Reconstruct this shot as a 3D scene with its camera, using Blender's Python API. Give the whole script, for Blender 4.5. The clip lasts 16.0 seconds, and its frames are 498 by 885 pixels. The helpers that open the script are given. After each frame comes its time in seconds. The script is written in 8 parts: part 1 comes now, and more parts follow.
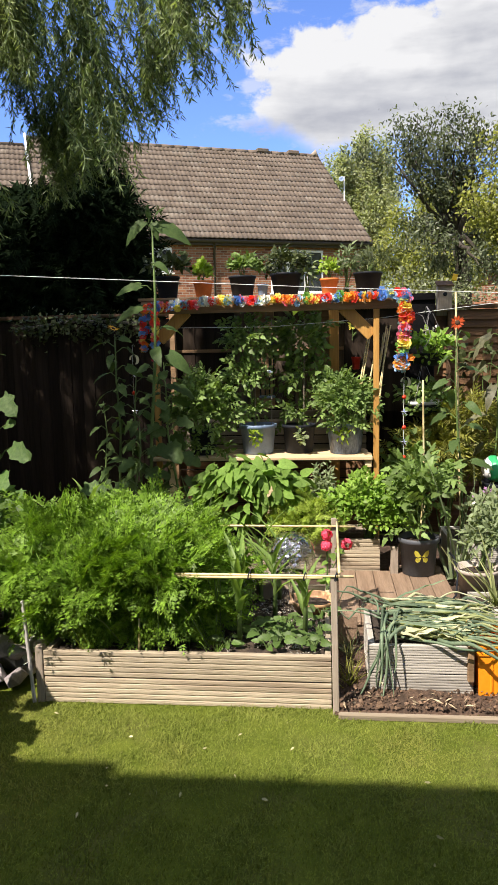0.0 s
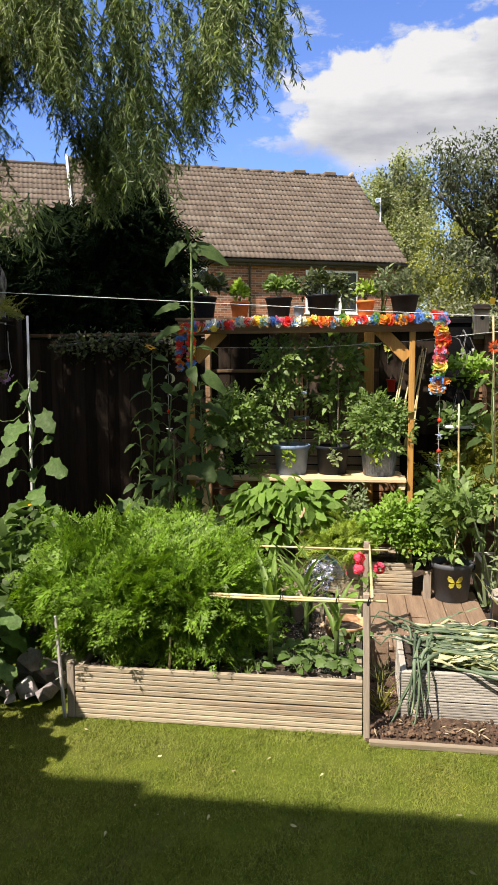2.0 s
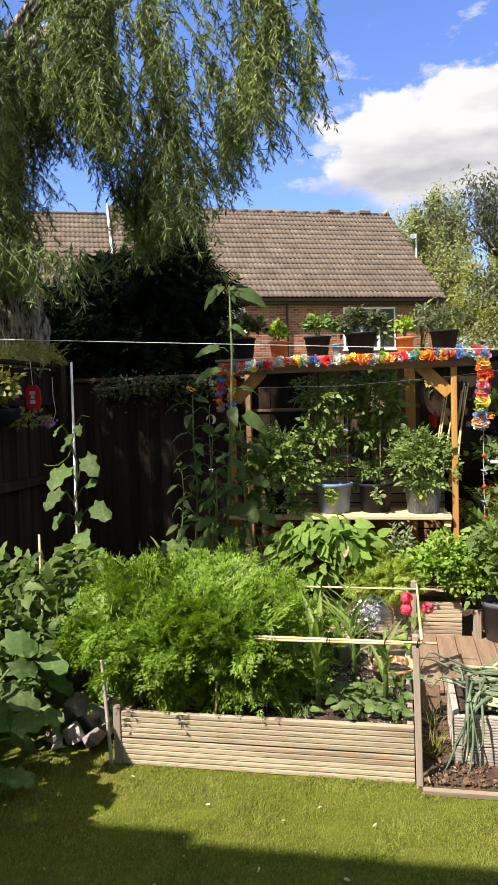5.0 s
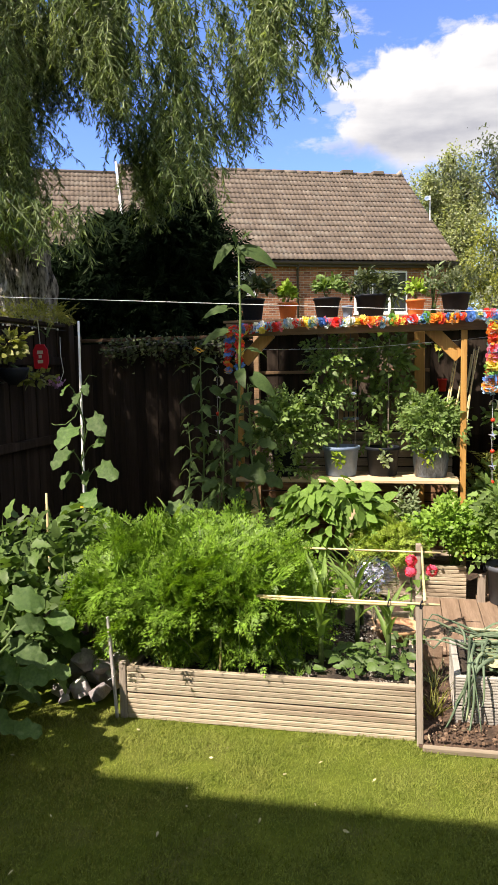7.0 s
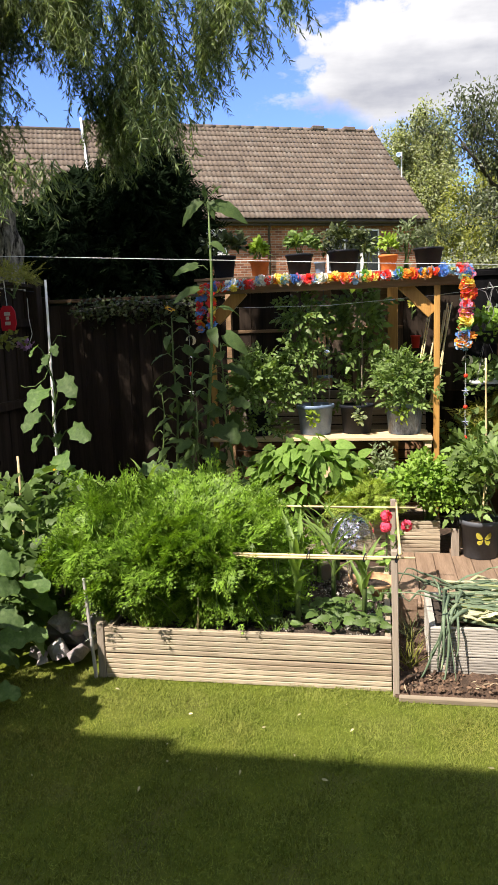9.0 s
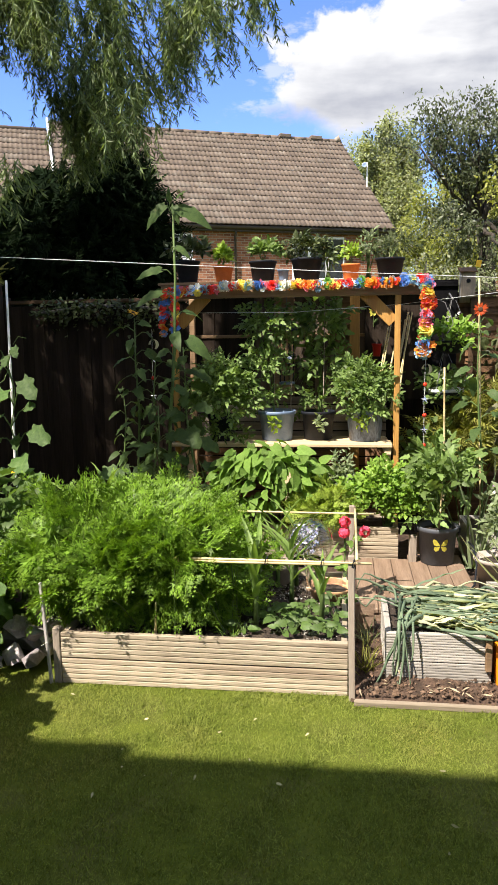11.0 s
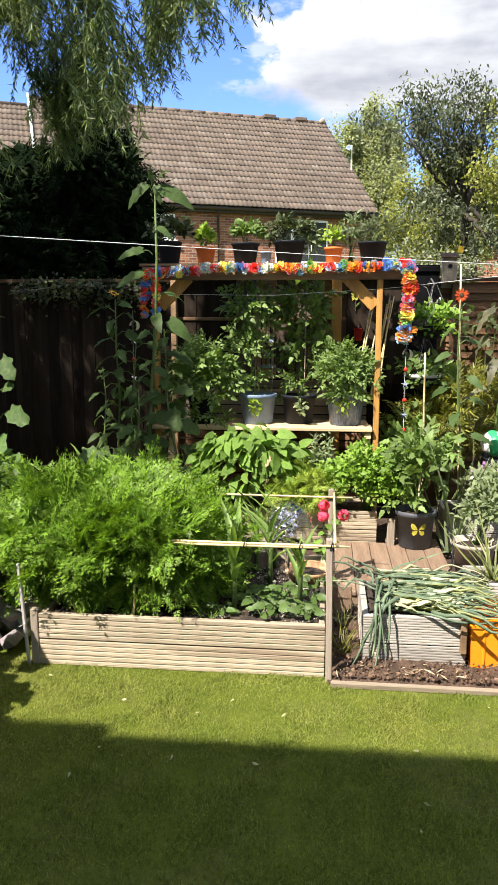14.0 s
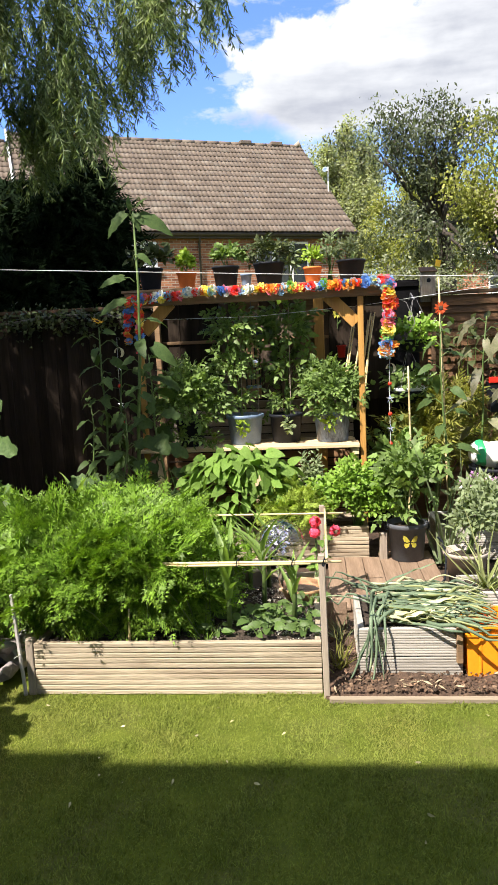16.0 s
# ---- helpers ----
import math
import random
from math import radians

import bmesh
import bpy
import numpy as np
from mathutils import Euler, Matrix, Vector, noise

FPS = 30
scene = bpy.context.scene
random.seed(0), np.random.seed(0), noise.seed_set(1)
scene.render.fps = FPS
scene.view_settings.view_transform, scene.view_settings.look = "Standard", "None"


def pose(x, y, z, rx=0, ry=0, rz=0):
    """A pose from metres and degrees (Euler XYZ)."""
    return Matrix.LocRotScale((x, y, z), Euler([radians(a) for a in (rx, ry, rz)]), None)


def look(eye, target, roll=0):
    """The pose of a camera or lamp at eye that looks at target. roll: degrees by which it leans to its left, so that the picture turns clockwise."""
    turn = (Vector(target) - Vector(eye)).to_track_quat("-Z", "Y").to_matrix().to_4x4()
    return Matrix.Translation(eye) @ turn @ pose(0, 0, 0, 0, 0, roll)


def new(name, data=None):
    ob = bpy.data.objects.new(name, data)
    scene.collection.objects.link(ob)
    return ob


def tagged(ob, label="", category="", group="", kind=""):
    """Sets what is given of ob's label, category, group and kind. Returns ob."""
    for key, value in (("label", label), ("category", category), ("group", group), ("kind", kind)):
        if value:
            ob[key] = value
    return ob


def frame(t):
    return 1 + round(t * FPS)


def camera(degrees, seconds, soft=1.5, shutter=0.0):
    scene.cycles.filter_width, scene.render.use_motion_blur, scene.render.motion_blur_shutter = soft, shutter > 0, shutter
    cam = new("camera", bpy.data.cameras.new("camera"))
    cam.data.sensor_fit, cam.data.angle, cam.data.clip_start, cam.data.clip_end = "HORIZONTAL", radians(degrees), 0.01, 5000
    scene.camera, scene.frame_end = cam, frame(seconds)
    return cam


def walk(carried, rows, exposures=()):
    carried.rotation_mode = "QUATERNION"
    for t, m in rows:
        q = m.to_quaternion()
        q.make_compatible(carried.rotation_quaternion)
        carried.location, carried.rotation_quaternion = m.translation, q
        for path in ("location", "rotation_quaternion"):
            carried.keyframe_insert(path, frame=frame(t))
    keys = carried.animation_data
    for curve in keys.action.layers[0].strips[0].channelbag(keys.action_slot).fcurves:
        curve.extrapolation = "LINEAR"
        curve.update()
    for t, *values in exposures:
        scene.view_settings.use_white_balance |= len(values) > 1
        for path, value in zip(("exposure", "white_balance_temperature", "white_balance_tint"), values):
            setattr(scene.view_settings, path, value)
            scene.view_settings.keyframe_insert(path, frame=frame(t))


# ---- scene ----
cam = camera(37.21, 16.0, soft=1.4)
# seconds, then place in metres and turn in degrees
ROWS = [
    (0, 0, -0, 1.65, 82.598, 1.24, 5.839),
    (0.5, -0.0042, 0.0017, 1.6568, 82.528, 0.943, 5.613),
    (1, -0.007, 0.0024, 1.6626, 82.908, 0.866, 6.653),
    (1.5, -0.0152, -0.0032, 1.6655, 83.84, 0.597, 7.692),
    (2, -0.0179, -0.0115, 1.6646, 84.044, 0.327, 8.341),
    (2.5, -0.0245, -0.0067, 1.6633, 83.662, 0.652, 9.548),
    (3, -0.0215, -0.0108, 1.6603, 83.783, 0.328, 10.527),
    (3.5, -0.0329, -0.0617, 1.6391, 84.261, 0.15, 10.455),
    (4, -0.0242, -0.0093, 1.675, 84.814, 1.134, 10.63),
    (4.2, -0.0246, -0.0093, 1.6792, 85.972, 1.643, 10.818),
    (6.3, -0.0238, -0.0169, 1.6761, 87.258, 1.05, 12.339),
    (6.5, -0.0209, -0.0145, 1.671, 86.224, 1.028, 12.414),
    (7, -0.0179, -0.0011, 1.6604, 84.269, 1.135, 12.093),
    (7.5, -0.021, 0.0077, 1.6513, 82.329, 0.898, 11.593),
    (8, -0.0286, 0.0243, 1.6408, 81.192, 0.434, 11.564),
    (8.5, -0.0265, 0.0252, 1.6334, 80.581, 2.093, 10.924),
    (9, -0.0217, 0.0256, 1.6335, 81.343, 1.911, 10.005),
    (9.5, -0.0122, 0.0212, 1.6291, 81.916, 2.675, 8.949),
    (10, -0.0051, 0.022, 1.6315, 81.671, 1.986, 7.681),
    (10.2, -0.0018, 0.0231, 1.6331, 81.547, 1.835, 7.356),
    (12.3, -0.0013, 0.004, 1.6366, 81.954, -1.595, 7.278),
    (12.5, -0.0033, 0.0086, 1.6405, 81.822, -1.802, 7.048),
    (13, -0.0015, 0.0131, 1.6431, 80.722, -0.417, 6.407),
    (13.5, 0.0028, 0.0205, 1.63, 80.371, -0.163, 6.165),
    (14, 0.0034, 0.0178, 1.634, 80.368, -0.056, 6.018),
    (14.5, 0.0031, 0.0096, 1.6402, 80.23, -0.725, 6.235),
    (15, 0.0001, 0.0093, 1.6369, 79.585, 0.699, 6.305),
    (15.5, 0.0067, 0.0151, 1.6256, 79.53, 1.108, 6.93),
    (16, 0.0243, -0.004, 1.6233, 82.079, 2.506, 4.938),
]
EXPOSURES = [(0, 1.06, 6900, 16), (1, 1.01, 6950, 16), (2, 1.01, 7050, 16), (3, 1.06, 7150, 16), (4, 1.12, 7150, 17), (6.5, 1.23, 7150, 18), (8, 1.23, 7100, 18), (8.5, 1.21, 7000, 18), (10, 1.23, 6850, 16), (12.5, 1.3, 6850, 16), (14, 1.37, 6750, 15), (16, 1.36, 6750, 15)]
walk(cam, [(t, pose(*row)) for t, *row in ROWS], EXPOSURES)

# ---- light ----
SUN_EL, SUN_AZ = radians(52), radians(220)      # azimuth clockwise from +y
sun_way = Vector((math.sin(SUN_AZ) * math.cos(SUN_EL), math.cos(SUN_AZ) * math.cos(SUN_EL), math.sin(SUN_EL)))
sun = new("sun", bpy.data.lights.new("sun", "SUN"))
sun.data.energy, sun.data.angle, sun.data.color = 4.6, radians(0.55), (1.0, 0.95, 0.86)
sun.matrix_world = look(sun_way * 60, (0, 0, 0))
scene.view_settings.exposure = 1.05

world = bpy.data.worlds.new("sky")
scene.world = world
world.use_nodes = True
wt = world.node_tree
wt.nodes.clear()


def wnode(kind, **values):
    n = wt.nodes.new(kind)
    for k, v in values.items():
        n.inputs[k].default_value = v
    return n


sky = wnode("ShaderNodeTexSky")
sky.sky_type, sky.sun_disc, sky.sun_elevation, sky.sun_rotation = "NISHITA", False, SUN_EL, SUN_AZ
sky.air_density, sky.dust_density, sky.ozone_density = 0.9, 0.0, 6.0
wco = wnode("ShaderNodeTexCoord")

def wmath(op, a, b=None, c=None):
    n = wt.nodes.new("ShaderNodeMath")
    n.operation = op
    for i, v in enumerate((a, b, c)):
        if v is None:
            continue
        if isinstance(v, (int, float)):
            n.inputs[i].default_value = v
        else:
            wt.links.new(v, n.inputs[i])
    return n.outputs[0]


def wdot(way):
    n = wt.nodes.new("ShaderNodeVectorMath")
    n.operation = "DOT_PRODUCT"
    n.inputs[1].default_value = way
    wt.links.new(wco.outputs["Generated"], n.inputs[0])
    return n.outputs["Value"]


def wrange(value, a, b, c, d, soft=False):
    n = wt.nodes.new("ShaderNodeMapRange")
    n.interpolation_type = "SMOOTHSTEP" if soft else "LINEAR"
    for k, v in (("From Min", a), ("From Max", b), ("To Min", c), ("To Max", d)):
        n.inputs[k].default_value = v
    wt.links.new(value, n.inputs[0])
    return n.outputs[0]


def wnoise(scale, detail, rough, stretch=(1, 1, 1)):
    m = wt.nodes.new("ShaderNodeMapping")
    m.inputs["Scale"].default_value = stretch
    wt.links.new(wco.outputs["Generated"], m.inputs[0])
    n = wnode("ShaderNodeTexNoise", Scale=scale, Detail=detail, Roughness=rough)
    wt.links.new(m.outputs[0], n.inputs["Vector"])
    return n.outputs[0]


# one cumulus bank: a slanting billowed top, a ragged end, a soft flat underside
AHEAD, ASIDE, ABOVE = (0.1069, 0.9496, 0.2947), (0.9937, -0.1119, 0.0), (-0.033, -0.2929, 0.9556)
wu, wv, wf = wdot(ASIDE), wdot(ABOVE), wdot(AHEAD)
billow = wmath("SUBTRACT", wnoise(11.0, 8.0, 0.58), 0.5)
puff = wmath("SUBTRACT", wnoise(24.0, 6.0, 0.55, (1, 1, 1.5)), 0.5)
from_top = wmath("SUBTRACT", wmath("MULTIPLY_ADD", wu, 0.227, 0.104), wmath("MULTIPLY", wv, 0.973))
from_end = wmath("ADD", wu, 0.195)
from_base = wmath("ADD", wmath("ADD", wv, 0.060), wmath("MULTIPLY", wmath("MINIMUM", wmath("ADD", wu, 0.07), 0.0), 0.35))
from_far = wmath("SUBTRACT", 0.62, wu)
inside = wmath("MINIMUM", wmath("MINIMUM", from_top, from_end), wmath("MINIMUM", from_far, wmath("SUBTRACT", wf, 0.55)))
ragged = wmath("ADD", inside, wmath("MULTIPLY_ADD", puff, 0.07, wmath("MULTIPLY", billow, 0.16)))
bank = wrange(ragged, -0.004, 0.014, 0.0, 1.0, True)
under = wrange(wmath("MULTIPLY_ADD", billow, 0.10, from_base), -0.016, 0.022, 0.0, 1.0, True)
bank = wmath("MULTIPLY", bank, under)
# thin shreds round the bank
shred = wrange(wmath("ADD", wnoise(17.0, 6.0, 0.6, (1, 1, 2.2)), wrange(inside, -0.13, 0.0, -0.16, 0.0)), 0.50, 0.66, 0.0, 0.55, True)
shred = wmath("MULTIPLY", shred, wrange(wf, 0.8, 0.93, 0.0, 1.0))
# unseen broken cloud added over the rest of the sky as whiter fill light
rest = wmath("ADD", wnoise(3.4, 9.0, 0.56, (1, 1, 1.7)), wrange(wf, 0.55, 0.88, 0.0, -0.35))
rest = wrange(rest, 0.40, 0.50, 0.0, 1.0, True)
cover = wmath("MAXIMUM", wmath("MAXIMUM", bank, shred), rest)
# bright billows along the top, greyer in soft level bands below
tone = wmath("ADD", wrange(from_top, 0.015, 0.115, 0.17, -0.07, True), wmath("ADD", wmath("MULTIPLY", wnoise(7.0, 5.0, 0.5, (1, 1, 4.5)), 0.75), wmath("MULTIPLY", puff, 0.22)))
wshade = wnode("ShaderNodeValToRGB")
wshade.color_ramp.elements[0].position, wshade.color_ramp.elements[1].position = 0.20, 0.50
wshade.color_ramp.elements[0].color, wshade.color_ramp.elements[1].color = (1.50, 1.66, 1.90, 1), (2.66, 2.86, 2.98, 1)
wmix = wnode("ShaderNodeMix")
wmix.data_type = "RGBA"
wdeep = wnode("ShaderNodeMix")
wdeep.data_type, wdeep.blend_type = "RGBA", "MULTIPLY"
wdeep.inputs[0].default_value, wdeep.inputs[7].default_value = 1.0, (0.58, 0.66, 0.86, 1)
wbg = wnode("ShaderNodeBackground", Strength=0.155)
wout = wnode("ShaderNodeOutputWorld")
wl = wt.links.new
wl(tone, wshade.inputs[0])
wl(cover, wmix.inputs[0])
wl(sky.outputs[0], wdeep.inputs[6])
wl(wdeep.outputs[2], wmix.inputs[6])
wl(wshade.outputs[0], wmix.inputs[7])
wl(wmix.outputs[2], wbg.inputs[0])
wl(wbg.outputs[0], wout.inputs[0])


# ---- materials ----
def surface(name, a, b, scale=8.0, rough=0.75, bump=0.3, stretch=(1, 1, 1), fine=9.0, c=None, vary=0.25, metal=0.0,
            island=False, through_light=0.0, mid=0.5, spread=0.16, spec=0.35):
    """Colours a to b by noise at two scales, stained with c; each piece a little lighter or darker."""
    m = bpy.data.materials.new(name)
    m.use_nodes = True
    nt = m.node_tree
    nt.nodes.clear()
    def node(kind, **values):
        n = nt.nodes.new(kind)
        for k, v in values.items():
            n.inputs[k].default_value = v
        return n
    ln = nt.links.new
    out, bsdf = node("ShaderNodeOutputMaterial"), node("ShaderNodeBsdfPrincipled", Roughness=rough, Metallic=metal)
    bsdf.inputs["Specular IOR Level"].default_value = spec
    co, mp = node("ShaderNodeTexCoord"), node("ShaderNodeMapping", Scale=stretch)
    ln(co.outputs["Object"], mp.inputs["Vector"])
    rnd = node("ShaderNodeObjectInfo").outputs["Random"] if not island else node("ShaderNodeNewGeometry").outputs["Random Per Island"]
    shift = node("ShaderNodeVectorMath")
    shift.operation = "ADD"
    jump = node("ShaderNodeMath")
    jump.operation, jump.inputs[1].default_value = "MULTIPLY", 37.0
    ln(rnd, jump.inputs[0])
    ln(mp.outputs[0], shift.inputs[0])
    if not island:
        ln(jump.outputs[0], shift.inputs[1])
    n1 = node("ShaderNodeTexNoise", Scale=scale, Detail=6.0, Roughness=0.6)
    n2 = node("ShaderNodeTexNoise", Scale=scale * fine, Detail=4.0, Roughness=0.6)
    ln(shift.outputs[0], n1.inputs["Vector"])
    ln(shift.outputs[0], n2.inputs["Vector"])
    ramp = node("ShaderNodeValToRGB")
    e = ramp.color_ramp.elements
    e[0].position, e[1].position = mid - spread, mid + spread
    e[0].color, e[1].color = (*a, 1), (*b, 1)
    mixv = node("ShaderNodeMix")
    mixv.data_type = "FLOAT"
    mixv.inputs[0].default_value = 0.45
    ln(n1.outputs[0], mixv.inputs[2])
    ln(n2.outputs[0], mixv.inputs[3])
    ln(mixv.outputs[0], ramp.inputs[0])
    col = ramp.outputs[0]
    if c:
        n3 = node("ShaderNodeTexNoise", Scale=scale * 0.45, Detail=5.0)
        ln(shift.outputs[0], n3.inputs["Vector"])
        r3 = node("ShaderNodeMapRange")
        for k, v in (("From Min", 0.52), ("From Max", 0.68), ("To Min", 0.0), ("To Max", 0.8)):
            r3.inputs[k].default_value = v
        ln(n3.outputs[0], r3.inputs[0])
        mx = node("ShaderNodeMix")
        mx.data_type = "RGBA"
        ln(r3.outputs[0], mx.inputs[0])
        ln(col, mx.inputs[6])
        mx.inputs[7].default_value = (*c, 1)
        col = mx.outputs[2]
    hsv = node("ShaderNodeHueSaturation")
    mr = node("ShaderNodeMapRange")
    mr.inputs["To Min"].default_value, mr.inputs["To Max"].default_value = 1 - vary, 1 + vary
    ln(rnd, mr.inputs[0])
    ln(mr.outputs[0], hsv.inputs["Value"])
    ln(col, hsv.inputs["Color"])
    ln(hsv.outputs[0], bsdf.inputs["Base Color"])
    if bump:
        bp = node("ShaderNodeBump", Strength=bump, Distance=0.01)
        ln(mixv.outputs[0], bp.inputs["Height"])
        ln(bp.outputs[0], bsdf.inputs["Normal"])
    if through_light:
        tr = node("ShaderNodeBsdfTranslucent")
        warm = node("ShaderNodeMix")
        warm.data_type, warm.blend_type = "RGBA", "MULTIPLY"
        warm.inputs[0].default_value = 1.0
        warm.inputs[7].default_value = (1.25, 1.3, 0.55, 1)
        ln(hsv.outputs[0], warm.inputs[6])
        ln(warm.outputs[2], tr.inputs["Color"])
        ms = node("ShaderNodeMixShader", Fac=through_light)
        ln(bsdf.outputs[0], ms.inputs[1])
        ln(tr.outputs[0], ms.inputs[2])
        ln(ms.outputs[0], out.inputs[0])
    else:
        ln(bsdf.outputs[0], out.inputs[0])
    return m


def foliage_mat(name, a, b, **kw):
    d = dict(scale=5.0, rough=0.5, bump=0.0, island=True, through_light=0.35, vary=0.3, spec=0.3)
    d.update(kw)
    return surface(name, a, b, **d)


# wood
M_DECKING = surface("pale_softwood", (0.25, 0.202, 0.139), (0.53, 0.452, 0.328), 2.6, 0.85, 0.7, (0.9, 9, 9), 7, (0.22, 0.165, 0.115), 0.14, spread=0.22)
M_GREYWOOD = surface("weathered_wood", (0.27, 0.25, 0.215), (0.50, 0.475, 0.42), 3.0, 0.85, 0.6, (0.4, 6, 6), 6, (0.19, 0.17, 0.14), 0.12, spread=0.2)
M_DECK = surface("brown_decking", (0.150, 0.100, 0.066), (0.265, 0.186, 0.127), 3.0, 0.8, 0.5, (7, 0.5, 7), 6, (0.15, 0.095, 0.06), 0.10)
M_STAKE = surface("grey_stake", (0.22, 0.18, 0.14), (0.40, 0.34, 0.27), 4.0, 0.85, 0.5, (6, 6, 0.5), 6, None, 0.1)
M_GOLDWOOD = surface("golden_pine", (0.33, 0.165, 0.04), (0.52, 0.29, 0.08), 3.0, 0.55, 0.25, (7, 7, 0.4), 6, (0.30, 0.14, 0.04), 0.12)
M_SHELFWOOD = surface("shelf_pine", (0.55, 0.40, 0.22), (0.75, 0.58, 0.36), 3.0, 0.75, 0.3, (0.4, 7, 7), 6, (0.40, 0.28, 0.16), 0.12)
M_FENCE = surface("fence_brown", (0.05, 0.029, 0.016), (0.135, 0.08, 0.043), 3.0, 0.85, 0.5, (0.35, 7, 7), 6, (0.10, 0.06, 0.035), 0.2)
# dark stain taken near-black, so the colour also carries the fences' shade
M_FENCEDARK = surface("fence_stain_and_shade", (0.016, 0.012, 0.009), (0.036, 0.026, 0.019), 3.0, 0.9, 0.4, (7, 7, 0.4), 6, (0.048, 0.035, 0.026), 0.3, spec=0.12)
M_CANE = surface("bamboo_cane", (0.55, 0.43, 0.20), (0.74, 0.62, 0.36), 9.0, 0.5, 0.1, (1, 1, 1), 5, (0.38, 0.30, 0.15), 0.12)
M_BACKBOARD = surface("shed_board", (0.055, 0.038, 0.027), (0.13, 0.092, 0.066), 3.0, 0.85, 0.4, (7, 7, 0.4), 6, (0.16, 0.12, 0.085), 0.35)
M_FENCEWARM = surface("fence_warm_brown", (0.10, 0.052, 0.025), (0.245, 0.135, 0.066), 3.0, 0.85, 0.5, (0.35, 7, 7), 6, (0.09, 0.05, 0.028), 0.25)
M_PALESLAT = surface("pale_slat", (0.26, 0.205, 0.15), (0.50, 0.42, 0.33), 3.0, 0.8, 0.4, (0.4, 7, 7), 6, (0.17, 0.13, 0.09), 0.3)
M_EDGING = surface("edging_timber", (0.18, 0.145, 0.10), (0.33, 0.275, 0.20), 3.0, 0.85, 0.5, (0.4, 6, 6), 6, (0.13, 0.10, 0.07), 0.1)
M_PALESTAKE = surface("bleached_stake", (0.36, 0.34, 0.32), (0.60, 0.57, 0.54), 4.0, 0.8, 0.5, (6, 6, 0.5), 6, (0.26, 0.24, 0.22), 0.1)
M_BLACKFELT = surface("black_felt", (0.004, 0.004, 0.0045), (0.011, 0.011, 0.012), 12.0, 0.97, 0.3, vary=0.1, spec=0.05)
M_BEAM = surface("beam_brown", (0.19, 0.118, 0.062), (0.36, 0.23, 0.125), 3.0, 0.7, 0.4, (0.4, 7, 7), 6, (0.09, 0.055, 0.03), 0.15)
# pale only so that the unseen wall throws fill light on the lawn
M_BOUNCEWALL = surface("pale_bounce_wall", (0.66, 0.64, 0.60), (0.78, 0.76, 0.72), 2.0, 0.9, 0.3)
# ground
M_TURF = surface("turf", (0.058, 0.084, 0.010), (0.120, 0.146, 0.021), 6.0, 0.95, 0.6, (1, 1, 1), 7, (0.115, 0.118, 0.034), 0.0, spec=0.05)
M_GRASS = foliage_mat("grass_blades", (0.133, 0.177, 0.031), (0.233, 0.266, 0.066), scale=2.2, spec=0.06, vary=0.40, fine=5.0, rough=0.7, c=(0.26, 0.255, 0.072))
M_SOIL = surface("dark_soil", (0.018, 0.013, 0.010), (0.06, 0.045, 0.033), 26.0, 0.95, 1.0, (1, 1, 1), 4, (0.10, 0.075, 0.05), 0.0)
M_BARK_SOIL = surface("bark_mulch", (0.030, 0.019, 0.013), (0.105, 0.066, 0.044), 26.0, 0.95, 1.0, (1, 1, 1), 4, (0.03, 0.02, 0.013), 0.3)
# masonry
M_ROOF = surface("roof_tile", (0.108, 0.083, 0.063), (0.162, 0.127, 0.098), 4.0, 0.85, 0.4, (1, 1, 1), 8, (0.18, 0.155, 0.125), 0.17)
M_STONE = surface("grey_stone", (0.23, 0.205, 0.205), (0.44, 0.40, 0.40), 14.0, 0.9, 1.0, (1, 1, 1), 5, (0.52, 0.49, 0.47), 0.35)
# plastics, ceramics, metal
M_BLACKPOT = surface("black_plastic", (0.008, 0.010, 0.014), (0.016, 0.019, 0.026), 6.0, 0.55, 0.05, vary=0.2, spec=0.2)
M_CHARPOT = surface("charcoal_plastic", (0.056, 0.062, 0.074), (0.085, 0.092, 0.105), 6.0, 0.55, 0.05, vary=0.1)
M_GREYPOT = surface("blue_grey_plastic", (0.125, 0.185, 0.285), (0.20, 0.27, 0.39), 9.0, 0.42, 0.05, c=(0.09, 0.13, 0.195), vary=0.12)
# the pale and dark mottling is painted to stand for glossy reflections
M_DARKBUCKET = surface("slate_plastic_reflections", (0.040, 0.062, 0.105), (0.19, 0.26, 0.39), 9.0, 0.34, 0.08, (2.2, 2.2, 0.7), 5, c=(0.03, 0.042, 0.065), vary=0.1, spread=0.11)
M_TERRA = surface("terracotta", (0.60, 0.15, 0.035), (0.72, 0.22, 0.06), 7.0, 0.75, 0.15, vary=0.1)
M_CLAY = surface("pale_clay", (0.30, 0.245, 0.20), (0.42, 0.355, 0.30), 7.0, 0.85, 0.25, c=(0.24, 0.20, 0.165))
M_PALECLAY = surface("bleached_clay", (0.40, 0.345, 0.295), (0.54, 0.475, 0.415), 7.0, 0.85, 0.25, c=(0.33, 0.28, 0.235))
M_ORANGE = surface("orange_plastic", (0.90, 0.26, 0.01), (0.95, 0.31, 0.02), 5.0, 0.4, 0.03, vary=0.0)
M_WHITE = surface("white_plastic", (0.76, 0.76, 0.74), (0.84, 0.84, 0.82), 6.0, 0.45, 0.03, vary=0.05)
M_DARKPLASTIC = surface("dark_gutter", (0.040, 0.033, 0.028), (0.07, 0.057, 0.048), 6.0, 0.5, 0.05)
M_TWINE = surface("wash_line", (0.46, 0.48, 0.46), (0.62, 0.64, 0.62), 30.0, 0.6, 0.1)
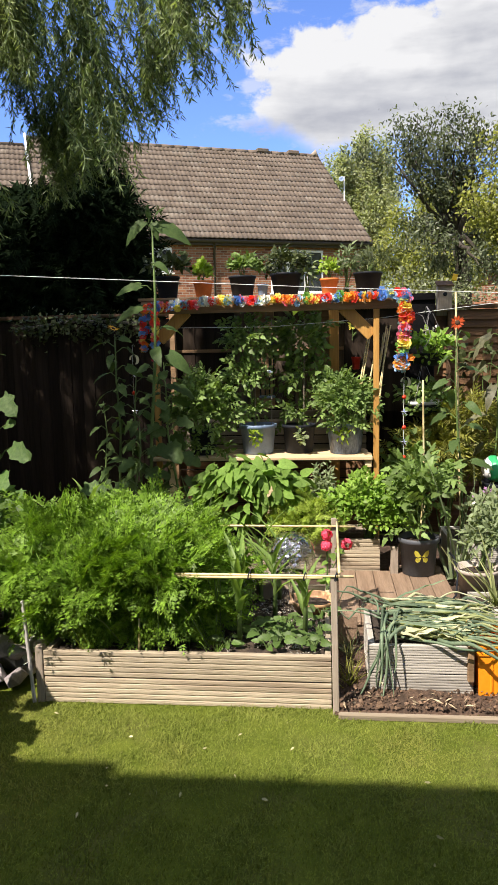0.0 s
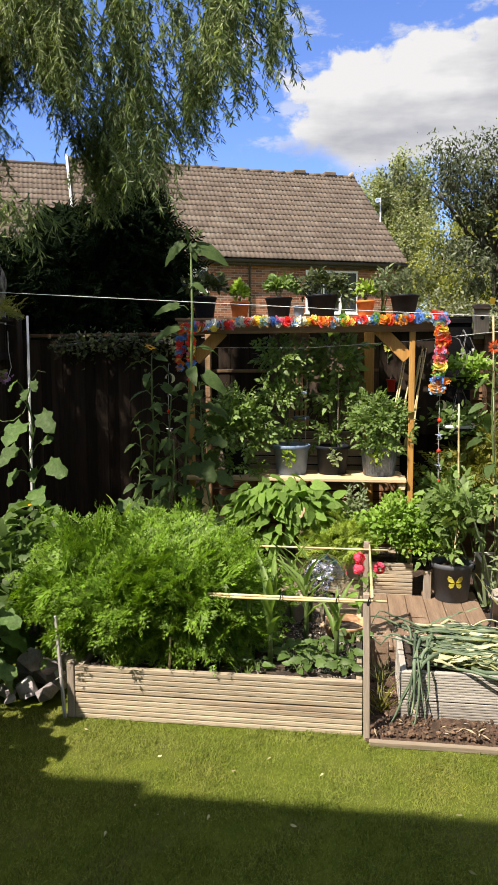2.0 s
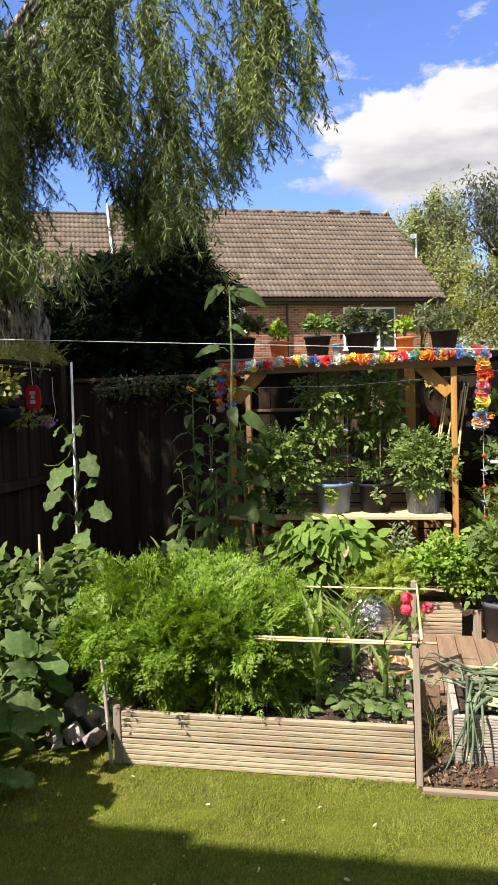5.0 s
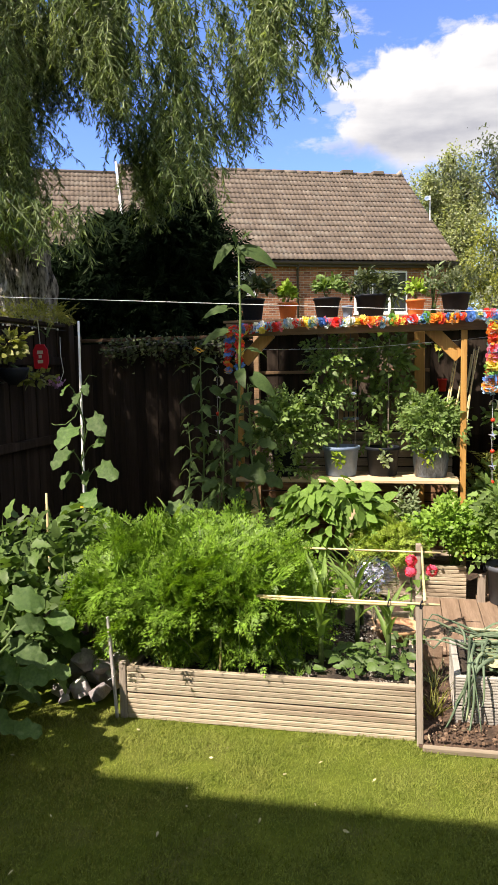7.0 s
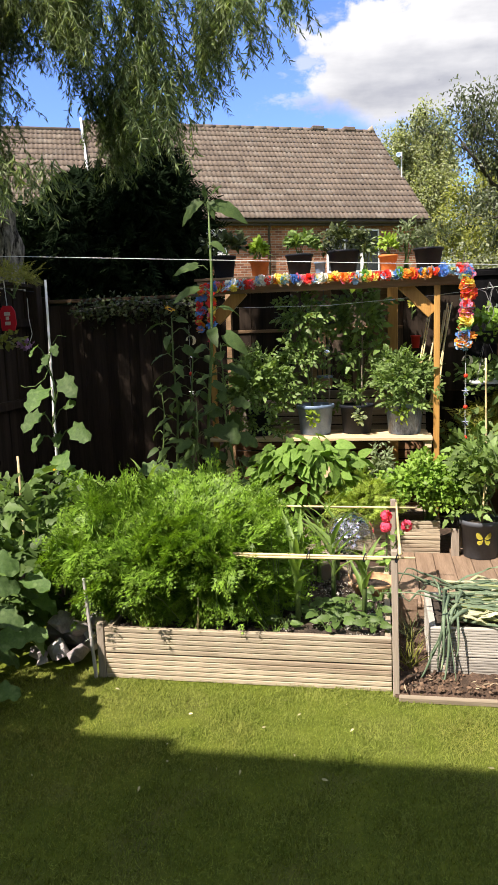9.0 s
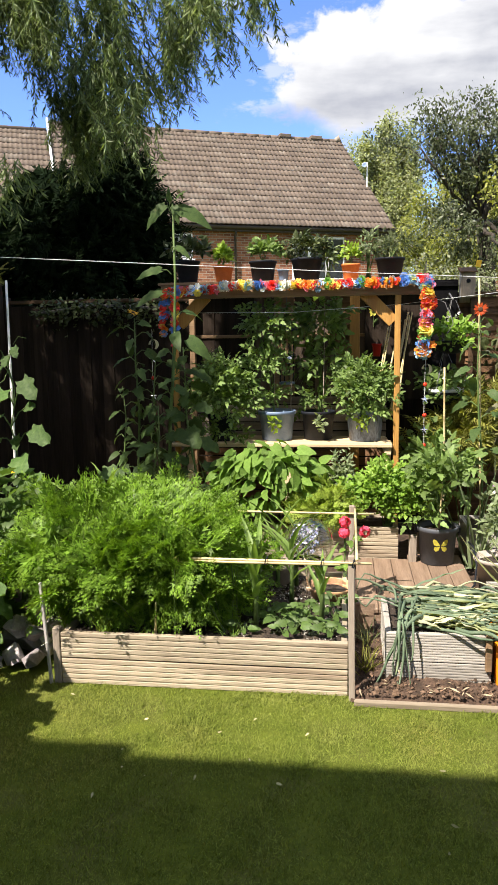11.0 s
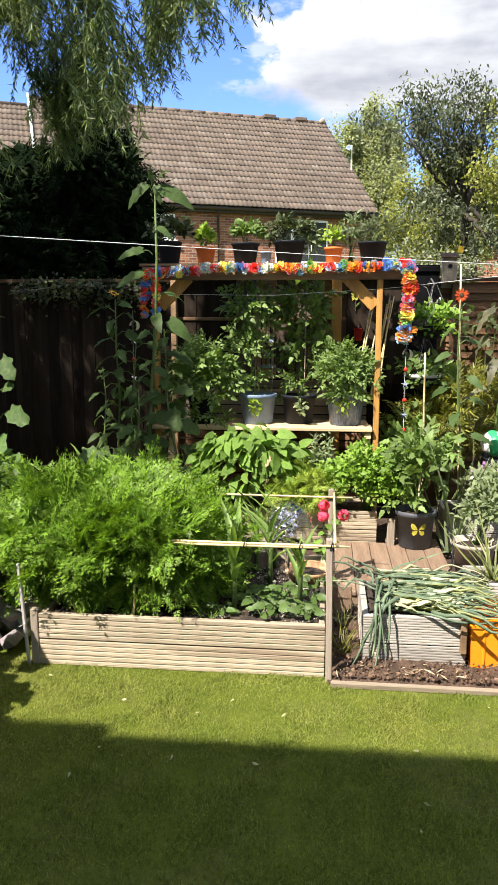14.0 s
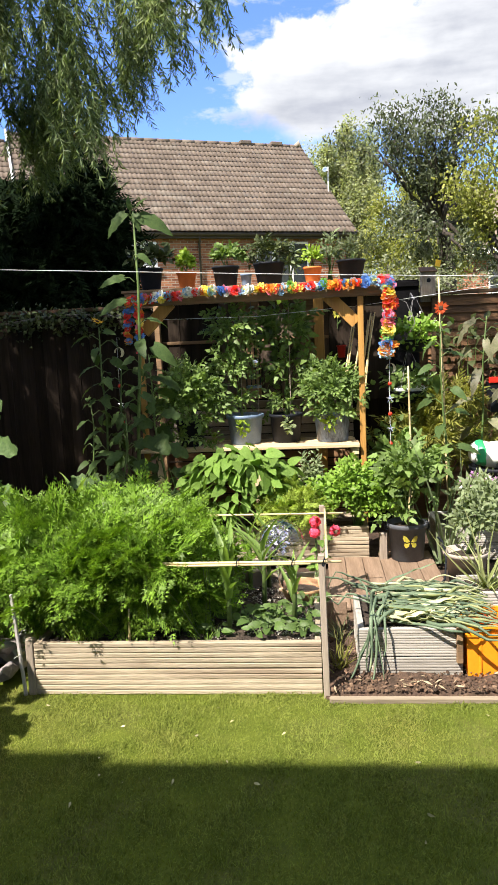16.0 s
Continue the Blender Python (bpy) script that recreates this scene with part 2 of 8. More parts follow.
M_WIRE = surface("grey_wire", (0.16, 0.16, 0.16), (0.26, 0.26, 0.26), 30.0, 0.5, 0.1)
# living
M_DARKBARK = surface("dark_bark", (0.018, 0.015, 0.012), (0.07, 0.058, 0.046), 9.0, 0.9, 1.0, (2.5, 2.5, 0.5), 4, (0.10, 0.095, 0.075), 0.15)
M_BARK = surface("tree_bark", (0.012, 0.010, 0.008), (0.42, 0.39, 0.35), 6.0, 0.9, 1.0, (3.2, 3.2, 0.9), 3, (0.045, 0.040, 0.032), 0.15, spread=0.09)
M_STEM = surface("green_stem", (0.055, 0.100, 0.026), (0.12, 0.18, 0.05), 12.0, 0.6, 0.1)


def glass_mat(name, tint=(0.75, 0.82, 0.86), rough=0.03):
    m = bpy.data.materials.new(name)
    m.use_nodes = True
    b = m.node_tree.nodes["Principled BSDF"]
    b.inputs["Base Color"].default_value = (*tint, 1)
    b.inputs["Roughness"].default_value = rough
    b.inputs["Transmission Weight"].default_value = 1.0
    b.inputs["IOR"].default_value = 1.45
    return m


M_PANE = surface("window_pane", (0.03, 0.035, 0.04), (0.06, 0.07, 0.075), 1.2, 0.05, 0.0, vary=0.1, spec=0.8)


# ---- mesh helpers ----
def finish(name, me, material, parent, label, smooth):
    if material:
        me.materials.append(material)
    if smooth:
        me.shade_smooth()
    ob = new(name, me)
    if parent:
        ob.parent = parent
    return tagged(ob, label)


def part(name, bm, material, parent=None, label="", smooth=False):
    """Link a bmesh as one mesh object under a thing or a part."""
    me = bpy.data.meshes.new(name)
    bmesh.ops.recalc_face_normals(bm, faces=bm.faces)
    bm.to_mesh(me)
    bm.free()
    return finish(name, me, material, parent, label, smooth)


def raw(name, verts, faces, material, parent=None, label="", smooth=False):
    me = bpy.data.meshes.new(name)
    me.from_pydata([tuple(v) for v in verts], [], faces)
    return finish(name, me, material, parent, label, smooth)


def share(name, me, m, parent=None, label=""):
    """A piece on a mesh that it shares."""
    ob = new(name, me)
    if parent:
        ob.parent = parent
    ob.matrix_basis = m
    return tagged(ob, label)


def thing(name, label, category, m=None, group="", kind=""):
    ob = new(name)
    ob.empty_display_size = 0.05
    if m is not None:
        ob.matrix_basis = m
    return tagged(ob, label, category, group, kind)


def box(x0, x1, y0, y1, z0, z1, bevel=0.004, bm=None):
    """A box with softened edges."""
    own = bmesh.new()
    bmesh.ops.create_cube(own, size=1.0)
    bmesh.ops.transform(own, matrix=Matrix.Translation(((x0 + x1) / 2, (y0 + y1) / 2, (z0 + z1) / 2)) @ Matrix.Diagonal((x1 - x0, y1 - y0, z1 - z0, 1)), verts=own.verts)
    if bevel:
        bmesh.ops.bevel(own, geom=own.edges[:], offset=bevel, segments=1, affect="EDGES")
    if bm is None:
        return own
    me = bpy.data.meshes.new("tmp")
    own.to_mesh(me)
    own.free()
    bm.from_mesh(me)
    bpy.data.meshes.remove(me)
    return bm


def tube(points, radii, sides=8, bm=None, cap=True):
    """A round limb through the points, with a radius at each."""
    bm = bm or bmesh.new()
    pts = [Vector(p) for p in points]
    if not hasattr(radii, "__len__"):
        radii = [radii] * len(pts)
    rings, side = [], None
    for i, p in enumerate(pts):
        d = (pts[min(i + 1, len(pts) - 1)] - pts[max(i - 1, 0)]).normalized()
        if side is None:
            side = d.orthogonal().normalized()
        side = (side - d * side.dot(d)).normalized()
        up = d.cross(side)
        rings.append([bm.verts.new(p + (side * math.cos(a) + up * math.sin(a)) * radii[i]) for a in (2 * math.pi * k / sides for k in range(sides))])
    for r0, r1 in zip(rings, rings[1:]):
        for k in range(sides):
            bm.faces.new((r0[k], r0[(k + 1) % sides], r1[(k + 1) % sides], r1[k]))
    if cap:
        bm.faces.new(rings[0][::-1])
        bm.faces.new(rings[-1])
    return bm


def turned(profile, segs=28, bm=None):
    """A vessel turned round z from (radius, height) pairs."""
    bm = bm or bmesh.new()
    rings = [[bm.verts.new((r * math.cos(2 * math.pi * k / segs), r * math.sin(2 * math.pi * k / segs), z)) for k in range(segs)] for r, z in profile]
    for r0, r1 in zip(rings, rings[1:]):
        for k in range(segs):
            bm.faces.new((r0[k], r0[(k + 1) % segs], r1[(k + 1) % segs], r1[k]))
    bm.faces.new(rings[0][::-1])
    bm.faces.new(rings[-1])
    return bm


def ridged_board(length, height, thick, ridges, depth=0.0045):
    """A decking board on edge: its face towards -y runs in rounded ridges, along x from 0."""
    prof = []
    step = height / ridges
    for i in range(ridges):
        z = i * step
        prof += [(depth, z + step * 0.04), (depth * 0.1, z + step * 0.16), (0, z + step * 0.5), (depth * 0.1, z + step * 0.84), (depth, z + step * 0.96)]
    prof += [(thick, height - 0.002), (thick, 0.002)]
    bm = bmesh.new()
    a = [bm.verts.new((0, y, z)) for y, z in prof]
    b = [bm.verts.new((length, y, z)) for y, z in prof]
    n = len(prof)
    for i in range(n):
        bm.faces.new((a[i], a[(i + 1) % n], b[(i + 1) % n], b[i]))
    bm.faces.new(a[::-1])
    bm.faces.new(b)
    return bm


def leaf(width, n=6, length=1.0, cup=0.12, droop=0.25, lobes=()):
    """A leaf along +y, facing +z: rows of left edge, midrib, right edge. width: half width at 0..1."""
    v, f = [], []
    for i in range(n + 1):
        t = i / n
        w = width(t)
        z = -droop * t * t * length
        v += [(-w, t * length, z + cup * w), (0, t * length, z), (w, t * length, z + cup * w)]
    for i in range(n):
        a = i * 3
        f += [(a, a + 1, a + 4, a + 3), (a + 1, a + 2, a + 5, a + 4)]
    return np.array(v), f


def heart(t):
    return 0.62 * (max(t, 0.0) ** 0.35) * (1 - t) ** 0.75 * 1.15


def lance(t):
    return 0.20 * math.sin(math.pi * min(1, 0.04 + 0.96 * t ** 0.8)) + 0.002


def broad(t):
    return 0.36 * math.sin(math.pi * (0.03 + 0.96 * t ** 0.75)) + 0.003


def lobed(t):
    return 0.52 * (t ** 0.3) * (1 - t) ** 0.6 * (1.05 + 0.28 * math.cos(t * math.pi * 5))


LEAF_HEART, LEAF_LANCE = leaf(heart), leaf(lance, 5, droop=0.35)
LEAF_BROAD, LEAF_LOBED = leaf(broad, 5), leaf(lobed, 10, cup=0.2)
LEAF_TINY = (np.array([(0, 0, 0), (-0.32, 0.45, 0.09), (0, 1, -0.12), (0.32, 0.45, 0.09)]), [(0, 1, 2), (0, 2, 3)])
LEAF_WILLOW = (np.array([(0, 0, 0), (-0.095, 0.42, -0.02), (0, 1, -0.22), (0.095, 0.42, -0.02)]), [(0, 1, 2), (0, 2, 3)])


def compound(base, pairs, size, spread=0.9, tip=1.0, taper=False):
    """A frond: leaflets in pairs along a bowed rib."""
    v, f = [], []
    bv, bf = base
    def put(m):
        o = sum(len(x) for x in v)
        q = np.c_[bv, np.ones(len(bv))] @ np.array(m).T
        v.append(q[:, :3])
        f.extend(tuple(i + o for i in g) for g in bf)
    for i in range(pairs):
        t = 0.25 + 0.7 * i / pairs
        z = -0.25 * t * t
        s = size * ((1.35 - 0.95 * t) if taper else (1 - 0.35 * abs(t - 0.55) * 2))
        for sd in (-1, 1):
            put(Matrix.Translation((0, t, z)) @ Euler((-0.25, 0.2 * sd, -sd * spread)).to_matrix().to_4x4() @ Matrix.Scale(s, 4))
    put(Matrix.Translation((0, 0.93, -0.22)) @ Euler((-0.4, 0, 0)).to_matrix().to_4x4() @ Matrix.Scale(size * tip, 4))
    o = sum(len(x) for x in v)
    v.append(np.array([(-0.008, 0, 0), (0.008, 0, 0), (0.006, 0.95, -0.225), (-0.006, 0.95, -0.225)]))
    f.append((o, o + 1, o + 2, o + 3))
    return np.concatenate(v), f


TOMATO = compound(leaf(lambda t: (0.04, 0.33, 0.22, 0.28, 0.14, 0.14, 0.01)[int(t * 6 + 0.01)], 6, cup=0.15), 2, 0.52, 0.95, 1.15)
SPRAY = compound(leaf(lambda t: 0.16 - 0.12 * t, 1, droop=0.3), 4, 0.36, 0.9)
FERNY = compound(leaf(lambda t: 0.10 * (1 - t) + 0.012, 2, droop=0.3), 7, 0.30, 0.95)


def feather(seed):
    """A flat ferny frond: side sprays of three-pointed leaflets along a bowed rib."""
    rng = random.Random(seed)
    fork = (np.array([(0, 0, 0), (-0.40, 0.78, 0.05), (-0.085, 0.50, 0.0), (0, 1.15, -0.10), (0.085, 0.50, 0.0), (0.40, 0.78, 0.05)]), [(0, 2, 1), (0, 4, 3, 2), (0, 5, 4)])
    v, f = [], []
    def put(shape, m):
        o = sum(len(x) for x in v)
        q = np.c_[shape[0], np.ones(len(shape[0]))] @ np.array(m).T
        v.append(q[:, :3])
        f.extend(tuple(i + o for i in g) for g in shape[1])
    def turn(a, b, c, wild):
        return Euler((a + rng.gauss(0, wild), b + rng.gauss(0, wild), c + rng.gauss(0, 0.12))).to_matrix().to_4x4()
    for i in range(8):
        t = 0.22 + 0.72 * i / 7
        for sd in ((-1, 1) if i < 7 else (0,)):
            arm = 0.50 * (1.18 - t) if sd else 0.20
            base = Matrix.Translation((0, t, -0.28 * t * t)) @ turn(-0.12, 0, -sd * 0.95, 0.13)
            for k in range(3):
                u = 0.28 + 0.32 * k
                for s2 in ((-1, 1) if k < 2 else (0,)):
                    put(fork, base @ Matrix.Translation((0, arm * u, -0.06 * u * u)) @ turn(-0.1, 0, -s2 * 0.85, 0.16) @ Matrix.Scale(arm * (0.58 - 0.06 * k), 4))
    o = sum(len(x) for x in v)
    v.append(np.array([(-0.009, 0, 0), (0.009, 0, 0), (0.004, 0.95, -0.25), (-0.004, 0.95, -0.25)]))
    f.append((o, o + 1, o + 2, o + 3))
    return np.concatenate(v), f


FEATHERS = [feather(s) for s in (1, 2, 3, 4)]


def leaves(name, template, poses, material, parent, label="", kind=""):
    """Many leaves of one template as one mesh; poses is an n x 4 x 4 array."""
    bv, bf = template
    n, k = len(poses), len(bv)
    h = np.c_[bv, np.ones(k)]
    co = np.einsum("nij,kj->nki", poses, h)[:, :, :3].reshape(-1, 3)
    sizes = np.array([len(g) for g in bf])
    idx = np.concatenate([np.array(g) for g in bf])
    loops = (idx[None, :] + (np.arange(n) * k)[:, None]).ravel()
    starts1 = np.concatenate([[0], np.cumsum(sizes)[:-1]])
    starts = (starts1[None, :] + (np.arange(n) * len(idx))[:, None]).ravel()
    me = bpy.data.meshes.new(name)
    me.vertices.add(len(co))
    me.vertices.foreach_set("co", co.astype(np.float32).ravel())
    me.loops.add(len(loops))
    me.loops.foreach_set("vertex_index", loops.astype(np.int32))
    me.polygons.add(len(starts))
    me.polygons.foreach_set("loop_start", starts.astype(np.int32))
    me.update(calc_edges=True)
    ob = finish(name, me, material, parent, label, True)
    return tagged(ob, kind=kind)


RNG = np.random.default_rng(11)


def aim(points, ways, sizes, spin=0.6, rng=None):
    """Poses that stand leaves at points, along ways, their faces up but for some spin."""
    rng = rng or RNG
    p, d = np.asarray(points, float), np.asarray(ways, float)
    d = d / np.linalg.norm(d, axis=1)[:, None]
    up = np.array([-0.25, -0.55, 0.85]) + rng.normal(0, spin, p.shape)
    x = np.cross(d, up)
    x /= np.linalg.norm(x, axis=1)[:, None] + 1e-9
    z = np.cross(x, d)
    s = np.broadcast_to(np.asarray(sizes, float), (len(p),))[:, None]
    m = np.zeros((len(p), 4, 4))
    m[:, :3, 0], m[:, :3, 1], m[:, :3, 2], m[:, :3, 3], m[:, 3, 3] = x * s, d * s, z * s, p, 1
    return m


def bushy(centre, radii, n, size, out=0.8, lift=0.25, shell=0.55, flat=None, jitter=0.35, rng=None, lumps=0.22, spin=0.6):
    """Leaf poses that fill an uneven mound: leaves point outwards and somewhat up."""
    rng = rng or RNG
    u = rng.normal(0, 1, (n, 3))
    u /= np.linalg.norm(u, axis=1)[:, None]
    if flat is not None:
        u[:, 2] = np.where(u[:, 2] < flat, -u[:, 2] * 0.6 + flat * 0.4, u[:, 2])
    seed = rng.uniform(0, 50)
    lump = np.array([noise.noise(Vector(tuple(q * 2.1 + seed))) + 0.6 * noise.noise(Vector(tuple(q * 4.7 - seed))) for q in u])
    r = (shell + (1 - shell) * rng.uniform(0, 1, n) ** 0.6) * (1 + lumps * 1.6 * lump)
    p = np.asarray(centre) + u * r[:, None] * np.asarray(radii)
    d = u * out + np.array([0, 0, lift]) + rng.normal(0, jitter, (n, 3))
    return aim(p, d, size * rng.uniform(0.65, 1.2, n), spin, rng)


# ---- the setting ----
def ground_height(x, y):
    return 0.012 * noise.noise(Vector((x * 0.8, y * 0.8, 0.3)))


def build_ground():
    xs = [-900, -300, -90, -30, -12] + [-5 + 0.25 * i for i in range(37)] + [8, 16, 40, 120, 400, 900]
    ys = [-300, -60, -12, -4] + [-1 + 0.25 * i for i in range(33)] + [9, 14, 24, 40, 90, 260, 900, 1800]
    verts = [(x, y, ground_height(x, y)) for y in ys for x in xs]
    n = len(xs)
    faces = [(j * n + i, j * n + i + 1, (j + 1) * n + i + 1, (j + 1) * n + i) for j in range(len(ys) - 1) for i in range(n - 1)]
    tagged(raw("ground", verts, faces, M_TURF, smooth=True), "mown lawn turf running out under the garden", "ground", kind="structure")


build_ground()


def build_grass():
    """Short mown blades, bowed, thick where the lawn lies before the beds."""
    n = 250000
    x = RNG.uniform(-2.6, 1.6, n)
    y = 1.45 + (RNG.uniform(0, 1, n) ** 0.85) * 1.80
    z = np.array([ground_height(a, b) for a, b in zip(x, y)]) - 0.003
    tuft = np.array([noise.noise(Vector((a * 5.5, b * 5.5, 4))) for a, b in zip(x, y)])
    d = np.c_[RNG.normal(0, 0.55, (n, 2)), np.ones(n)]
    size = (0.0150 + 0.0075 * tuft) * RNG.uniform(0.6, 1.35, n)
    blade = (np.array([(-0.09, 0, 0), (0.09, 0, 0), (-0.07, 0.5, -0.12), (0.07, 0.5, -0.12), (-0.015, 1, -0.55), (0.015, 1, -0.55)]), [(0, 1, 3, 2), (2, 3, 5, 4)])
    ob = leaves("grass", blade, aim(np.c_[x, y, z], d, size, 0.8), M_GRASS, None, "short sunlit mown grass with dry tufts", "stuff")
    tagged(ob, category="grass", kind="stuff")
    n = 38
    x, y = RNG.uniform(-2.3, 1.3, n), RNG.uniform(1.7, 3.1, n)
    ob = leaves("fallen_leaf_litter", LEAF_LANCE, aim(np.c_[x, y, np.full(n, 0.022)], np.c_[RNG.normal(0, 1, (n, 2)), RNG.normal(0, 0.15, n)], RNG.uniform(0.014, 0.026, n), 0.6),
                surface("dry_leaf", (0.38, 0.36, 0.17), (0.56, 0.53, 0.30), 9, 0.7, 0, island=True), None, "small pale fallen willow leaves on the lawn", "stuff")
    tagged(ob, category="leaves", kind="stuff")


build_grass()


def brick_mat():
    m = bpy.data.materials.new("brick_wall")
    m.use_nodes = True
    nt = m.node_tree
    b = nt.nodes["Principled BSDF"]
    b.inputs["Roughness"].default_value = 0.88
    co = nt.nodes.new("ShaderNodeTexCoord")
    mp = nt.nodes.new("ShaderNodeMapping")
    mp.inputs["Rotation"].default_value = (radians(90), 0, 0)
    br = nt.nodes.new("ShaderNodeTexBrick")
    br.inputs["Color1"].default_value, br.inputs["Color2"].default_value = (0.21, 0.065, 0.032, 1), (0.50, 0.20, 0.098, 1)
    br.inputs["Mortar"].default_value = (0.40, 0.34, 0.27, 1)
    br.inputs["Scale"].default_value = 1.0
    br.inputs["Mortar Size"].default_value = 0.009
    br.inputs["Brick Width"].default_value, br.inputs["Row Height"].default_value = 0.225, 0.075
    nz = nt.nodes.new("ShaderNodeTexNoise")
    nz.inputs["Scale"].default_value, nz.inputs["Detail"].default_value = 2.2, 6
    mx = nt.nodes.new("ShaderNodeMix")
    mx.data_type, mx.blend_type = "RGBA", "MULTIPLY"
    mx.inputs[0].default_value = 0.55
    ln = nt.links.new
    ln(co.outputs["Object"], mp.inputs[0])
    ln(mp.outputs[0], br.inputs["Vector"])
    ln(co.outputs["Object"], nz.inputs["Vector"])
    ln(br.outputs["Color"], mx.inputs[6])
    ln(nz.outputs[0], mx.inputs[7])
    ln(mx.outputs[2], b.inputs["Base Color"])
    bp = nt.nodes.new("ShaderNodeBump")
    bp.inputs["Strength"].default_value, bp.inputs["Distance"].default_value, bp.invert = 0.6, 0.01, True
    ln(br.outputs["Fac"], bp.inputs["Height"])
    ln(bp.outputs[0], b.inputs["Normal"])
    return m


M_BRICKWALL = brick_mat()


def tile_bm(w=0.30, h=0.36, t=0.014):
    """A concrete roof tile with two rolls; lies in xy, nose towards -y."""
    bm = bmesh.new()
    n = 8
    top, bot = [], []
    for j, y in enumerate((0.0, h)):
        row, low = [], []
        for i in range(n + 1):
            s = i / n
            z = 0.030 * max(0.0, math.sin(s * 2 * math.pi * 2 - 0.6)) + 0.004
            row.append(bm.verts.new((s * (w + 0.012), y, z + 0.022 * (1 - j))))
            low.append(bm.verts.new((s * (w + 0.012), y, z + 0.022 * (1 - j) - t)))
        top.append(row)
        bot.append(low)
    for i in range(n):
        bm.faces.new((top[0][i], top[0][i + 1], top[1][i + 1], top[1][i]))
        bm.faces.new((bot[0][i], bot[0][i + 1], top[0][i + 1], top[0][i]))
    return bm


def roof_face(parent, length, run, rise, z0, x_end, loose_from, rng):
    """Tiled slope up from the eave along local x from x_end - length to x_end."""
    slope = math.hypot(run, rise)
    ang = math.atan2(rise, run)
    rows, cols = int(slope / 0.325), int(length / 0.30)
    me = bpy.data.meshes.new("roof_tile")
    b = tile_bm()
    b.to_mesh(me)
    b.free()
    me.materials.append(M_ROOF)
    me.shade_smooth()
    tilt = Matrix.Rotation(ang, 4, "X")
    rest = []
    for r in range(rows):
        for c in range(cols):
            s = r * slope / rows
            p = Matrix.Translation((x_end - (c + 1) * 0.30, s * math.cos(ang), z0 + s * math.sin(ang) + rng.uniform(-0.003, 0.003))) @ tilt @ pose(0, 0, 0, 0, 0, rng.uniform(-0.5, 0.5))
            if c < loose_from:
                share("roof_tile", me, p, parent)
            else:
                rest.append(np.array(p))
    if rest:
        v = np.array([x.co[:] for x in me.vertices])
        f = [tuple(q.vertices) for q in me.polygons]
        ob = leaves("roof_tile_rest", (v, f), np.array(rest), M_ROOF_JOINED, parent)
        tagged(ob, kind="stuff")


M_ROOF_JOINED = surface("roof_tile_joined", (0.108, 0.083, 0.063), (0.162, 0.127, 0.098), 4.0, 0.85, 0.4, (1, 1, 1), 8, (0.18, 0.155, 0.125), 0.17, island=True)


def window(parent, name, x0, x1, z0, z1, y, bars):
    """A white plastic window set into the wall face at y (towards -y)."""
    w = part(name, box(x0, x1, y - 0.03, y + 0.02, z0, z1, 0.004), M_WHITE, parent, "white plastic window frame")
    xs = [x0] + [x0 + (x1 - x0) * b for b in bars] + [x1]
    for a, b in zip(xs, xs[1:]):
        part("pane", box(a + 0.06, b - 0.06, y - 0.036, y - 0.032, z0 + 0.07, z1 - 0.07, 0), M_PANE, w, "dark reflecting window pane")
    part("sill", box(x0 - 0.05, x1 + 0.05, y - 0.11, y, z0 - 0.05, z0 - 0.003, 0.005), M_WHITE, w)
    return w


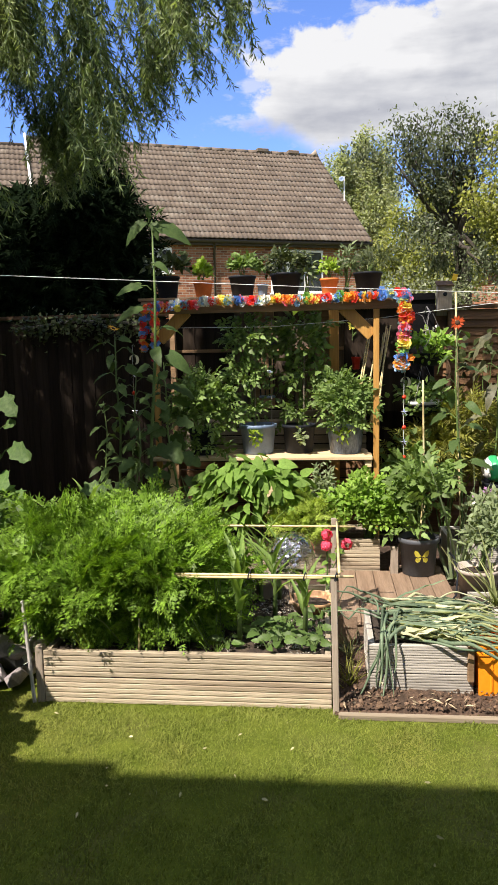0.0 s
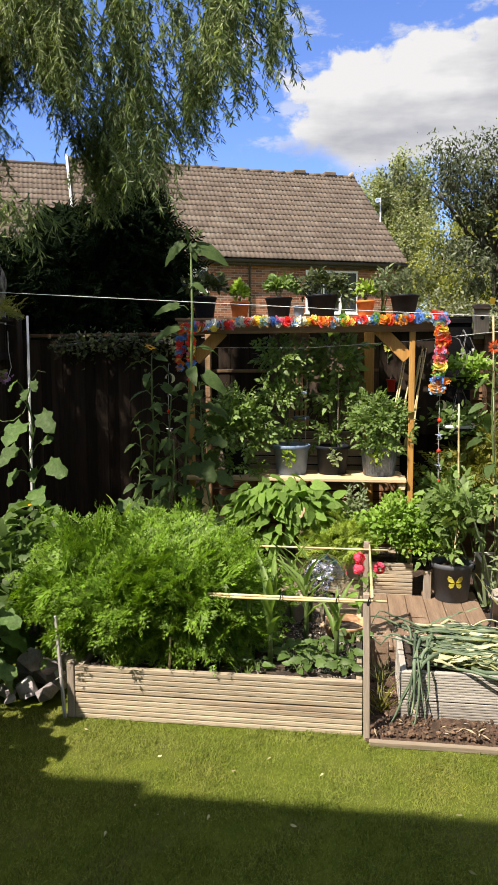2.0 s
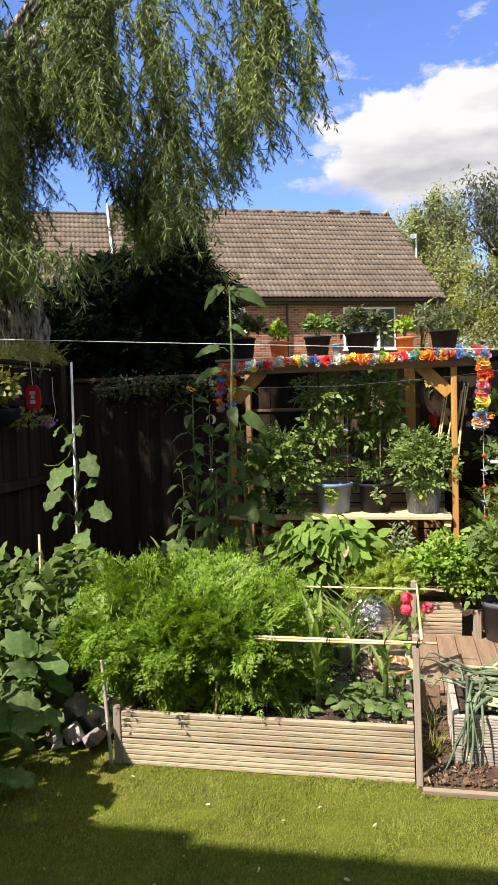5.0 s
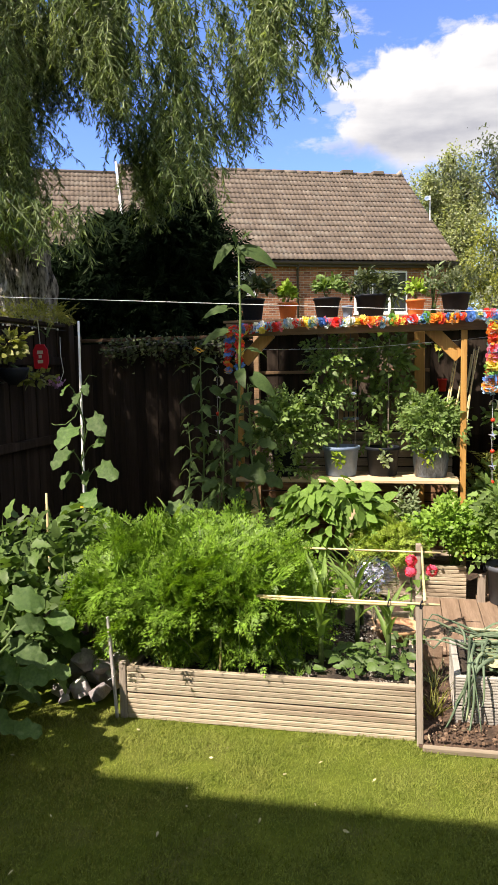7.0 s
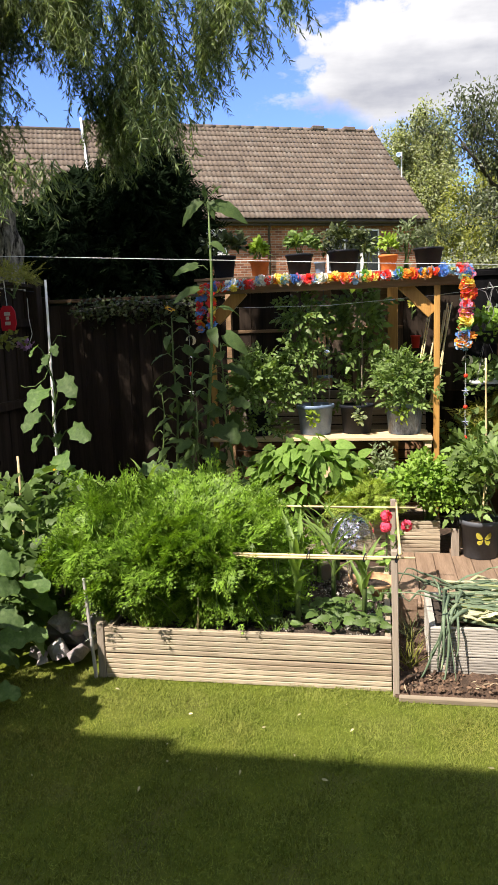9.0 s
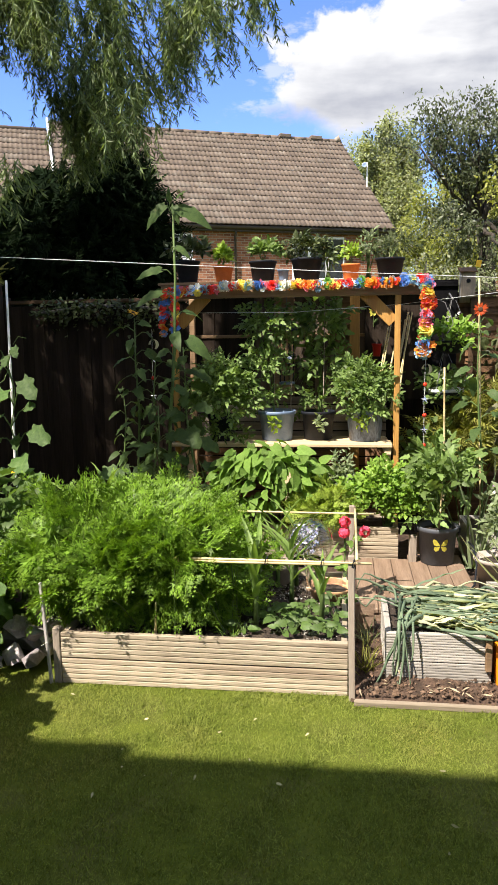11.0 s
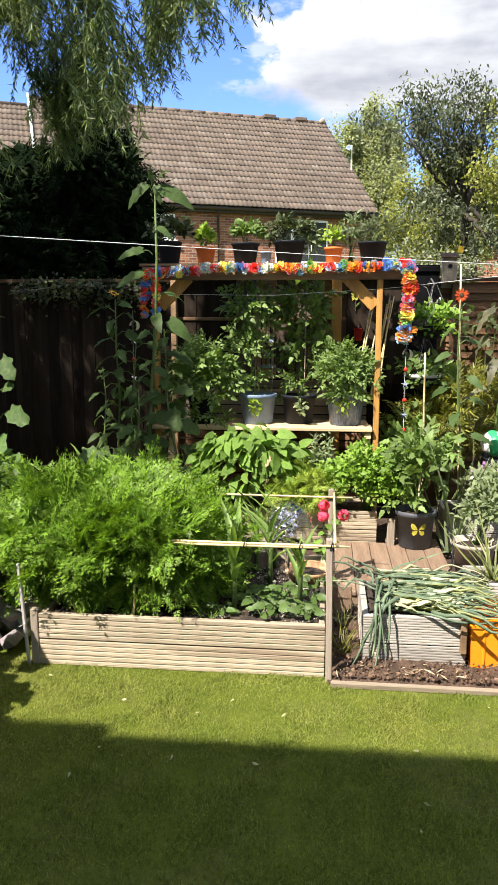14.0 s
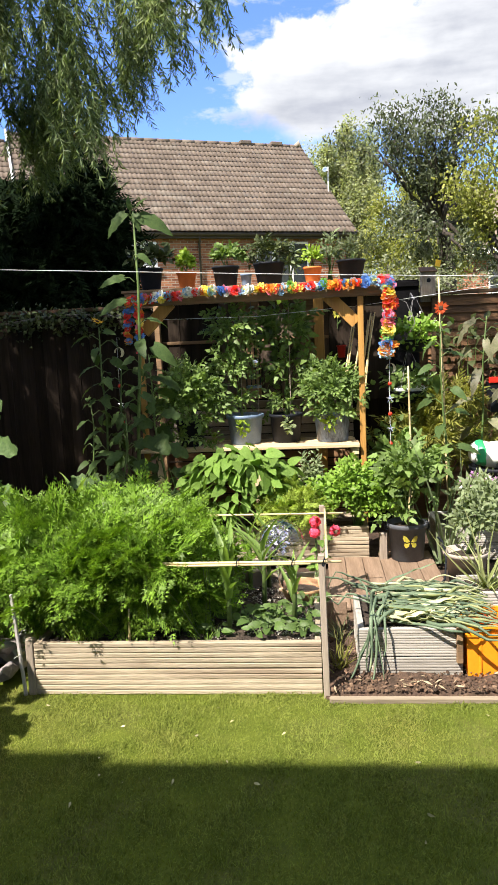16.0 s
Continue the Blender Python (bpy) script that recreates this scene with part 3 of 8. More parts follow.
def build_house():
    h = thing("house", "two-storey red brick house with brown tiled gable roof", "house", pose(1.56, 25.0, -0.03, 0, 0, 24))
    rng = random.Random(3)
    part("wall", box(-10.1, -0.25, 0.36, 8.44, 0, 5.02, 0.01), M_BRICKWALL, h)
    # gable ends
    for x in (-10.1, -0.55):
        bm = bmesh.new()
        tri = [(0.36, 5.02), (8.44, 5.02), (4.4, 8.46)]
        a = [bm.verts.new((x, y, z)) for y, z in tri]
        b = [bm.verts.new((x + 0.3, y, z)) for y, z in tri]
        bm.faces.new(a), bm.faces.new(b[::-1])
        for i in range(3):
            bm.faces.new((a[i], a[(i + 1) % 3], b[(i + 1) % 3], b[i]))
        part("gable", bm, M_BRICKWALL, h)
    roof_face(h, 10.5, 4.4, 3.74, 4.95, 0.0, 17, rng)
    # under-roof and far slope
    bm = bmesh.new()
    for sgn in (1, -1):
        q = [(-10.5, 4.4 - sgn * 4.18, 5.095), (0, 4.4 - sgn * 4.18, 5.095), (0, 4.4, 8.665), (-10.5, 4.4, 8.665)]
        a = [bm.verts.new(p) for p in q]
        b = [bm.verts.new((x, y, z - 0.10)) for x, y, z in q]
        bm.faces.new(a), bm.faces.new(b[::-1])
        for i in range(4):
            bm.faces.new((a[i], a[(i + 1) % 4], b[(i + 1) % 4], b[i]))
    part("roof_deck", bm, M_ROOF, h)
    for i in range(23):
        x = -10.5 + i * 0.456
        part("ridge_tile", tube([(x, 4.4, 8.68), (x + 0.45, 4.4, 8.68)], [0.095, 0.09], 10), M_ROOF, h, smooth=True)
    for x in (-2.2, -1.0):
        part("ridge_vent", box(x - 0.22, x + 0.22, 4.28, 4.52, 8.70, 8.83, 0.02), M_ROOF, h)
    part("ridge_cap", tube([(-0.22, 4.4, 8.66), (-0.12, 4.4, 8.80), (-0.02, 4.4, 8.62)], [0.12, 0.13, 0.08], 8), M_STAKE, h, "mortared ridge end", True)
    part("fascia", box(-10.4, -0.05, 0.16, 0.20, 4.78, 4.93, 0.004), M_DARKPLASTIC, h)
    part("soffit", box(-10.4, -0.05, 0.20, 0.36, 4.78, 4.80, 0.002), M_DARKPLASTIC, h)
    part("gutter", tube([(-10.45, 0.08, 4.90), (0.0, 0.08, 4.90)], 0.06, 8), M_DARKPLASTIC, h)
    part("drainpipe", tube([(-5.27, 0.10, 4.88), (-5.27, 0.29, 4.66), (-5.27, 0.29, 0.1)], 0.036, 8), M_DARKPLASTIC, h, smooth=True)
    # white verge at the far end of the roof
    part("verge", tube([(-10.53, 0.0, 5.09), (-10.53, 4.4, 8.83)], 0.04, 6), M_WHITE, h)
    window(h, "window", -3.4, -1.62, 3.35, 4.70, 0.36, (0.32, 0.66))
    window(h, "window", -7.4, -6.6, 3.95, 4.70, 0.36, (0.5,))
    a = thing("aerial", "grey aerial and small dish on the roof edge", "aerial", pose(1.56, 25.0, -0.03, 0, 0, 24))
    part("mast", tube([(-0.10, 1.9, 6.55), (-0.10, 1.9, 7.42)], 0.022, 6), M_WHITE, a)
    bm = turned([(0.02, -0.05), (0.06, -0.02), (0.10, 0.03), (0.095, 0.035), (0.055, 0.0), (0.01, -0.02)], 14)
    bmesh.ops.transform(bm, matrix=pose(-0.24, 1.8, 7.30, 65, 0, -35), verts=bm.verts)
    part("dish", bm, M_GREYPOT, a, smooth=True)
    part("arm", tube([(-0.10, 1.9, 7.26), (-0.24, 1.8, 7.28)], 0.015, 5), M_WIRE, a)
    # the joined lower neighbour
    g = thing("house", "neighbouring brick house with lower tiled roof", "house", pose(1.56, 25.0, -0.25, 0, 0, 24) @ pose(-10.56, 0.1, 0))
    part("wall", box(-9.0, -0.02, 0.36, 8.4, 0, 5.02, 0.01), M_BRICKWALL, g)
    roof_face(g, 9.0, 4.4, 3.74, 4.95, 0.0, 0, rng)
    bm = bmesh.new()
    for sgn in (1, -1):
        q = [(-9, 4.4 - sgn * 4.4, 4.925), (-0.02, 4.4 - sgn * 4.4, 4.925), (-0.02, 4.4, 8.665), (-9, 4.4, 8.665)]
        a = [bm.verts.new(p) for p in q]
        b = [bm.verts.new((x, y, z - 0.10)) for x, y, z in q]
        bm.faces.new(a), bm.faces.new(b[::-1])
        for i in range(4):
            bm.faces.new((a[i], a[(i + 1) % 4], b[(i + 1) % 4], b[i]))
    part("roof_deck", bm, M_ROOF, g)
    part("ridge", tube([(-9, 4.4, 8.68), (-0.02, 4.4, 8.68)], 0.09, 10), M_ROOF, g, smooth=True)


build_house()


def build_far_house():
    """Brick gable glimpsed behind the trees."""
    h = thing("house", "distant brick house with grey roof behind trees", "house", pose(6.9, 27.5, 0, 0, 0, -20))
    part("wall", box(-2.6, 6, 0, 6, 0, 4.6, 0.01), M_BRICKWALL, h)
    bm = bmesh.new()
    for sgn in (1, -1):
        q = [(-2.9, 3 - sgn * 3.4, 4.45), (6.3, 3 - sgn * 3.4, 4.45), (6.3, 3, 7.0), (-2.9, 3, 7.0)]
        a = [bm.verts.new(p) for p in q]
        b = [bm.verts.new((x, y, z - 0.12)) for x, y, z in q]
        bm.faces.new(a), bm.faces.new(b[::-1])
        for i in range(4):
            bm.faces.new((a[i], a[(i + 1) % 4], b[(i + 1) % 4], b[i]))
    part("roof", bm, M_ROOF, h)
    part("fascia", box(-2.9, 6.3, -0.46, -0.42, 4.25, 4.45, 0.004), M_WHITE, h)
    window(h, "window", -0.6, 1.0, 2.9, 4.0, 0.0, (0.5,))


build_far_house()


def build_own_house():
    """The unseen house at the camera's back: its eave shades the near lawn, its wall is made pale to bounce light."""
    h = thing("house", "unseen house wall and eave, pale to brighten the shaded lawn", "house")
    part("wall", box(-9, 8, -6, -0.78, 0, 5.0, 0.01), M_BOUNCEWALL, h)
    part("gutter", box(-3.42, 8.3, -0.62, -0.46, 5.08, 5.2, 0.01), M_DARKPLASTIC, h)
    part("gutter", box(-9.3, -3.44, -0.62, -0.39, 5.08, 5.2, 0.01), M_DARKPLASTIC, h)
    bm = bmesh.new()
    for q in ([(-9.3, -0.5, 5.12), (8.3, -0.5, 5.12), (8.3, -3.6, 7.4), (-9.3, -3.6, 7.4)], [(-9.3, -6.6, 5.12), (8.3, -6.6, 5.12), (8.3, -3.6, 7.4), (-9.3, -3.6, 7.4)]):
        a = [bm.verts.new(p) for p in q]
        b = [bm.verts.new((x, y, z - 0.12)) for x, y, z in q]
        bm.faces.new(a), bm.faces.new(b[::-1])
        for i in range(4):
            bm.faces.new((a[i], a[(i + 1) % 4], b[(i + 1) % 4], b[i]))
    part("roof", bm, M_ROOF, h)


build_own_house()


# ---- fences ----
def build_back_fence():
    """Overlapping waney boards between posts."""
    f = tagged(new("fence_back"), "brown overlap-board garden fence", "fence", kind="structure")
    rng = random.Random(5)
    x = -2.97
    while x < 3.0:
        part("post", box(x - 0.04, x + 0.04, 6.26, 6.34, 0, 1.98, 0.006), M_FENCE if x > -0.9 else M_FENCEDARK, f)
        # panels on the left take the near-black colour in place of their shade
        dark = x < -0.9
        z = 0.05
        while z < 1.86 and not dark:
            bm = bmesh.new()
            n = 12
            top = [(i / n * 1.74, z + 0.082 + 0.006 * noise.noise(Vector((i * 0.7 + x, z * 9, 1)))) for i in range(n + 1)]
            low = [(i / n * 1.74, z + 0.008 * noise.noise(Vector((i * 0.6 + x, z * 9, 5)))) for i in range(n + 1)]
            fr = [[bm.verts.new((x + 0.045 + a, 6.285 - (0.016 if q else -0.004), b)) for a, b in (low if q else top)] for q in (1, 0)]
            bk = [[bm.verts.new((x + 0.045 + a, 6.305, b)) for a, b in (low if q else top)] for q in (1, 0)]
            for i in range(n):
                bm.faces.new((fr[0][i], fr[0][i + 1], fr[1][i + 1], fr[1][i]))
                bm.faces.new((bk[0][i + 1], bk[0][i], bk[1][i], bk[1][i + 1]))
                bm.faces.new((fr[0][i + 1], fr[0][i], bk[0][i], bk[0][i + 1]))
                bm.faces.new((fr[1][i], fr[1][i + 1], bk[1][i + 1], bk[1][i]))
            part("board", bm, M_FENCEWARM, f)
            z += 0.066
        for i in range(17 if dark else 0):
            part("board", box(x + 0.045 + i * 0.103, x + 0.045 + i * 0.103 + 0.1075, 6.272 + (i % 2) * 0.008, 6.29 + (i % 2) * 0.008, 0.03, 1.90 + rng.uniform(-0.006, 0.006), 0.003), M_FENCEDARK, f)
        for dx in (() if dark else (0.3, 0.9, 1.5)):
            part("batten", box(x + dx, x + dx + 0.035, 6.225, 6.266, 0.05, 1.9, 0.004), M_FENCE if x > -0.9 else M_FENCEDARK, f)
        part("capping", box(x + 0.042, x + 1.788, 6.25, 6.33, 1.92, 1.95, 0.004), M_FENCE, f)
        x += 1.83


build_back_fence()


def build_left_fence():
    f = tagged(new("fence_left"), "close-board garden fence, dark stain and shade in its colour", "fence", kind="structure")
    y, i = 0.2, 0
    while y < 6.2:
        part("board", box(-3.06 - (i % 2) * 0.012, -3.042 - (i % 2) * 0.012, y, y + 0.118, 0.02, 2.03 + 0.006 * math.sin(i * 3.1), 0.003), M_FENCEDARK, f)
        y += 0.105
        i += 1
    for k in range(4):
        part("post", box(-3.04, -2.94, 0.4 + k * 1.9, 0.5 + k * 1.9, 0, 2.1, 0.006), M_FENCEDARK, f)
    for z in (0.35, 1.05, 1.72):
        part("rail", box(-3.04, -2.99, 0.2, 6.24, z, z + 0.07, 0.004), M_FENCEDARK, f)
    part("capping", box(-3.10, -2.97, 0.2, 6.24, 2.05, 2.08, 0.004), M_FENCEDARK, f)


build_left_fence()


# ---- raised beds ----
def raised_bed(label, x0, x1, y0, y1, z0, boards, ridges, material, soil, posts=True, jag=0.0, group=""):
    """Decking boards on edge round a heap of soil. boards: heights from the ground up."""
    bed = thing("raised_bed", label, "planter", group=group)
    z = z0
    for i, hgt in enumerate(boards):
        b = part("board", ridged_board(x1 - x0, hgt - 0.004, 0.028, ridges[i]), material, bed)
        b.matrix_basis = pose(x0, y0, z, 0, 0, 0)
        b = part("board", ridged_board(x1 - x0, hgt - 0.004, 0.028, ridges[i]), material, bed)
        b.matrix_basis = pose(x1, y1, z, 0, 0, 180)
        b = part("board", ridged_board(y1 - y0 - 0.062, hgt - 0.004, 0.028, ridges[i]), material, bed)
        b.matrix_basis = pose(x0, y1 - 0.031, z, 0, 0, -90)
        b = part("board", ridged_board(y1 - y0 - 0.062, hgt - 0.004, 0.028, ridges[i]), material, bed)
        b.matrix_basis = pose(x1, y0 + 0.031, z, 0, 0, 90)
        z += hgt
    top = z
    n, m = 44, 32
    verts, faces = [], []
    for j in range(m + 1):
        for i in range(n + 1):
            x, y = x0 + 0.03 + (x1 - x0 - 0.06) * i / n, y0 + 0.03 + (y1 - y0 - 0.06) * j / m
            verts.append((x, y, top - 0.028 + 0.022 * noise.noise(Vector((x * 9, y * 9, 2))) + 0.016 * noise.noise(Vector((x * 26, y * 26, 7)))))
    for j in range(m):
        for i in range(n):
            a = j * (n + 1) + i
            faces.append((a, a + 1, a + n + 2, a + n + 1))
    raw("soil", verts, faces, soil, bed, "dark crumbly soil", True)
    if posts:
        for x in (x0 + 0.032, x1 - 0.072):
            for y in (y0 + 0.032, y1 - 0.072):
                part("corner_post", box(x, x + 0.04, y, y + 0.04, z0, top - 0.05, 0.003), M_DECK, bed)
    return bed


raised_bed("long raised bed of pale ridged decking boards", -1.33, 0.015, 3.20, 4.22, 0.0, (0.130, 0.130), (5, 5), M_DECKING, M_SOIL)
raised_bed("small raised planter of weathered ridged boards", 0.19, 0.668, 3.33, 3.80, 0.0, (0.125, 0.140), (9, 11), M_GREYWOOD, M_SOIL)
raised_bed("raised herb bed of ridged boards at the back", -1.25, 0.36, 4.98, 5.42, 0.06, (0.135, 0.135), (5, 5), M_DECKING, M_SOIL)
raised_bed("weathered ridged planter holding leggy plants", 0.83, 1.45, 5.05, 5.45, 0.05, (0.125, 0.135), (9, 9), M_GREYWOOD, M_SOIL)
raised_bed("low grey ridged planter with dry soil", 0.84, 1.40, 4.10, 4.42, 0.02, (0.14,), (8,), M_GREYWOOD, M_SOIL)


def build_deck():
    d = tagged(new("decking"), "low brown timber deck between the beds", "decking", kind="structure")
    for i in range(6):
        x = 0.075 + i * 0.118
        part("plank", box(x, x + 0.115, 4.02, 4.97 if i < 3 else 5.10, 0.085, 0.110, 0.004), M_DECK, d)
    part("joist", box(0.08, 0.78, 4.03, 4.07, 0.0, 0.084, 0.003), M_DECK, d)
    part("joist", box(0.08, 0.78, 4.90, 4.94, 0.0, 0.084, 0.003), M_DECK, d)
    part("side_board", box(0.045, 0.16, 3.86, 3.885, 0.0, 0.20, 0.004), M_DECK, d)


build_deck()


def build_kerb():
    """A timber edge with mulch behind it."""
    k = tagged(new("bed_edging"), "timber lawn edging before a mulched strip", "edging", kind="structure")
    part("edging_board", box(0.045, 1.9, 3.108, 3.135, 0.0, 0.030, 0.006), M_EDGING, k)
    verts, faces, n, m = [], [], 90, 40
    for j in range(m + 1):
        for i in range(n + 1):
            x, y = 0.03 + 1.9 * i / n, 3.135 + 0.9 * j / m
            edge = min(1.0, 0.35 + (y - 3.135) / 0.07)
            verts.append((x, y, edge * (0.038 + 0.016 * noise.noise(Vector((x * 8, y * 8, 4))) + 0.018 * noise.noise(Vector((x * 24, y * 24, 9))))))
    for j in range(m):
        for i in range(n):
            a = j * (n + 1) + i
            faces.append((a, a + 1, a + n + 2, a + n + 1))
    raw("mulch", verts, faces, M_BARK_SOIL, k, "brown bark mulch", True)
    # bare earth under the rest of the plot
    verts, faces, n, m = [], [], 90, 50
    for j in range(m + 1):
        for i in range(n + 1):
            x, y = -3.03 + 6.0 * i / n, 4.03 + 2.24 * j / m
            verts.append((x, y, 0.024 + 0.02 * noise.noise(Vector((x * 5, y * 5, 4)))))
    for j in range(m):
        for i in range(n):
            a = j * (n + 1) + i
            faces.append((a, a + 1, a + n + 2, a + n + 1))
    raw("earth", verts, faces, M_BARK_SOIL, k, "bare brown earth", True)


build_kerb()


# ---- the timber plant stand ----
def build_stand():
    s = thing("plant_stand", "golden pine frame with a shelf and braces", "plant stand")
    y0, y1 = 5.48, 6.05
    for x in (-1.29, 0.349):
        part("post", box(x, x + 0.042, y0, y0 + 0.05, 0.03, 1.925, 0.004), M_GOLDWOOD, s)
    for x, w in ((-1.275, 0.045), (0.03, 0.08)):
        # the rear left post's shade is put into its colour by the darker brown
        part("post", box(x, x + w, y1, y1 + 0.055, 0.03, 1.925, 0.004), M_BEAM if x < 0 else M_GOLDWOOD, s)
    part("beam", box(-1.36, 0.60, y0 - 0.012, y0 + 0.03, 1.900, 1.995, 0.004), M_BEAM, s)
    part("beam", box(-1.36, 0.60, y1, y1 + 0.045, 1.928, 1.995, 0.004), M_GOLDWOOD, s)
    for i in range(2):
        y = y0 - 0.02 + i * 0.155
        part("top_plank", box(-1.38, 0.585, y, y + 0.145, 1.998, 2.018, 0.003), M_BEAM, s)
    for x, sg in ((-1.262, 1), (0.362, -1)):
        bm = box(-0.02, 0.02, -0.045, 0.045, 0, 0.30, 0.003)
        bmesh.ops.transform(bm, matrix=pose(x + sg * 0.02, y0 + 0.05, 1.71, 0, 45 * sg, 0) @ Matrix.Rotation(radians(90), 4, "Z"), verts=bm.verts)
        part("brace", bm, M_GOLDWOOD, s)
    # the shelf, two rough planks on bearers
    for i, y in enumerate((5.44, 5.67)):
        part("shelf_plank", box(-1.31, 0.342 - 0.03 * i, y, y + 0.215, 0.800, 0.828, 0.005), M_SHELFWOOD, s)
    for x in (-1.2, -0.45, 0.285):
        part("bearer", box(x, x + 0.05, 5.46, 6.04, 0.745, 0.797, 0.004), M_SHELFWOOD, s)
        part("leg", box(x, x + 0.05, 5.50, 5.55, 0.03, 0.743, 0.004), M_SHELFWOOD, s)
    part("back_rail", box(-1.25, 0.30, y1 + 0.058, y1 + 0.085, 1.605, 1.632, 0.003), M_BEAM, s)
    # upright boards above, the left three darkened for the shade in that corner; laid boards with open joints below,
    # pale over 0.7 m
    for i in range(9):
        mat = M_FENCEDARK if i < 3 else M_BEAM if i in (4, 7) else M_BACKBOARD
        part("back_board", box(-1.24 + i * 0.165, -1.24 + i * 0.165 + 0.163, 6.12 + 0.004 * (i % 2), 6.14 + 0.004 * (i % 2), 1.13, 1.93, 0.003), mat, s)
    for i in range(15):
        z = 0.05 + i * 0.072
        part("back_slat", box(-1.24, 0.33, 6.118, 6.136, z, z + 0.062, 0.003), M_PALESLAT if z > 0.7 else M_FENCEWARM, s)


build_stand()


# ---- trees ----
M_WILLOW = foliage_mat("willow_leaf", (0.055, 0.092, 0.036), (0.235, 0.295, 0.12), vary=0.6, through_light=0.38, scale=2.2, rough=0.42)
# near-black, so that the colour itself carries the fir's deep shade
M_CONIFER = foliage_mat("conifer_spray_in_shade", (0.005, 0.011, 0.005), (0.012, 0.022, 0.009), vary=0.4, through_light=0.08, spec=0.03, rough=0.9)
M_BIRCH = foliage_mat("birch_leaf", (0.235, 0.268, 0.135), (0.41, 0.44, 0.27), vary=0.4, through_light=0.45)
M_YELLOWGREEN = foliage_mat("yellow_green_leaf", (0.15, 0.175, 0.036), (0.33, 0.345, 0.09), vary=0.4)
M_APPLE = foliage_mat("grey_green_leaf", (0.048, 0.066, 0.034), (0.145, 0.172, 0.094), vary=0.5, through_light=0.22, rough=0.4)
M_SCREEN = foliage_mat("screen_leaf", (0.11, 0.13, 0.075), (0.24, 0.27, 0.155), vary=0.5, through_light=0.25, rough=0.4)
M_IVY = foliage_mat("ivy_leaf", (0.035, 0.052, 0.018), (0.10, 0.125, 0.045), vary=0.4, through_light=0.2)


def limbs(bm, base, top, r0, r1, rng, depth=0, ends=None, bend=0.12, sides=8, forks=3, spread=0.6):
    """A bowed limb that forks; collects twig ends."""
    a, b = Vector(base), Vector(top)
    ln = (b - a).length
    pts = []
    for i in range(6):
        t = i / 5
        p = a.lerp(b, t)
        if 0 < i < 5:
            p += Vector((rng.uniform(-1, 1), rng.uniform(-1, 1), rng.uniform(-0.5, 0.5))) * ln * bend * 0.5
        pts.append(p)
    tube(pts, [r0 + (r1 - r0) * i / 5 for i in range(6)], sides, bm)
    if ends is not None:
        ends.extend(pts[3:])
    if depth > 0:
        for k in range(forks):
            t = rng.uniform(0.4, 1.0)
            s = pts[min(5, int(t * 5))]
            d = (b - a).normalized() + Vector((rng.uniform(-1, 1), rng.uniform(-1, 1), rng.uniform(-0.4, 0.8))) * spread
            limbs(bm, s, s + d.normalized() * ln * rng.uniform(0.4, 0.65), r1 * 0.9, r1 * 0.35, rng, depth - 1, ends, bend, max(5, sides - 2), forks, spread)
    return pts


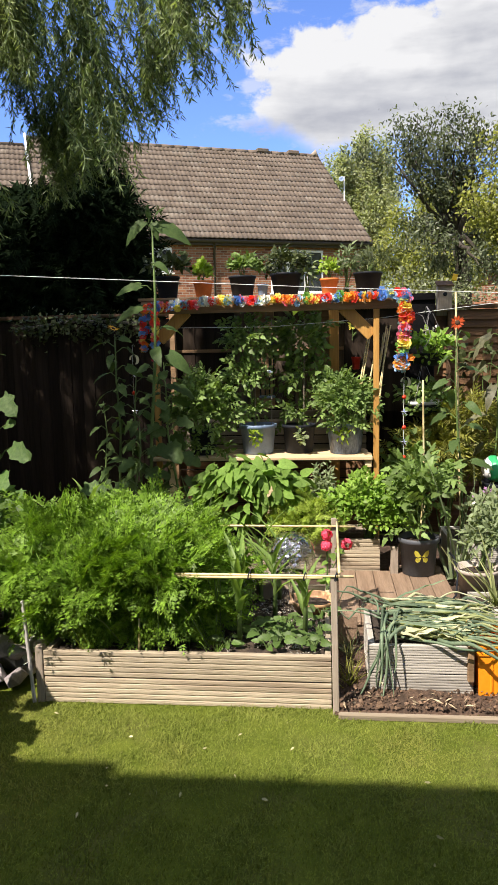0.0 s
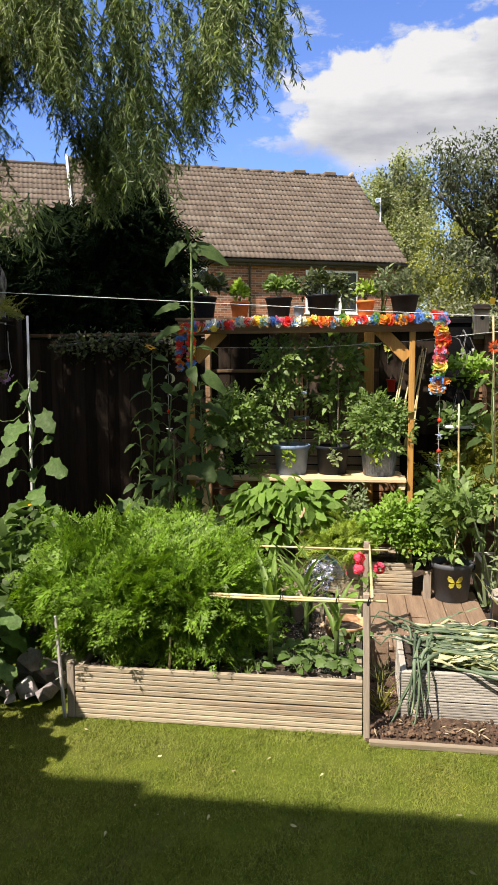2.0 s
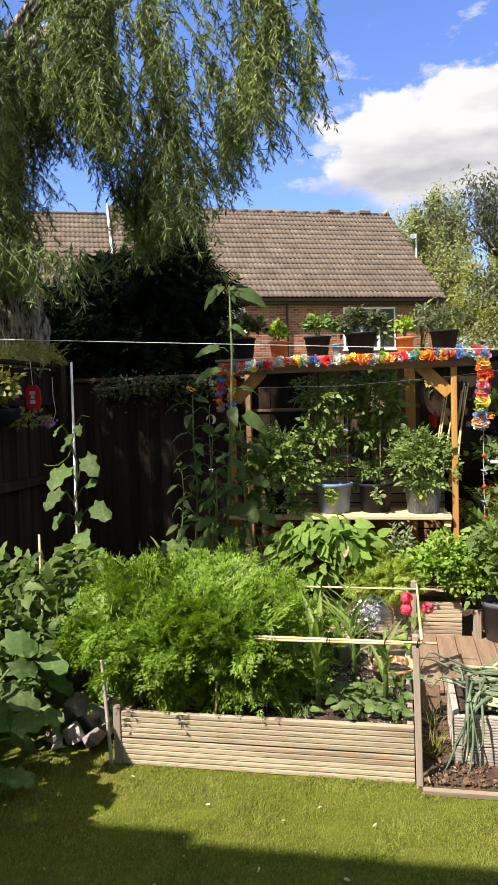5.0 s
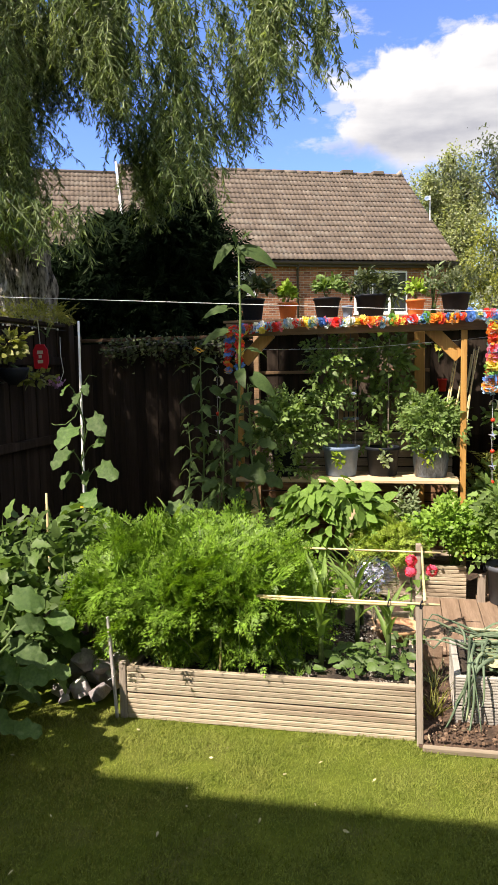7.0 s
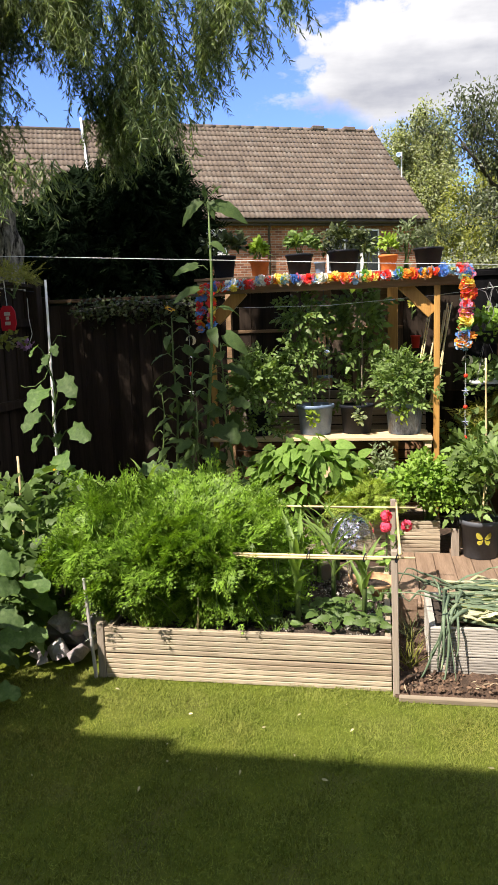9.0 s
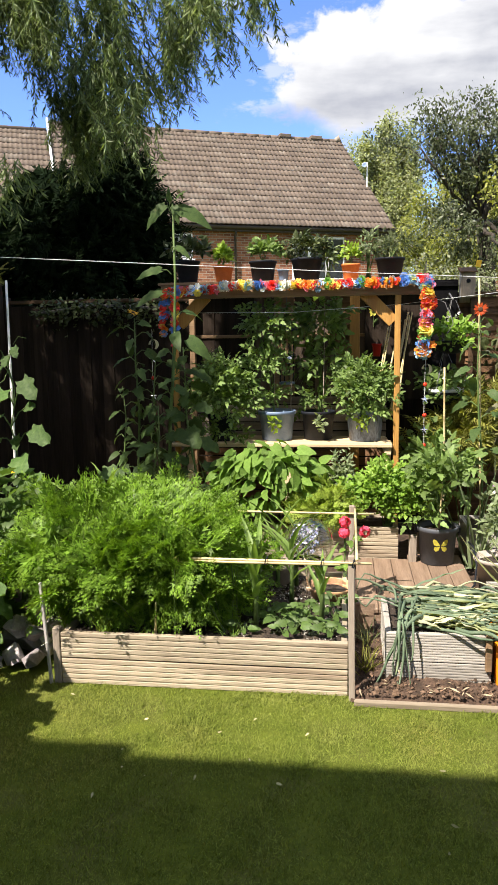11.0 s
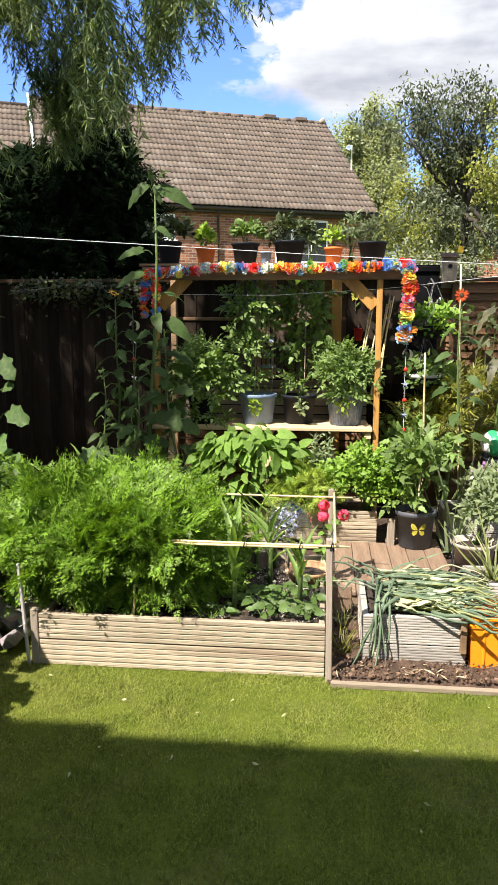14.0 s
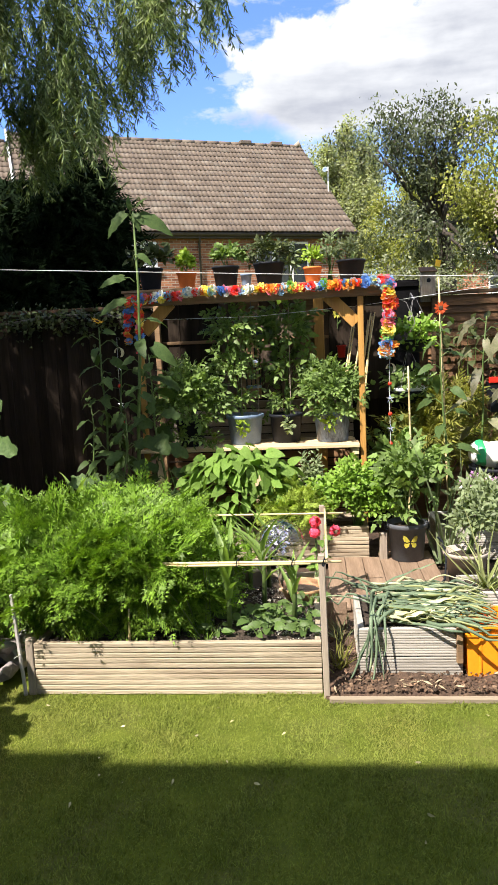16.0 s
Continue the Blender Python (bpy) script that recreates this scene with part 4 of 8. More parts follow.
def build_willow():
    rng = random.Random(21)
    w = thing("willow_tree", "weeping willow with grey trunk and hanging leafy strands", "tree", pose(-3.95, 7.25, 0))
    bm = bmesh.new()
    o = Vector((-3.95, 7.25, 0))
    way = [(0, 0, 0), (-0.04, 0.0, 0.8), (0.03, 0.02, 1.7), (0.0, 0.0, 2.6), (-0.10, -0.05, 3.5), (-0.05, -0.2, 4.4), (-0.08, -0.3, 5.1)]
    girth = [0.36, 0.29, 0.26, 0.25, 0.23, 0.17, 0.12]
    zs = [5.1 * i / 90 for i in range(91)]
    kz = [q[2] for q in way]
    tube([(float(np.interp(z, kz, [q[0] for q in way])), float(np.interp(z, kz, [q[1] for q in way])), z) for z in zs], [float(np.interp(z, kz, girth)) for z in zs], 64, bm)
    # deep upright furrows
    for v in bm.verts:
        c = Vector((float(np.interp(v.co.z, kz, [q[0] for q in way])), float(np.interp(v.co.z, kz, [q[1] for q in way])), v.co.z))
        d = v.co - c
        a = math.atan2(d.y, d.x)
        v.co += d * (0.34 * noise.noise(Vector((math.cos(a) * 6, math.sin(a) * 6, v.co.z * 1.6))) + 0.24 * noise.noise(Vector((math.cos(a) * 15, math.sin(a) * 15, v.co.z * 5))))
    for tip in ((3.5, -2.7, 4.4), (2.9, -1.2, 5.6), (2.0, -2.6, 5.4), (0.8, -2.9, 5.2), (3.6, -0.2, 5.2), (-1.4, -2.0, 5.3), (1.4, 1.4, 5.9), (0.2, -1.2, 5.2), (3.4, -2.2, 5.4), (-0.9, -3.2, 5.6), (0.6, -3.6, 5.5)):
        limbs(bm, (-0.08, -0.3, 5.0), (tip[0], tip[1], tip[2] + 1.3), 0.07, 0.015, rng, 0, None, 0.08, 7, 3, 0.35)
    part("trunk", bm, M_BARK, w, "furrowed grey bark", True)
    # bunches of strands hang from the arching limbs and sway one way, their ends at uneven heights
    pts, ways, sizes = [], [], []
    sb = bmesh.new()
    n = 0
    r = np.random.default_rng(5)
    def strand(x, y, top, end, sway, gap=0.0082, fine=1.0):
        nonlocal n
        n += 1
        lx, ly = sway[0] + r.normal(0, 0.10), sway[1] + r.normal(0, 0.10)
        line = []
        steps = 6
        for i in range(steps + 1):
            t = i / steps
            line.append(Vector((x + lx * t * (0.6 + 0.4 * t) + 0.05 * math.sin(4.4 * t + n), y + ly * t + 0.02 * math.cos(4 * t + n), top + (end - top) * t ** 1.15)) - o)
        tube(line, [0.0045 - 0.0035 * i / steps for i in range(steps + 1)], 3, sb, False)
        k = int((top - end) / gap)
        for j in range(k):
            t = (j + r.uniform(0, 1)) / k
            f = t * steps
            i = min(steps - 1, int(f))
            p = line[i].lerp(line[i + 1], f - i)
            a = r.uniform(0, 2 * math.pi)
            h = 0.42 + abs(r.normal(0, 0.32))
            pts.append(p)
            ways.append((h * math.cos(a) + sway[0] * 0.8, h * math.sin(a), -0.70 + r.normal(0, 0.38)))
            sizes.append(r.uniform(0.045, 0.088) * (1.0 - 0.2 * t) * fine)
    def bunch(x, y, low, tall, count, wide, gap=0.0082, fine=1.0):
        """A tassel: strands that part from one twig and hang together."""
        sway = (0.04 + r.normal(0, 0.09), r.normal(-0.03, 0.07))
        for i in range(count):
            e = low + abs(r.normal(0, 0.20))
            strand(x + r.normal(0, wide), y + r.normal(0, wide), e + tall * r.uniform(0.6, 1.1), e, sway, gap, fine)
    # the curtain seen against the sky: lower to the left, thinning to the right
    spots = [(-4.3 + 4.05 * r.uniform(0, 1) ** 1.12, r.uniform(5.0, 6.9)) for i in range(32)]
    for i in range(32 * 4):
        x, y = spots[i // 4]
        x, y = x + r.normal(0, 0.075), y + r.normal(0, 0.09)
        xs = x * 6.0 / y
        low = np.interp(xs, [-4.2, -3.6, -3.3, -3.15, -2.8, -2.5, -2.32, -2.0, -1.8, -1.5, -1.2, -0.8, -0.3], [2.65, 2.75, 3.1, 3.85, 4.05, 3.95, 3.05, 2.75, 2.85, 3.05, 3.3, 3.65, 3.95])
        low += 0.5 * max(0.0, noise.noise(Vector((xs * 2.3, y * 0.6, 3)))) + abs(r.normal(0, 0.10)) + (0.0 if r.uniform() < 0.45 else r.uniform(0.2, 1.5))
        low = 1.65 + (low - 1.65) * y / 6.0
        bunch(x, y, low, 0.62, 9, 0.048)
    # higher tiers, which close the crown; the outer ones, out of view, are added to shade the corner below
    for i in range(15):
        x = r.uniform(-4.7, -1.2)
        bunch(x, r.uniform(4.8, 7.2), r.uniform(4.2, 4.9) + 0.2 * (x + 2.8), 0.75, 5, 0.07)
    for i in range(205):
        x, y = r.uniform(-6.2, -3.3), r.uniform(3.3, 6.6)
        # a gap is left here to let sun through to the sprays
        if not (x > -3.9 and y < 3.85):
            bunch(x, y, r.uniform(4.0, 5.2), 0.7, 4, 0.18, 0.016, 1.3)
    # unseen boughs added towards the house, placed to keep the corner by the stand in shade
    for i in range(80):
        x = r.uniform(-3.65, -2.35)
        bunch(x, 5.34 + 1.19 * (x + 1.50) + r.normal(0, 0.09), r.uniform(4.5, 4.9), 0.45, 4, 0.08, 0.016, 1.3)
    for i in range(40):
        x = r.uniform(-3.55, -3.0)
        bunch(x, 5.12 + 1.19 * (x + 1.17) + r.normal(0, 0.05), r.uniform(4.5, 4.9), 0.45, 4, 0.06, 0.016, 1.3)
    for i in range(58):
        x, y = r.uniform(-4.7, -3.1), r.uniform(3.4, 4.9)
        if not (x > -3.9 and y < 3.85):
            bunch(x, y, r.uniform(4.4, 5.0), 0.6, 4, 0.13, 0.016, 1.3)
    # an unseen far bough, added to dapple the fence beyond the stand
    for i in range(66):
        bunch(r.uniform(-0.75, 0.45), r.uniform(3.8, 4.8), r.uniform(4.8, 5.2), 0.45, 4, 0.08, 0.016, 1.3)
    # long tongues that hang before the fir
    for i in range(18):
        x, y = r.uniform(-2.55, -1.95), r.uniform(6.2, 6.6)
        bunch(x, y, 2.80 + 1.3 * abs(x + 2.25) + abs(r.normal(0, 0.15)), 0.62, 7, 0.045)
    # the dense column by the trunk
    for i in range(30):
        bunch(r.uniform(-4.30, -3.45), r.uniform(5.7, 6.6), r.uniform(3.0, 4.4), 0.65, 8, 0.06)
    # sprays that arch out into the sun before the fir
    for i in range(30):
        k = r.uniform(0, 1)
        x, y = -2.80 + 0.66 * k + r.normal(0, 0.03), r.uniform(4.65, 4.95)
        top = 2.84 - 0.16 * k + r.normal(0, 0.05)
        strand(x, y, top + 0.06, top - r.uniform(0.16, 0.40), (0.12 + 0.06 * r.normal(), -0.05), 0.012, 1.15)
    # the dark mass over the gap of sky, and its edge towards the trunk
    for i in range(30):
        x = r.uniform(-3.45, -2.35)
        bunch(x, r.uniform(5.7, 6.3), float(np.interp(x, [-3.4, -3.1, -2.9, -2.4], [3.3, 3.62, 3.75, 3.62])) + abs(r.normal(0, 0.22)), 0.62, 8, 0.05)
    for i in range(14):
        bunch(r.uniform(-3.60, -3.12), r.uniform(5.8, 6.2), r.uniform(2.95, 3.6), 0.6, 8, 0.05)
    # strands close over the dark fir
    for i in range(26):
        x, y = r.uniform(-4.4, -3.45), r.uniform(6.2, 6.9)
        bunch(x, y, float(np.interp(x, [-4.3, -3.6, -2.95], [2.62, 2.75, 3.0])) + abs(r.normal(0, 0.16)), 0.5, 7, 0.06)
    tagged(part("twig", sb, M_STEM, w), kind="stuff")
    leaves("crown", LEAF_WILLOW, aim(pts, ways, np.array(sizes), 0.9, r), M_WILLOW, w, "narrow drooping green leaves")


build_willow()


def leafy_tree(name, label, at, height, crown_z, crown, n, size, template, material, seed, trunk=0.1, lean=(0, 0), clumps=26, forks=3, out=0.5, lump=0.3, bark=None):
    """A trunk that forks into limbs, with clumps of leaves round the twig ends and gaps between."""
    rng = random.Random(seed)
    r = np.random.default_rng(seed)
    t = thing(name, label, "tree", pose(at[0], at[1], 0))
    bm = bmesh.new()
    fork = Vector((lean[0] * 0.5, lean[1] * 0.5, crown_z * 0.8))
    tube([(0, 0, 0), (lean[0] * 0.2, lean[1] * 0.2, crown_z * 0.4), tuple(fork)], [trunk * 1.25, trunk, trunk * 0.8], 10, bm)
    centre = Vector((lean[0], lean[1], (height + crown_z) / 2))
    cl = []
    for i in range(clumps):
        u = r.normal(0, 1, 3)
        u /= np.linalg.norm(u)
        q = centre + Vector((u[0] * crown[0], u[1] * crown[1], u[2] * (height - crown_z) / 2)) * float(r.uniform(0.35, 1.0))
        cl.append(q)
        if i % 2 == 0:
            limbs(bm, fork + Vector((0, 0, rng.uniform(-0.1, 0.5) * (height - crown_z) * 0.4)), q, trunk * 0.42, trunk * 0.08, rng, 0, None, 0.14, 6, forks, 0.5)
    part("trunk", bm, bark or M_BARK, t, "", True)
    per = n // clumps
    sz = np.array([crown[0], crown[1], (height - crown_z) / 2]) * lump
    ms = [bushy(c, sz * r.uniform(0.7, 1.3), per, size, out, 0.0, 0.2, None, 0.7, r, 0.4) for c in cl]
    leaves("crown", template, np.concatenate(ms), material, t)
    return t


# the fir behind the dark fence, its deep shade put into the leaf colour
def build_conifer():
    r = np.random.default_rng(8)
    t = thing("fir_tree", "dense dark evergreen behind the fence, deep shade in its colour", "tree", pose(-3.1, 8.5, 0))
    part("trunk", tube([(0, 0, 0), (0.02, 0, 1.5), (0, 0, 3.2)], [0.12, 0.10, 0.03], 8), M_BARK, t)
    ms = []
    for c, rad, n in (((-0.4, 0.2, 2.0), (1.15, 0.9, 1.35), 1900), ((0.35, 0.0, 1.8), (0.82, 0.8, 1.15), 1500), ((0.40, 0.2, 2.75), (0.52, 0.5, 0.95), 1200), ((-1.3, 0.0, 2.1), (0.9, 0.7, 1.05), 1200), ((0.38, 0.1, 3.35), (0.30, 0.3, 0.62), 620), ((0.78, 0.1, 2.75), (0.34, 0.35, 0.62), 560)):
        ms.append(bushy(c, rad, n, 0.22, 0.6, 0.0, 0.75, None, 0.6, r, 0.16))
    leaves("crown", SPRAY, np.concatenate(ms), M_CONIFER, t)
    # ragged drooping tips that break the outline
    k = 260
    a, z = r.uniform(0, 2 * np.pi, k), r.uniform(0.9, 3.5, k)
    rad = np.interp(z, [0.9, 2.2, 3.0, 3.6], [1.15, 1.05, 0.62, 0.30]) * r.uniform(0.85, 1.12, k)
    pt = np.c_[0.15 + rad * np.cos(a), 0.8 * rad * np.sin(a), z]
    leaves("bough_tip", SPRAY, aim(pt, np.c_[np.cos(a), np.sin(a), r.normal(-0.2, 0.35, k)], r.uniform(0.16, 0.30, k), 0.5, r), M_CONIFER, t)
    # the dense inside, in the same shade-darkened colour
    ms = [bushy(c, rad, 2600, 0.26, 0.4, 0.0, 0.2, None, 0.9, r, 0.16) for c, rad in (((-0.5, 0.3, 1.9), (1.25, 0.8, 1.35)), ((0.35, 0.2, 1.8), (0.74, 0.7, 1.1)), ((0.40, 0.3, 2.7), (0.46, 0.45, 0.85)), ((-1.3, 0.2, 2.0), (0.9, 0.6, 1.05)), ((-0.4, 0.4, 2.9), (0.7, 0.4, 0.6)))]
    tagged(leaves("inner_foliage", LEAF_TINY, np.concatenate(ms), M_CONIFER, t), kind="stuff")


build_conifer()
leafy_tree("birch_tree", "tall pale green birch beyond the house", (1.55, 36), 11.2, 2.4, (1.8, 1.6), 90000, 0.13, LEAF_TINY, M_BIRCH, 38, 0.16, (0.1, 0), 90, lump=0.26)
leafy_tree("small_tree", "yellow-green tree between the houses", (3.1, 22), 6.0, 1.8, (1.5, 1.3), 44000, 0.085, LEAF_TINY, M_YELLOWGREEN, 32, 0.11, (0, 0), 50, lump=0.26)
leafy_tree("shrub_tree", "loose green shrub tree over the fence", (1.75, 14), 4.2, 1.4, (0.95, 0.8), 16000, 0.055, LEAF_TINY, M_YELLOWGREEN, 33, 0.08, (0, 0), 44, lump=0.28)
leafy_tree("hedge_tree", "grey-green leafy screen behind the fence", (1.1, 9.2), 2.55, 1.2, (1.2, 0.5), 5000, 0.05, LEAF_TINY, M_SCREEN, 36, 0.06, (0, 0), 44, lump=0.28)


def open_tree(name, label, at, trunk, girth, boughs, template, material, seed, size, per, clump, droop, forks=3):
    """A tree whose limbs show: boughs run from the fork to the given places and branch twice, leaves hang in clumps along the twigs."""
    rng, r = random.Random(seed), np.random.default_rng(seed)
    t = thing(name, label, "tree", pose(at[0], at[1], 0))
    o = Vector((at[0], at[1], 0))
    bm = bmesh.new()
    way = [Vector(p) - o for p in trunk]
    tube(way, girth, 12, bm)
    ends = []
    for k, b in enumerate(boughs):
        start = way[-1] if k % 3 else way[-2].lerp(way[-1], 0.6)
        q = start.lerp(Vector(b) - o, 0.82) + Vector((0, rng.uniform(-0.55, 0.55), 0))
        limbs(bm, start, q, girth[-1] * 0.55, girth[-1] * 0.14, rng, 2, ends, 0.16, 7, forks, 0.75)
    part("trunk", bm, M_DARKBARK, t, "dark rough bark", True)
    e = np.array([tuple(q) for q in ends])
    p = np.repeat(e, per, axis=0) + r.normal(0, clump, (len(e) * per, 3))
    d = r.normal(0, 0.6, p.shape) + np.array([0, 0, -droop])
    leaves("crown", template, aim(p, d, size * r.uniform(0.6, 1.25, len(p)), 0.9, r), material, t)
    return t


open_tree("apple_tree", "old dark-leaved tree with crooked limbs and open crown", (1.92, 10.4), [(1.92, 10.4, 0), (1.90, 10.4, 1.4), (1.86, 10.4, 2.5), (1.80, 10.4, 2.85), (1.74, 10.4, 3.1)], [0.15, 0.12, 0.10, 0.085, 0.07],
          [(0.86, 10.3, 4.36), (0.72, 10.4, 4.12), (1.02, 10.3, 4.35), (1.42, 10.4, 4.40), (1.56, 10.5, 4.30), (1.86, 10.4, 4.42), (2.06, 10.4, 4.48), (1.36, 10.4, 3.70), (1.70, 10.3, 3.95), (1.98, 10.5, 4.02), (2.26, 10.4, 4.20), (2.45, 10.4, 3.75), (1.30, 10.4, 3.25), (2.15, 10.4, 3.05), (1.56, 10.3, 3.25), (1.25, 10.2, 2.85), (1.50, 10.0, 2.60), (2.30, 10.2, 2.65), (1.95, 9.9, 2.50)],
          LEAF_LANCE, M_APPLE, 34, 0.054, 19, 0.085, 0.55)
open_tree("laburnum_tree", "yellow-green leafy tree beside the dark one", (2.35, 9.0), [(2.35, 9.0, 0), (2.32, 9.0, 1.2), (2.25, 9.0, 2.2), (2.22, 9.0, 2.5)], [0.09, 0.08, 0.07, 0.05],
          [(1.80, 8.9, 3.30), (1.86, 9.0, 3.05), (1.98, 9.1, 3.75), (1.92, 9.0, 2.85), (2.12, 9.0, 3.40), (2.40, 9.0, 3.9), (2.60, 9.0, 3.4), (2.2, 9.0, 4.2)],
          LEAF_BROAD, M_YELLOWGREEN, 35, 0.042, 13, 0.075, 0.3)


def build_ivy():
    r = np.random.default_rng(15)
    t = thing("ivy", "dark ivy trailing over the fence top", "climber", pose(-2.2, 6.2, 0))
    p = np.c_[r.uniform(-0.45, 0.75, 1000), r.normal(0, 0.08, 1000), 1.90 + r.normal(0, 0.05, 1000) - np.abs(r.normal(0, 0.06, 1000))]
    d = np.c_[r.normal(0, 0.6, 1000), -0.6 + r.normal(0, 0.4, 1000), r.normal(-0.1, 0.5, 1000)]
    leaves("foliage", LEAF_HEART, aim(p, d, r.uniform(0.022, 0.045, 1000), 0.8, r), M_IVY, t)
    part("stem", tube([(-0.4, 0.0, 1.84), (0.1, 0.02, 1.9), (0.7, 0.0, 1.86)], 0.012, 6), M_BARK, t)


build_ivy()


# ---- plant helpers ----
def wide_leaf(width, n=8, cup=0.10, droop=0.30, ripple=0.03, seed=0.0, notch=0.0):
    """A large leaf along +y with five points across, rippled and bowed. notch: how far the base lobes reach back."""
    cols = (-1.0, -0.55, 0.0, 0.55, 1.0)
    v, f = [], []
    for i in range(n + 1):
        t = i / n
        w = width(t)
        for c in cols:
            back = notch * (1 - t) ** 3 * abs(c) ** 1.5
            z = -droop * t * t + cup * w * c * c + ripple * noise.noise(Vector((c * 2.2 + seed, t * 4.5, seed)))
            if abs(c) == 1.0:
                z -= 0.35 * w * cup + ripple * 0.8 * math.sin(t * 21 + seed)
            v.append((c * w, t - back, z))
    for i in range(n):
        for j in range(4):
            a = i * 5 + j
            f.append((a, a + 1, a + 6, a + 5))
    return v, f


def squash_w(t):
    return 0.60 * (0.06 + t) ** 0.42 * max(0.0, 1 - t) ** 0.5 * (1.0 + 0.20 * math.cos(t * math.pi * 4.4 + 0.4)) + 0.004


def heart_w(t):
    return 0.60 * (0.04 + t) ** 0.42 * max(0.0, 1 - t) ** 0.85 * 1.12 + 0.003


def strap_w(t):
    return 0.072 * (0.5 + 0.5 * min(1, t * 5)) * (1 - t ** 2.2) + 0.002


def leaf_mesh(name, shape, material):
    me = bpy.data.meshes.new(name)
    me.from_pydata(shape[0], [], shape[1])
    me.materials.append(material)
    me.shade_smooth()
    return me


def green(name, a, b, **kw):
    """Leaf surface whose tone changes from leaf object to leaf object."""
    return foliage_mat(name, a, b, island=False, **kw)


M_SQUASH = green("squash_leaf", (0.048, 0.102, 0.027), (0.108, 0.19, 0.050), vary=0.3, scale=9, c=(0.145, 0.225, 0.082), bump=0.5)
M_BEAN = green("bean_leaf", (0.115, 0.225, 0.040), (0.205, 0.335, 0.063), vary=0.28, scale=9, bump=0.6)
M_SUNLEAF = green("sunflower_leaf", (0.046, 0.085, 0.030), (0.092, 0.145, 0.048), vary=0.25, scale=9, spec=0.12)
M_CORN = green("corn_leaf", (0.125, 0.215, 0.048), (0.215, 0.32, 0.078), vary=0.15, scale=9)
M_POTATO = green("potato_leaf", (0.062, 0.120, 0.029), (0.125, 0.205, 0.052), vary=0.25, scale=9)
M_CARROT = foliage_mat("carrot_frond", (0.084, 0.180, 0.015), (0.196, 0.330, 0.037), vary=0.46, through_light=0.34, scale=16.0)
M_TOMATO = foliage_mat("tomato_leaf", (0.10, 0.17, 0.044), (0.205, 0.305, 0.09), vary=0.38)
M_MINT = foliage_mat("mint_leaf", (0.138, 0.265, 0.035), (0.255, 0.395, 0.066), vary=0.32)
M_DILL = foliage_mat("dill_frond", (0.28, 0.38, 0.06), (0.40, 0.50, 0.11), vary=0.2)
M_LIME = foliage_mat("lime_leaf", (0.20, 0.32, 0.03), (0.32, 0.44, 0.06), vary=0.2)
M_GREYGREEN = foliage_mat("grey_green_herb", (0.15, 0.20, 0.10), (0.26, 0.32, 0.17), vary=0.25)
M_PALELEEK = foliage_mat("pale_leek_leaf", (0.26, 0.31, 0.12), (0.42, 0.46, 0.22), vary=0.3)
M_OLIVE = foliage_mat("olive_spray", (0.15, 0.165, 0.03), (0.27, 0.27, 0.06), vary=0.3)
M_ONION = surface("onion_leaf_green", (0.078, 0.128, 0.080), (0.170, 0.232, 0.140), 14, 0.6, 0.05, vary=0.35, through_light=0.2, c=(0.27, 0.33, 0.19))
M_ONIONDRY = surface("onion_leaf_pale", (0.36, 0.38, 0.21), (0.56, 0.55, 0.37), 14, 0.5, 0.05, vary=0.25, through_light=0.2)


def plain(name, rgb, rough=0.6, light=0.0, vary=0.12):
    return surface(name, tuple(q * 0.85 for q in rgb), rgb, 20, rough, 0.05, vary=vary, through_light=light)


M_PETAL_YELLOW = plain("yellow_petal", (0.85, 0.48, 0.02), 0.6, 0.3)
M_PETAL_RUST = plain("rust_petal", (0.55, 0.08, 0.015), 0.6, 0.3)
M_PETAL_RED = plain("red_petal", (0.92, 0.11, 0.20), 0.6, 0.3)
M_PETAL_WHITE = plain("white_petal", (0.80, 0.78, 0.74), 0.6, 0.3)
M_PETAL_MAUVE = plain("mauve_petal", (0.42, 0.22, 0.45), 0.6, 0.3)
M_EYE = plain("seed_head", (0.06, 0.03, 0.015), 0.9)

LEAF_SQUASH = [leaf_mesh("leaf", wide_leaf(squash_w, 10, 0.30, 0.30, 0.06, s, 0.14), M_SQUASH) for s in (1.0, 5.0, 9.0)]
LEAF_BEAN = [leaf_mesh("leaf", wide_leaf(heart_w, 7, 0.15, 0.35, 0.03, s, 0.10), M_BEAN) for s in (2.0, 6.0)]
LEAF_SUN = [leaf_mesh("leaf", wide_leaf(lambda t: heart_w(t) * 0.78, 8, 0.15, 0.45, 0.04, s, 0.08), M_SUNLEAF) for s in (3.0, 7.0)]
LEAF_CORN = [leaf_mesh("leaf", wide_leaf(strap_w, 9, 0.8, d, 0.012, s), M_CORN) for s, d in ((1.0, 0.34), (4.0, 0.66))]
LEAF_CORN_LIMP = [leaf_mesh("leaf", wide_leaf(lambda t: strap_w(t) * 0.55, 10, 0.8, d, 0.012, s), M_CORN) for s, d in ((2.0, 0.85), (6.0, 1.1))]
LEAF_POTATO = [leaf_mesh("leaf", wide_leaf(lambda t: heart_w(t) * 1.0, 6, 0.2, 0.3, 0.06, s, 0.05), M_POTATO) for s in (1.5, 8.0)]


